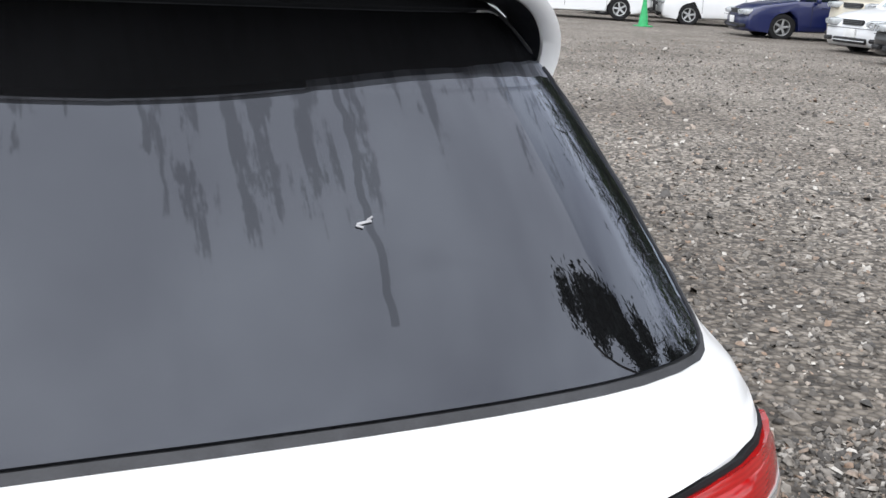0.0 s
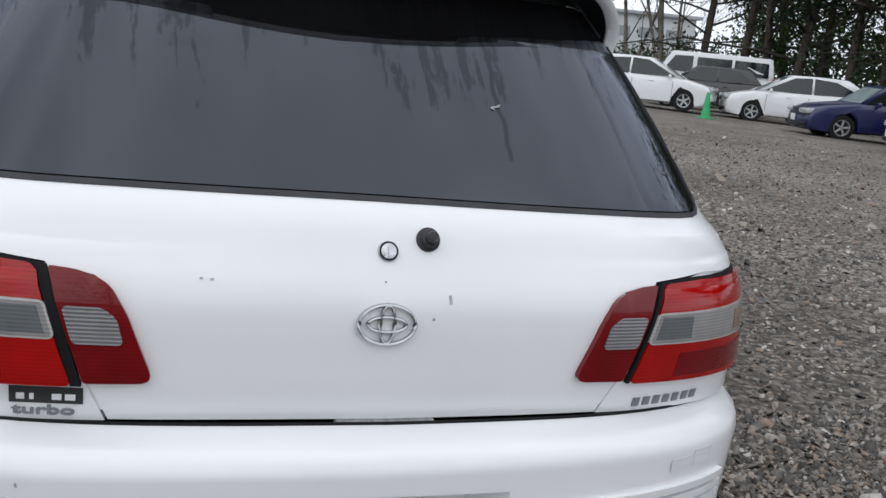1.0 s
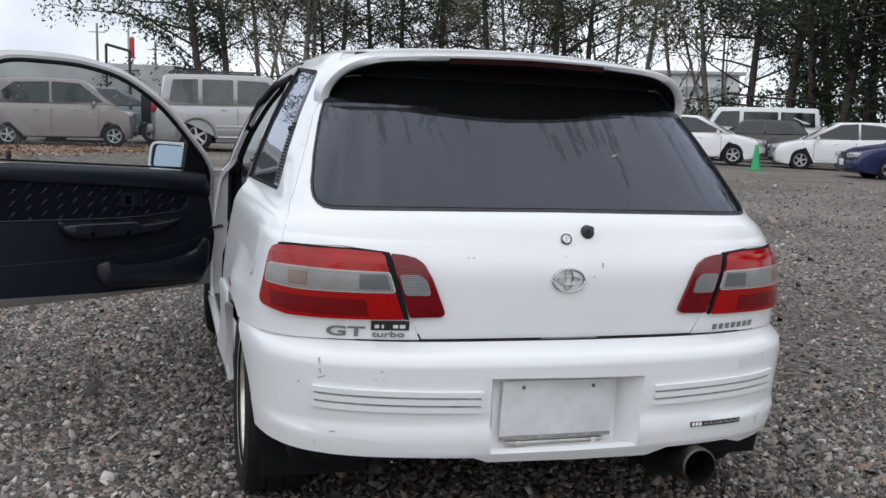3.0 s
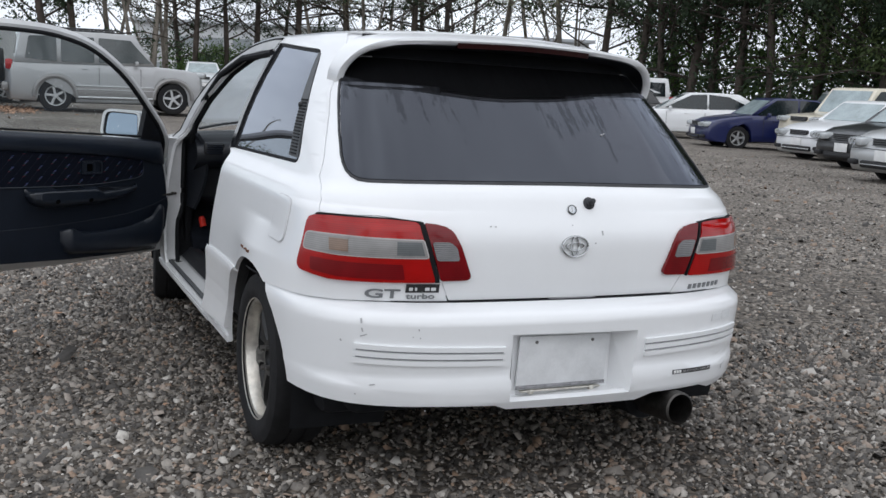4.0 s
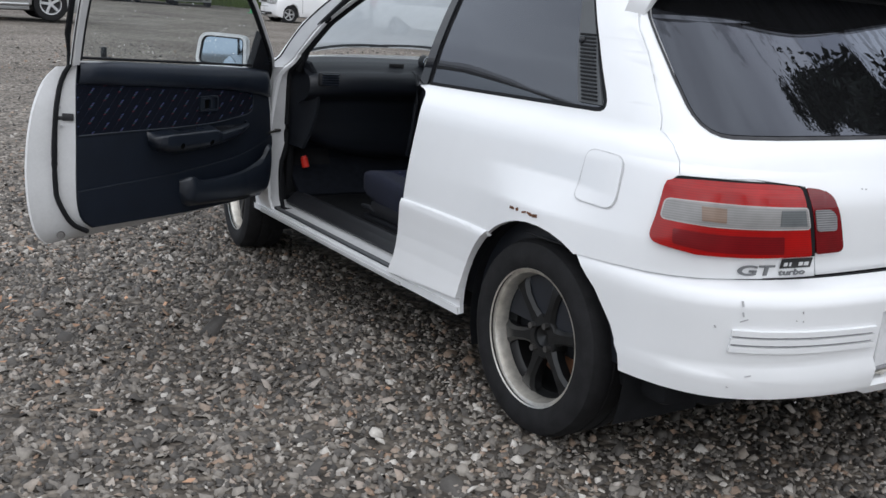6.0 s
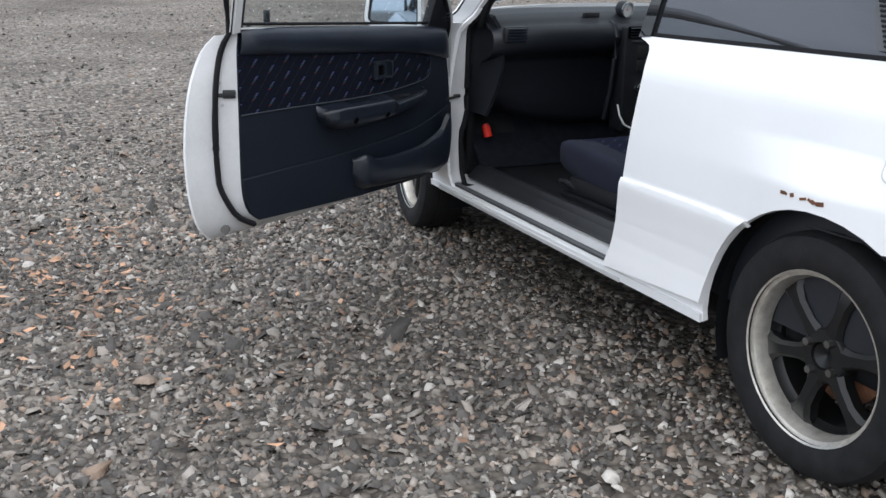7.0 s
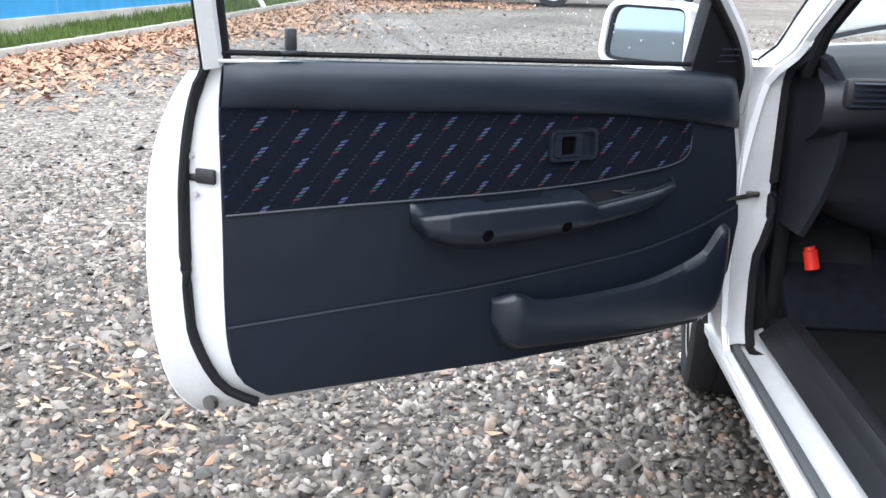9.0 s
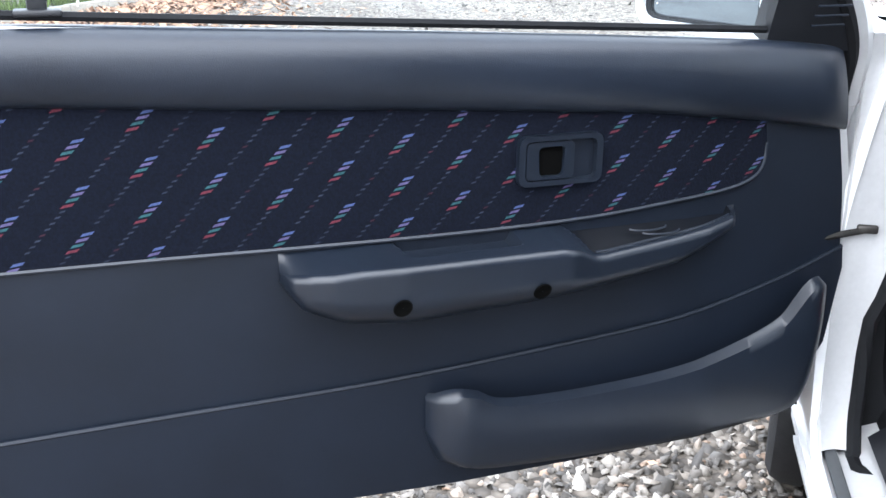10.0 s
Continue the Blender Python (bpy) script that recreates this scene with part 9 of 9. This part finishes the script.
# fallen leaves: a drift along the kerb and strays round the car
def litter(name, label, xy, size, seed, color):
    rng = np.random.default_rng(seed)
    n = len(xy)
    p = np.array([(x, y, level(x, y) + 0.012) for x, y in xy])
    p[:, 2] += rng.uniform(0, 0.02, n)
    a = rng.uniform(0, math.tau, n)
    d = np.stack([np.cos(a), np.sin(a), rng.normal(0, 0.25, n)], 1)
    e = np.stack([-np.sin(a), np.cos(a), rng.normal(0, 0.25, n)], 1)
    s = size * rng.uniform(0.6, 1.4, (n, 1))
    curl = np.stack([0 * a, 0 * a, np.abs(rng.normal(0, 0.35, n))], 1) * s
    v = np.stack([p - d * s, p - d * s * 0.2 + e * s * 0.5, p + d * s + curl, p - d * s * 0.2 - e * s * 0.5, ], 1).reshape(-1, 3)
    me = bpy.data.meshes.new(name)
    me.from_pydata(v.tolist(), [], np.arange(4 * n).reshape(-1, 4).tolist())
    me.materials.append(color)
    return tagged(new(name, me), label, "leaves", kind="stuff")


DRY = mat("dry_leaf", (0.36, 0.21, 0.13), 0.8, var=0.35, scale=4, island=0.55)
rng = np.random.default_rng(77)
xy = []
for _ in range(13000):
    t = rng.random()
    a = ka.lerp(kb, t)
    w = 0.9 + 0.7 * math.sin(t * 9.0) ** 2 + (1.6 if t > 0.72 else 0.0) * rng.random()
    xy.append((a.x + 0.1 + abs(rng.normal(0, 0.75)) * w, a.y + rng.uniform(-0.4, 0.4)))
for _ in range(3600):
    xy.append((rng.uniform(-4.6, -0.8), 23.2 + rng.normal(0, 0.55)))
litter("leaf_drift", "brown fallen leaves drifted along the kerb", xy, 0.048, 5, DRY)
xy = [(rng.uniform(-4.5, -0.9), rng.uniform(0.4, 5.5)) for _ in range(150)] + [(rng.normal(-2.55, 0.45), rng.normal(2.7, 0.5)) for _ in range(240)] + [(rng.normal(x, 0.13), rng.normal(y, 0.16)) for x, y, n in ((-2.02, 3.48, 55), (-2.28, 3.0, 50), (-2.08, 2.53, 35)) for _ in range(n)] + [(rng.uniform(0.9, 5), rng.uniform(-0.5, 6)) for _ in range(50)]
litter("stray_leaves", "dry leaves strewn on the gravel", xy, 0.0165, 6, DRY)
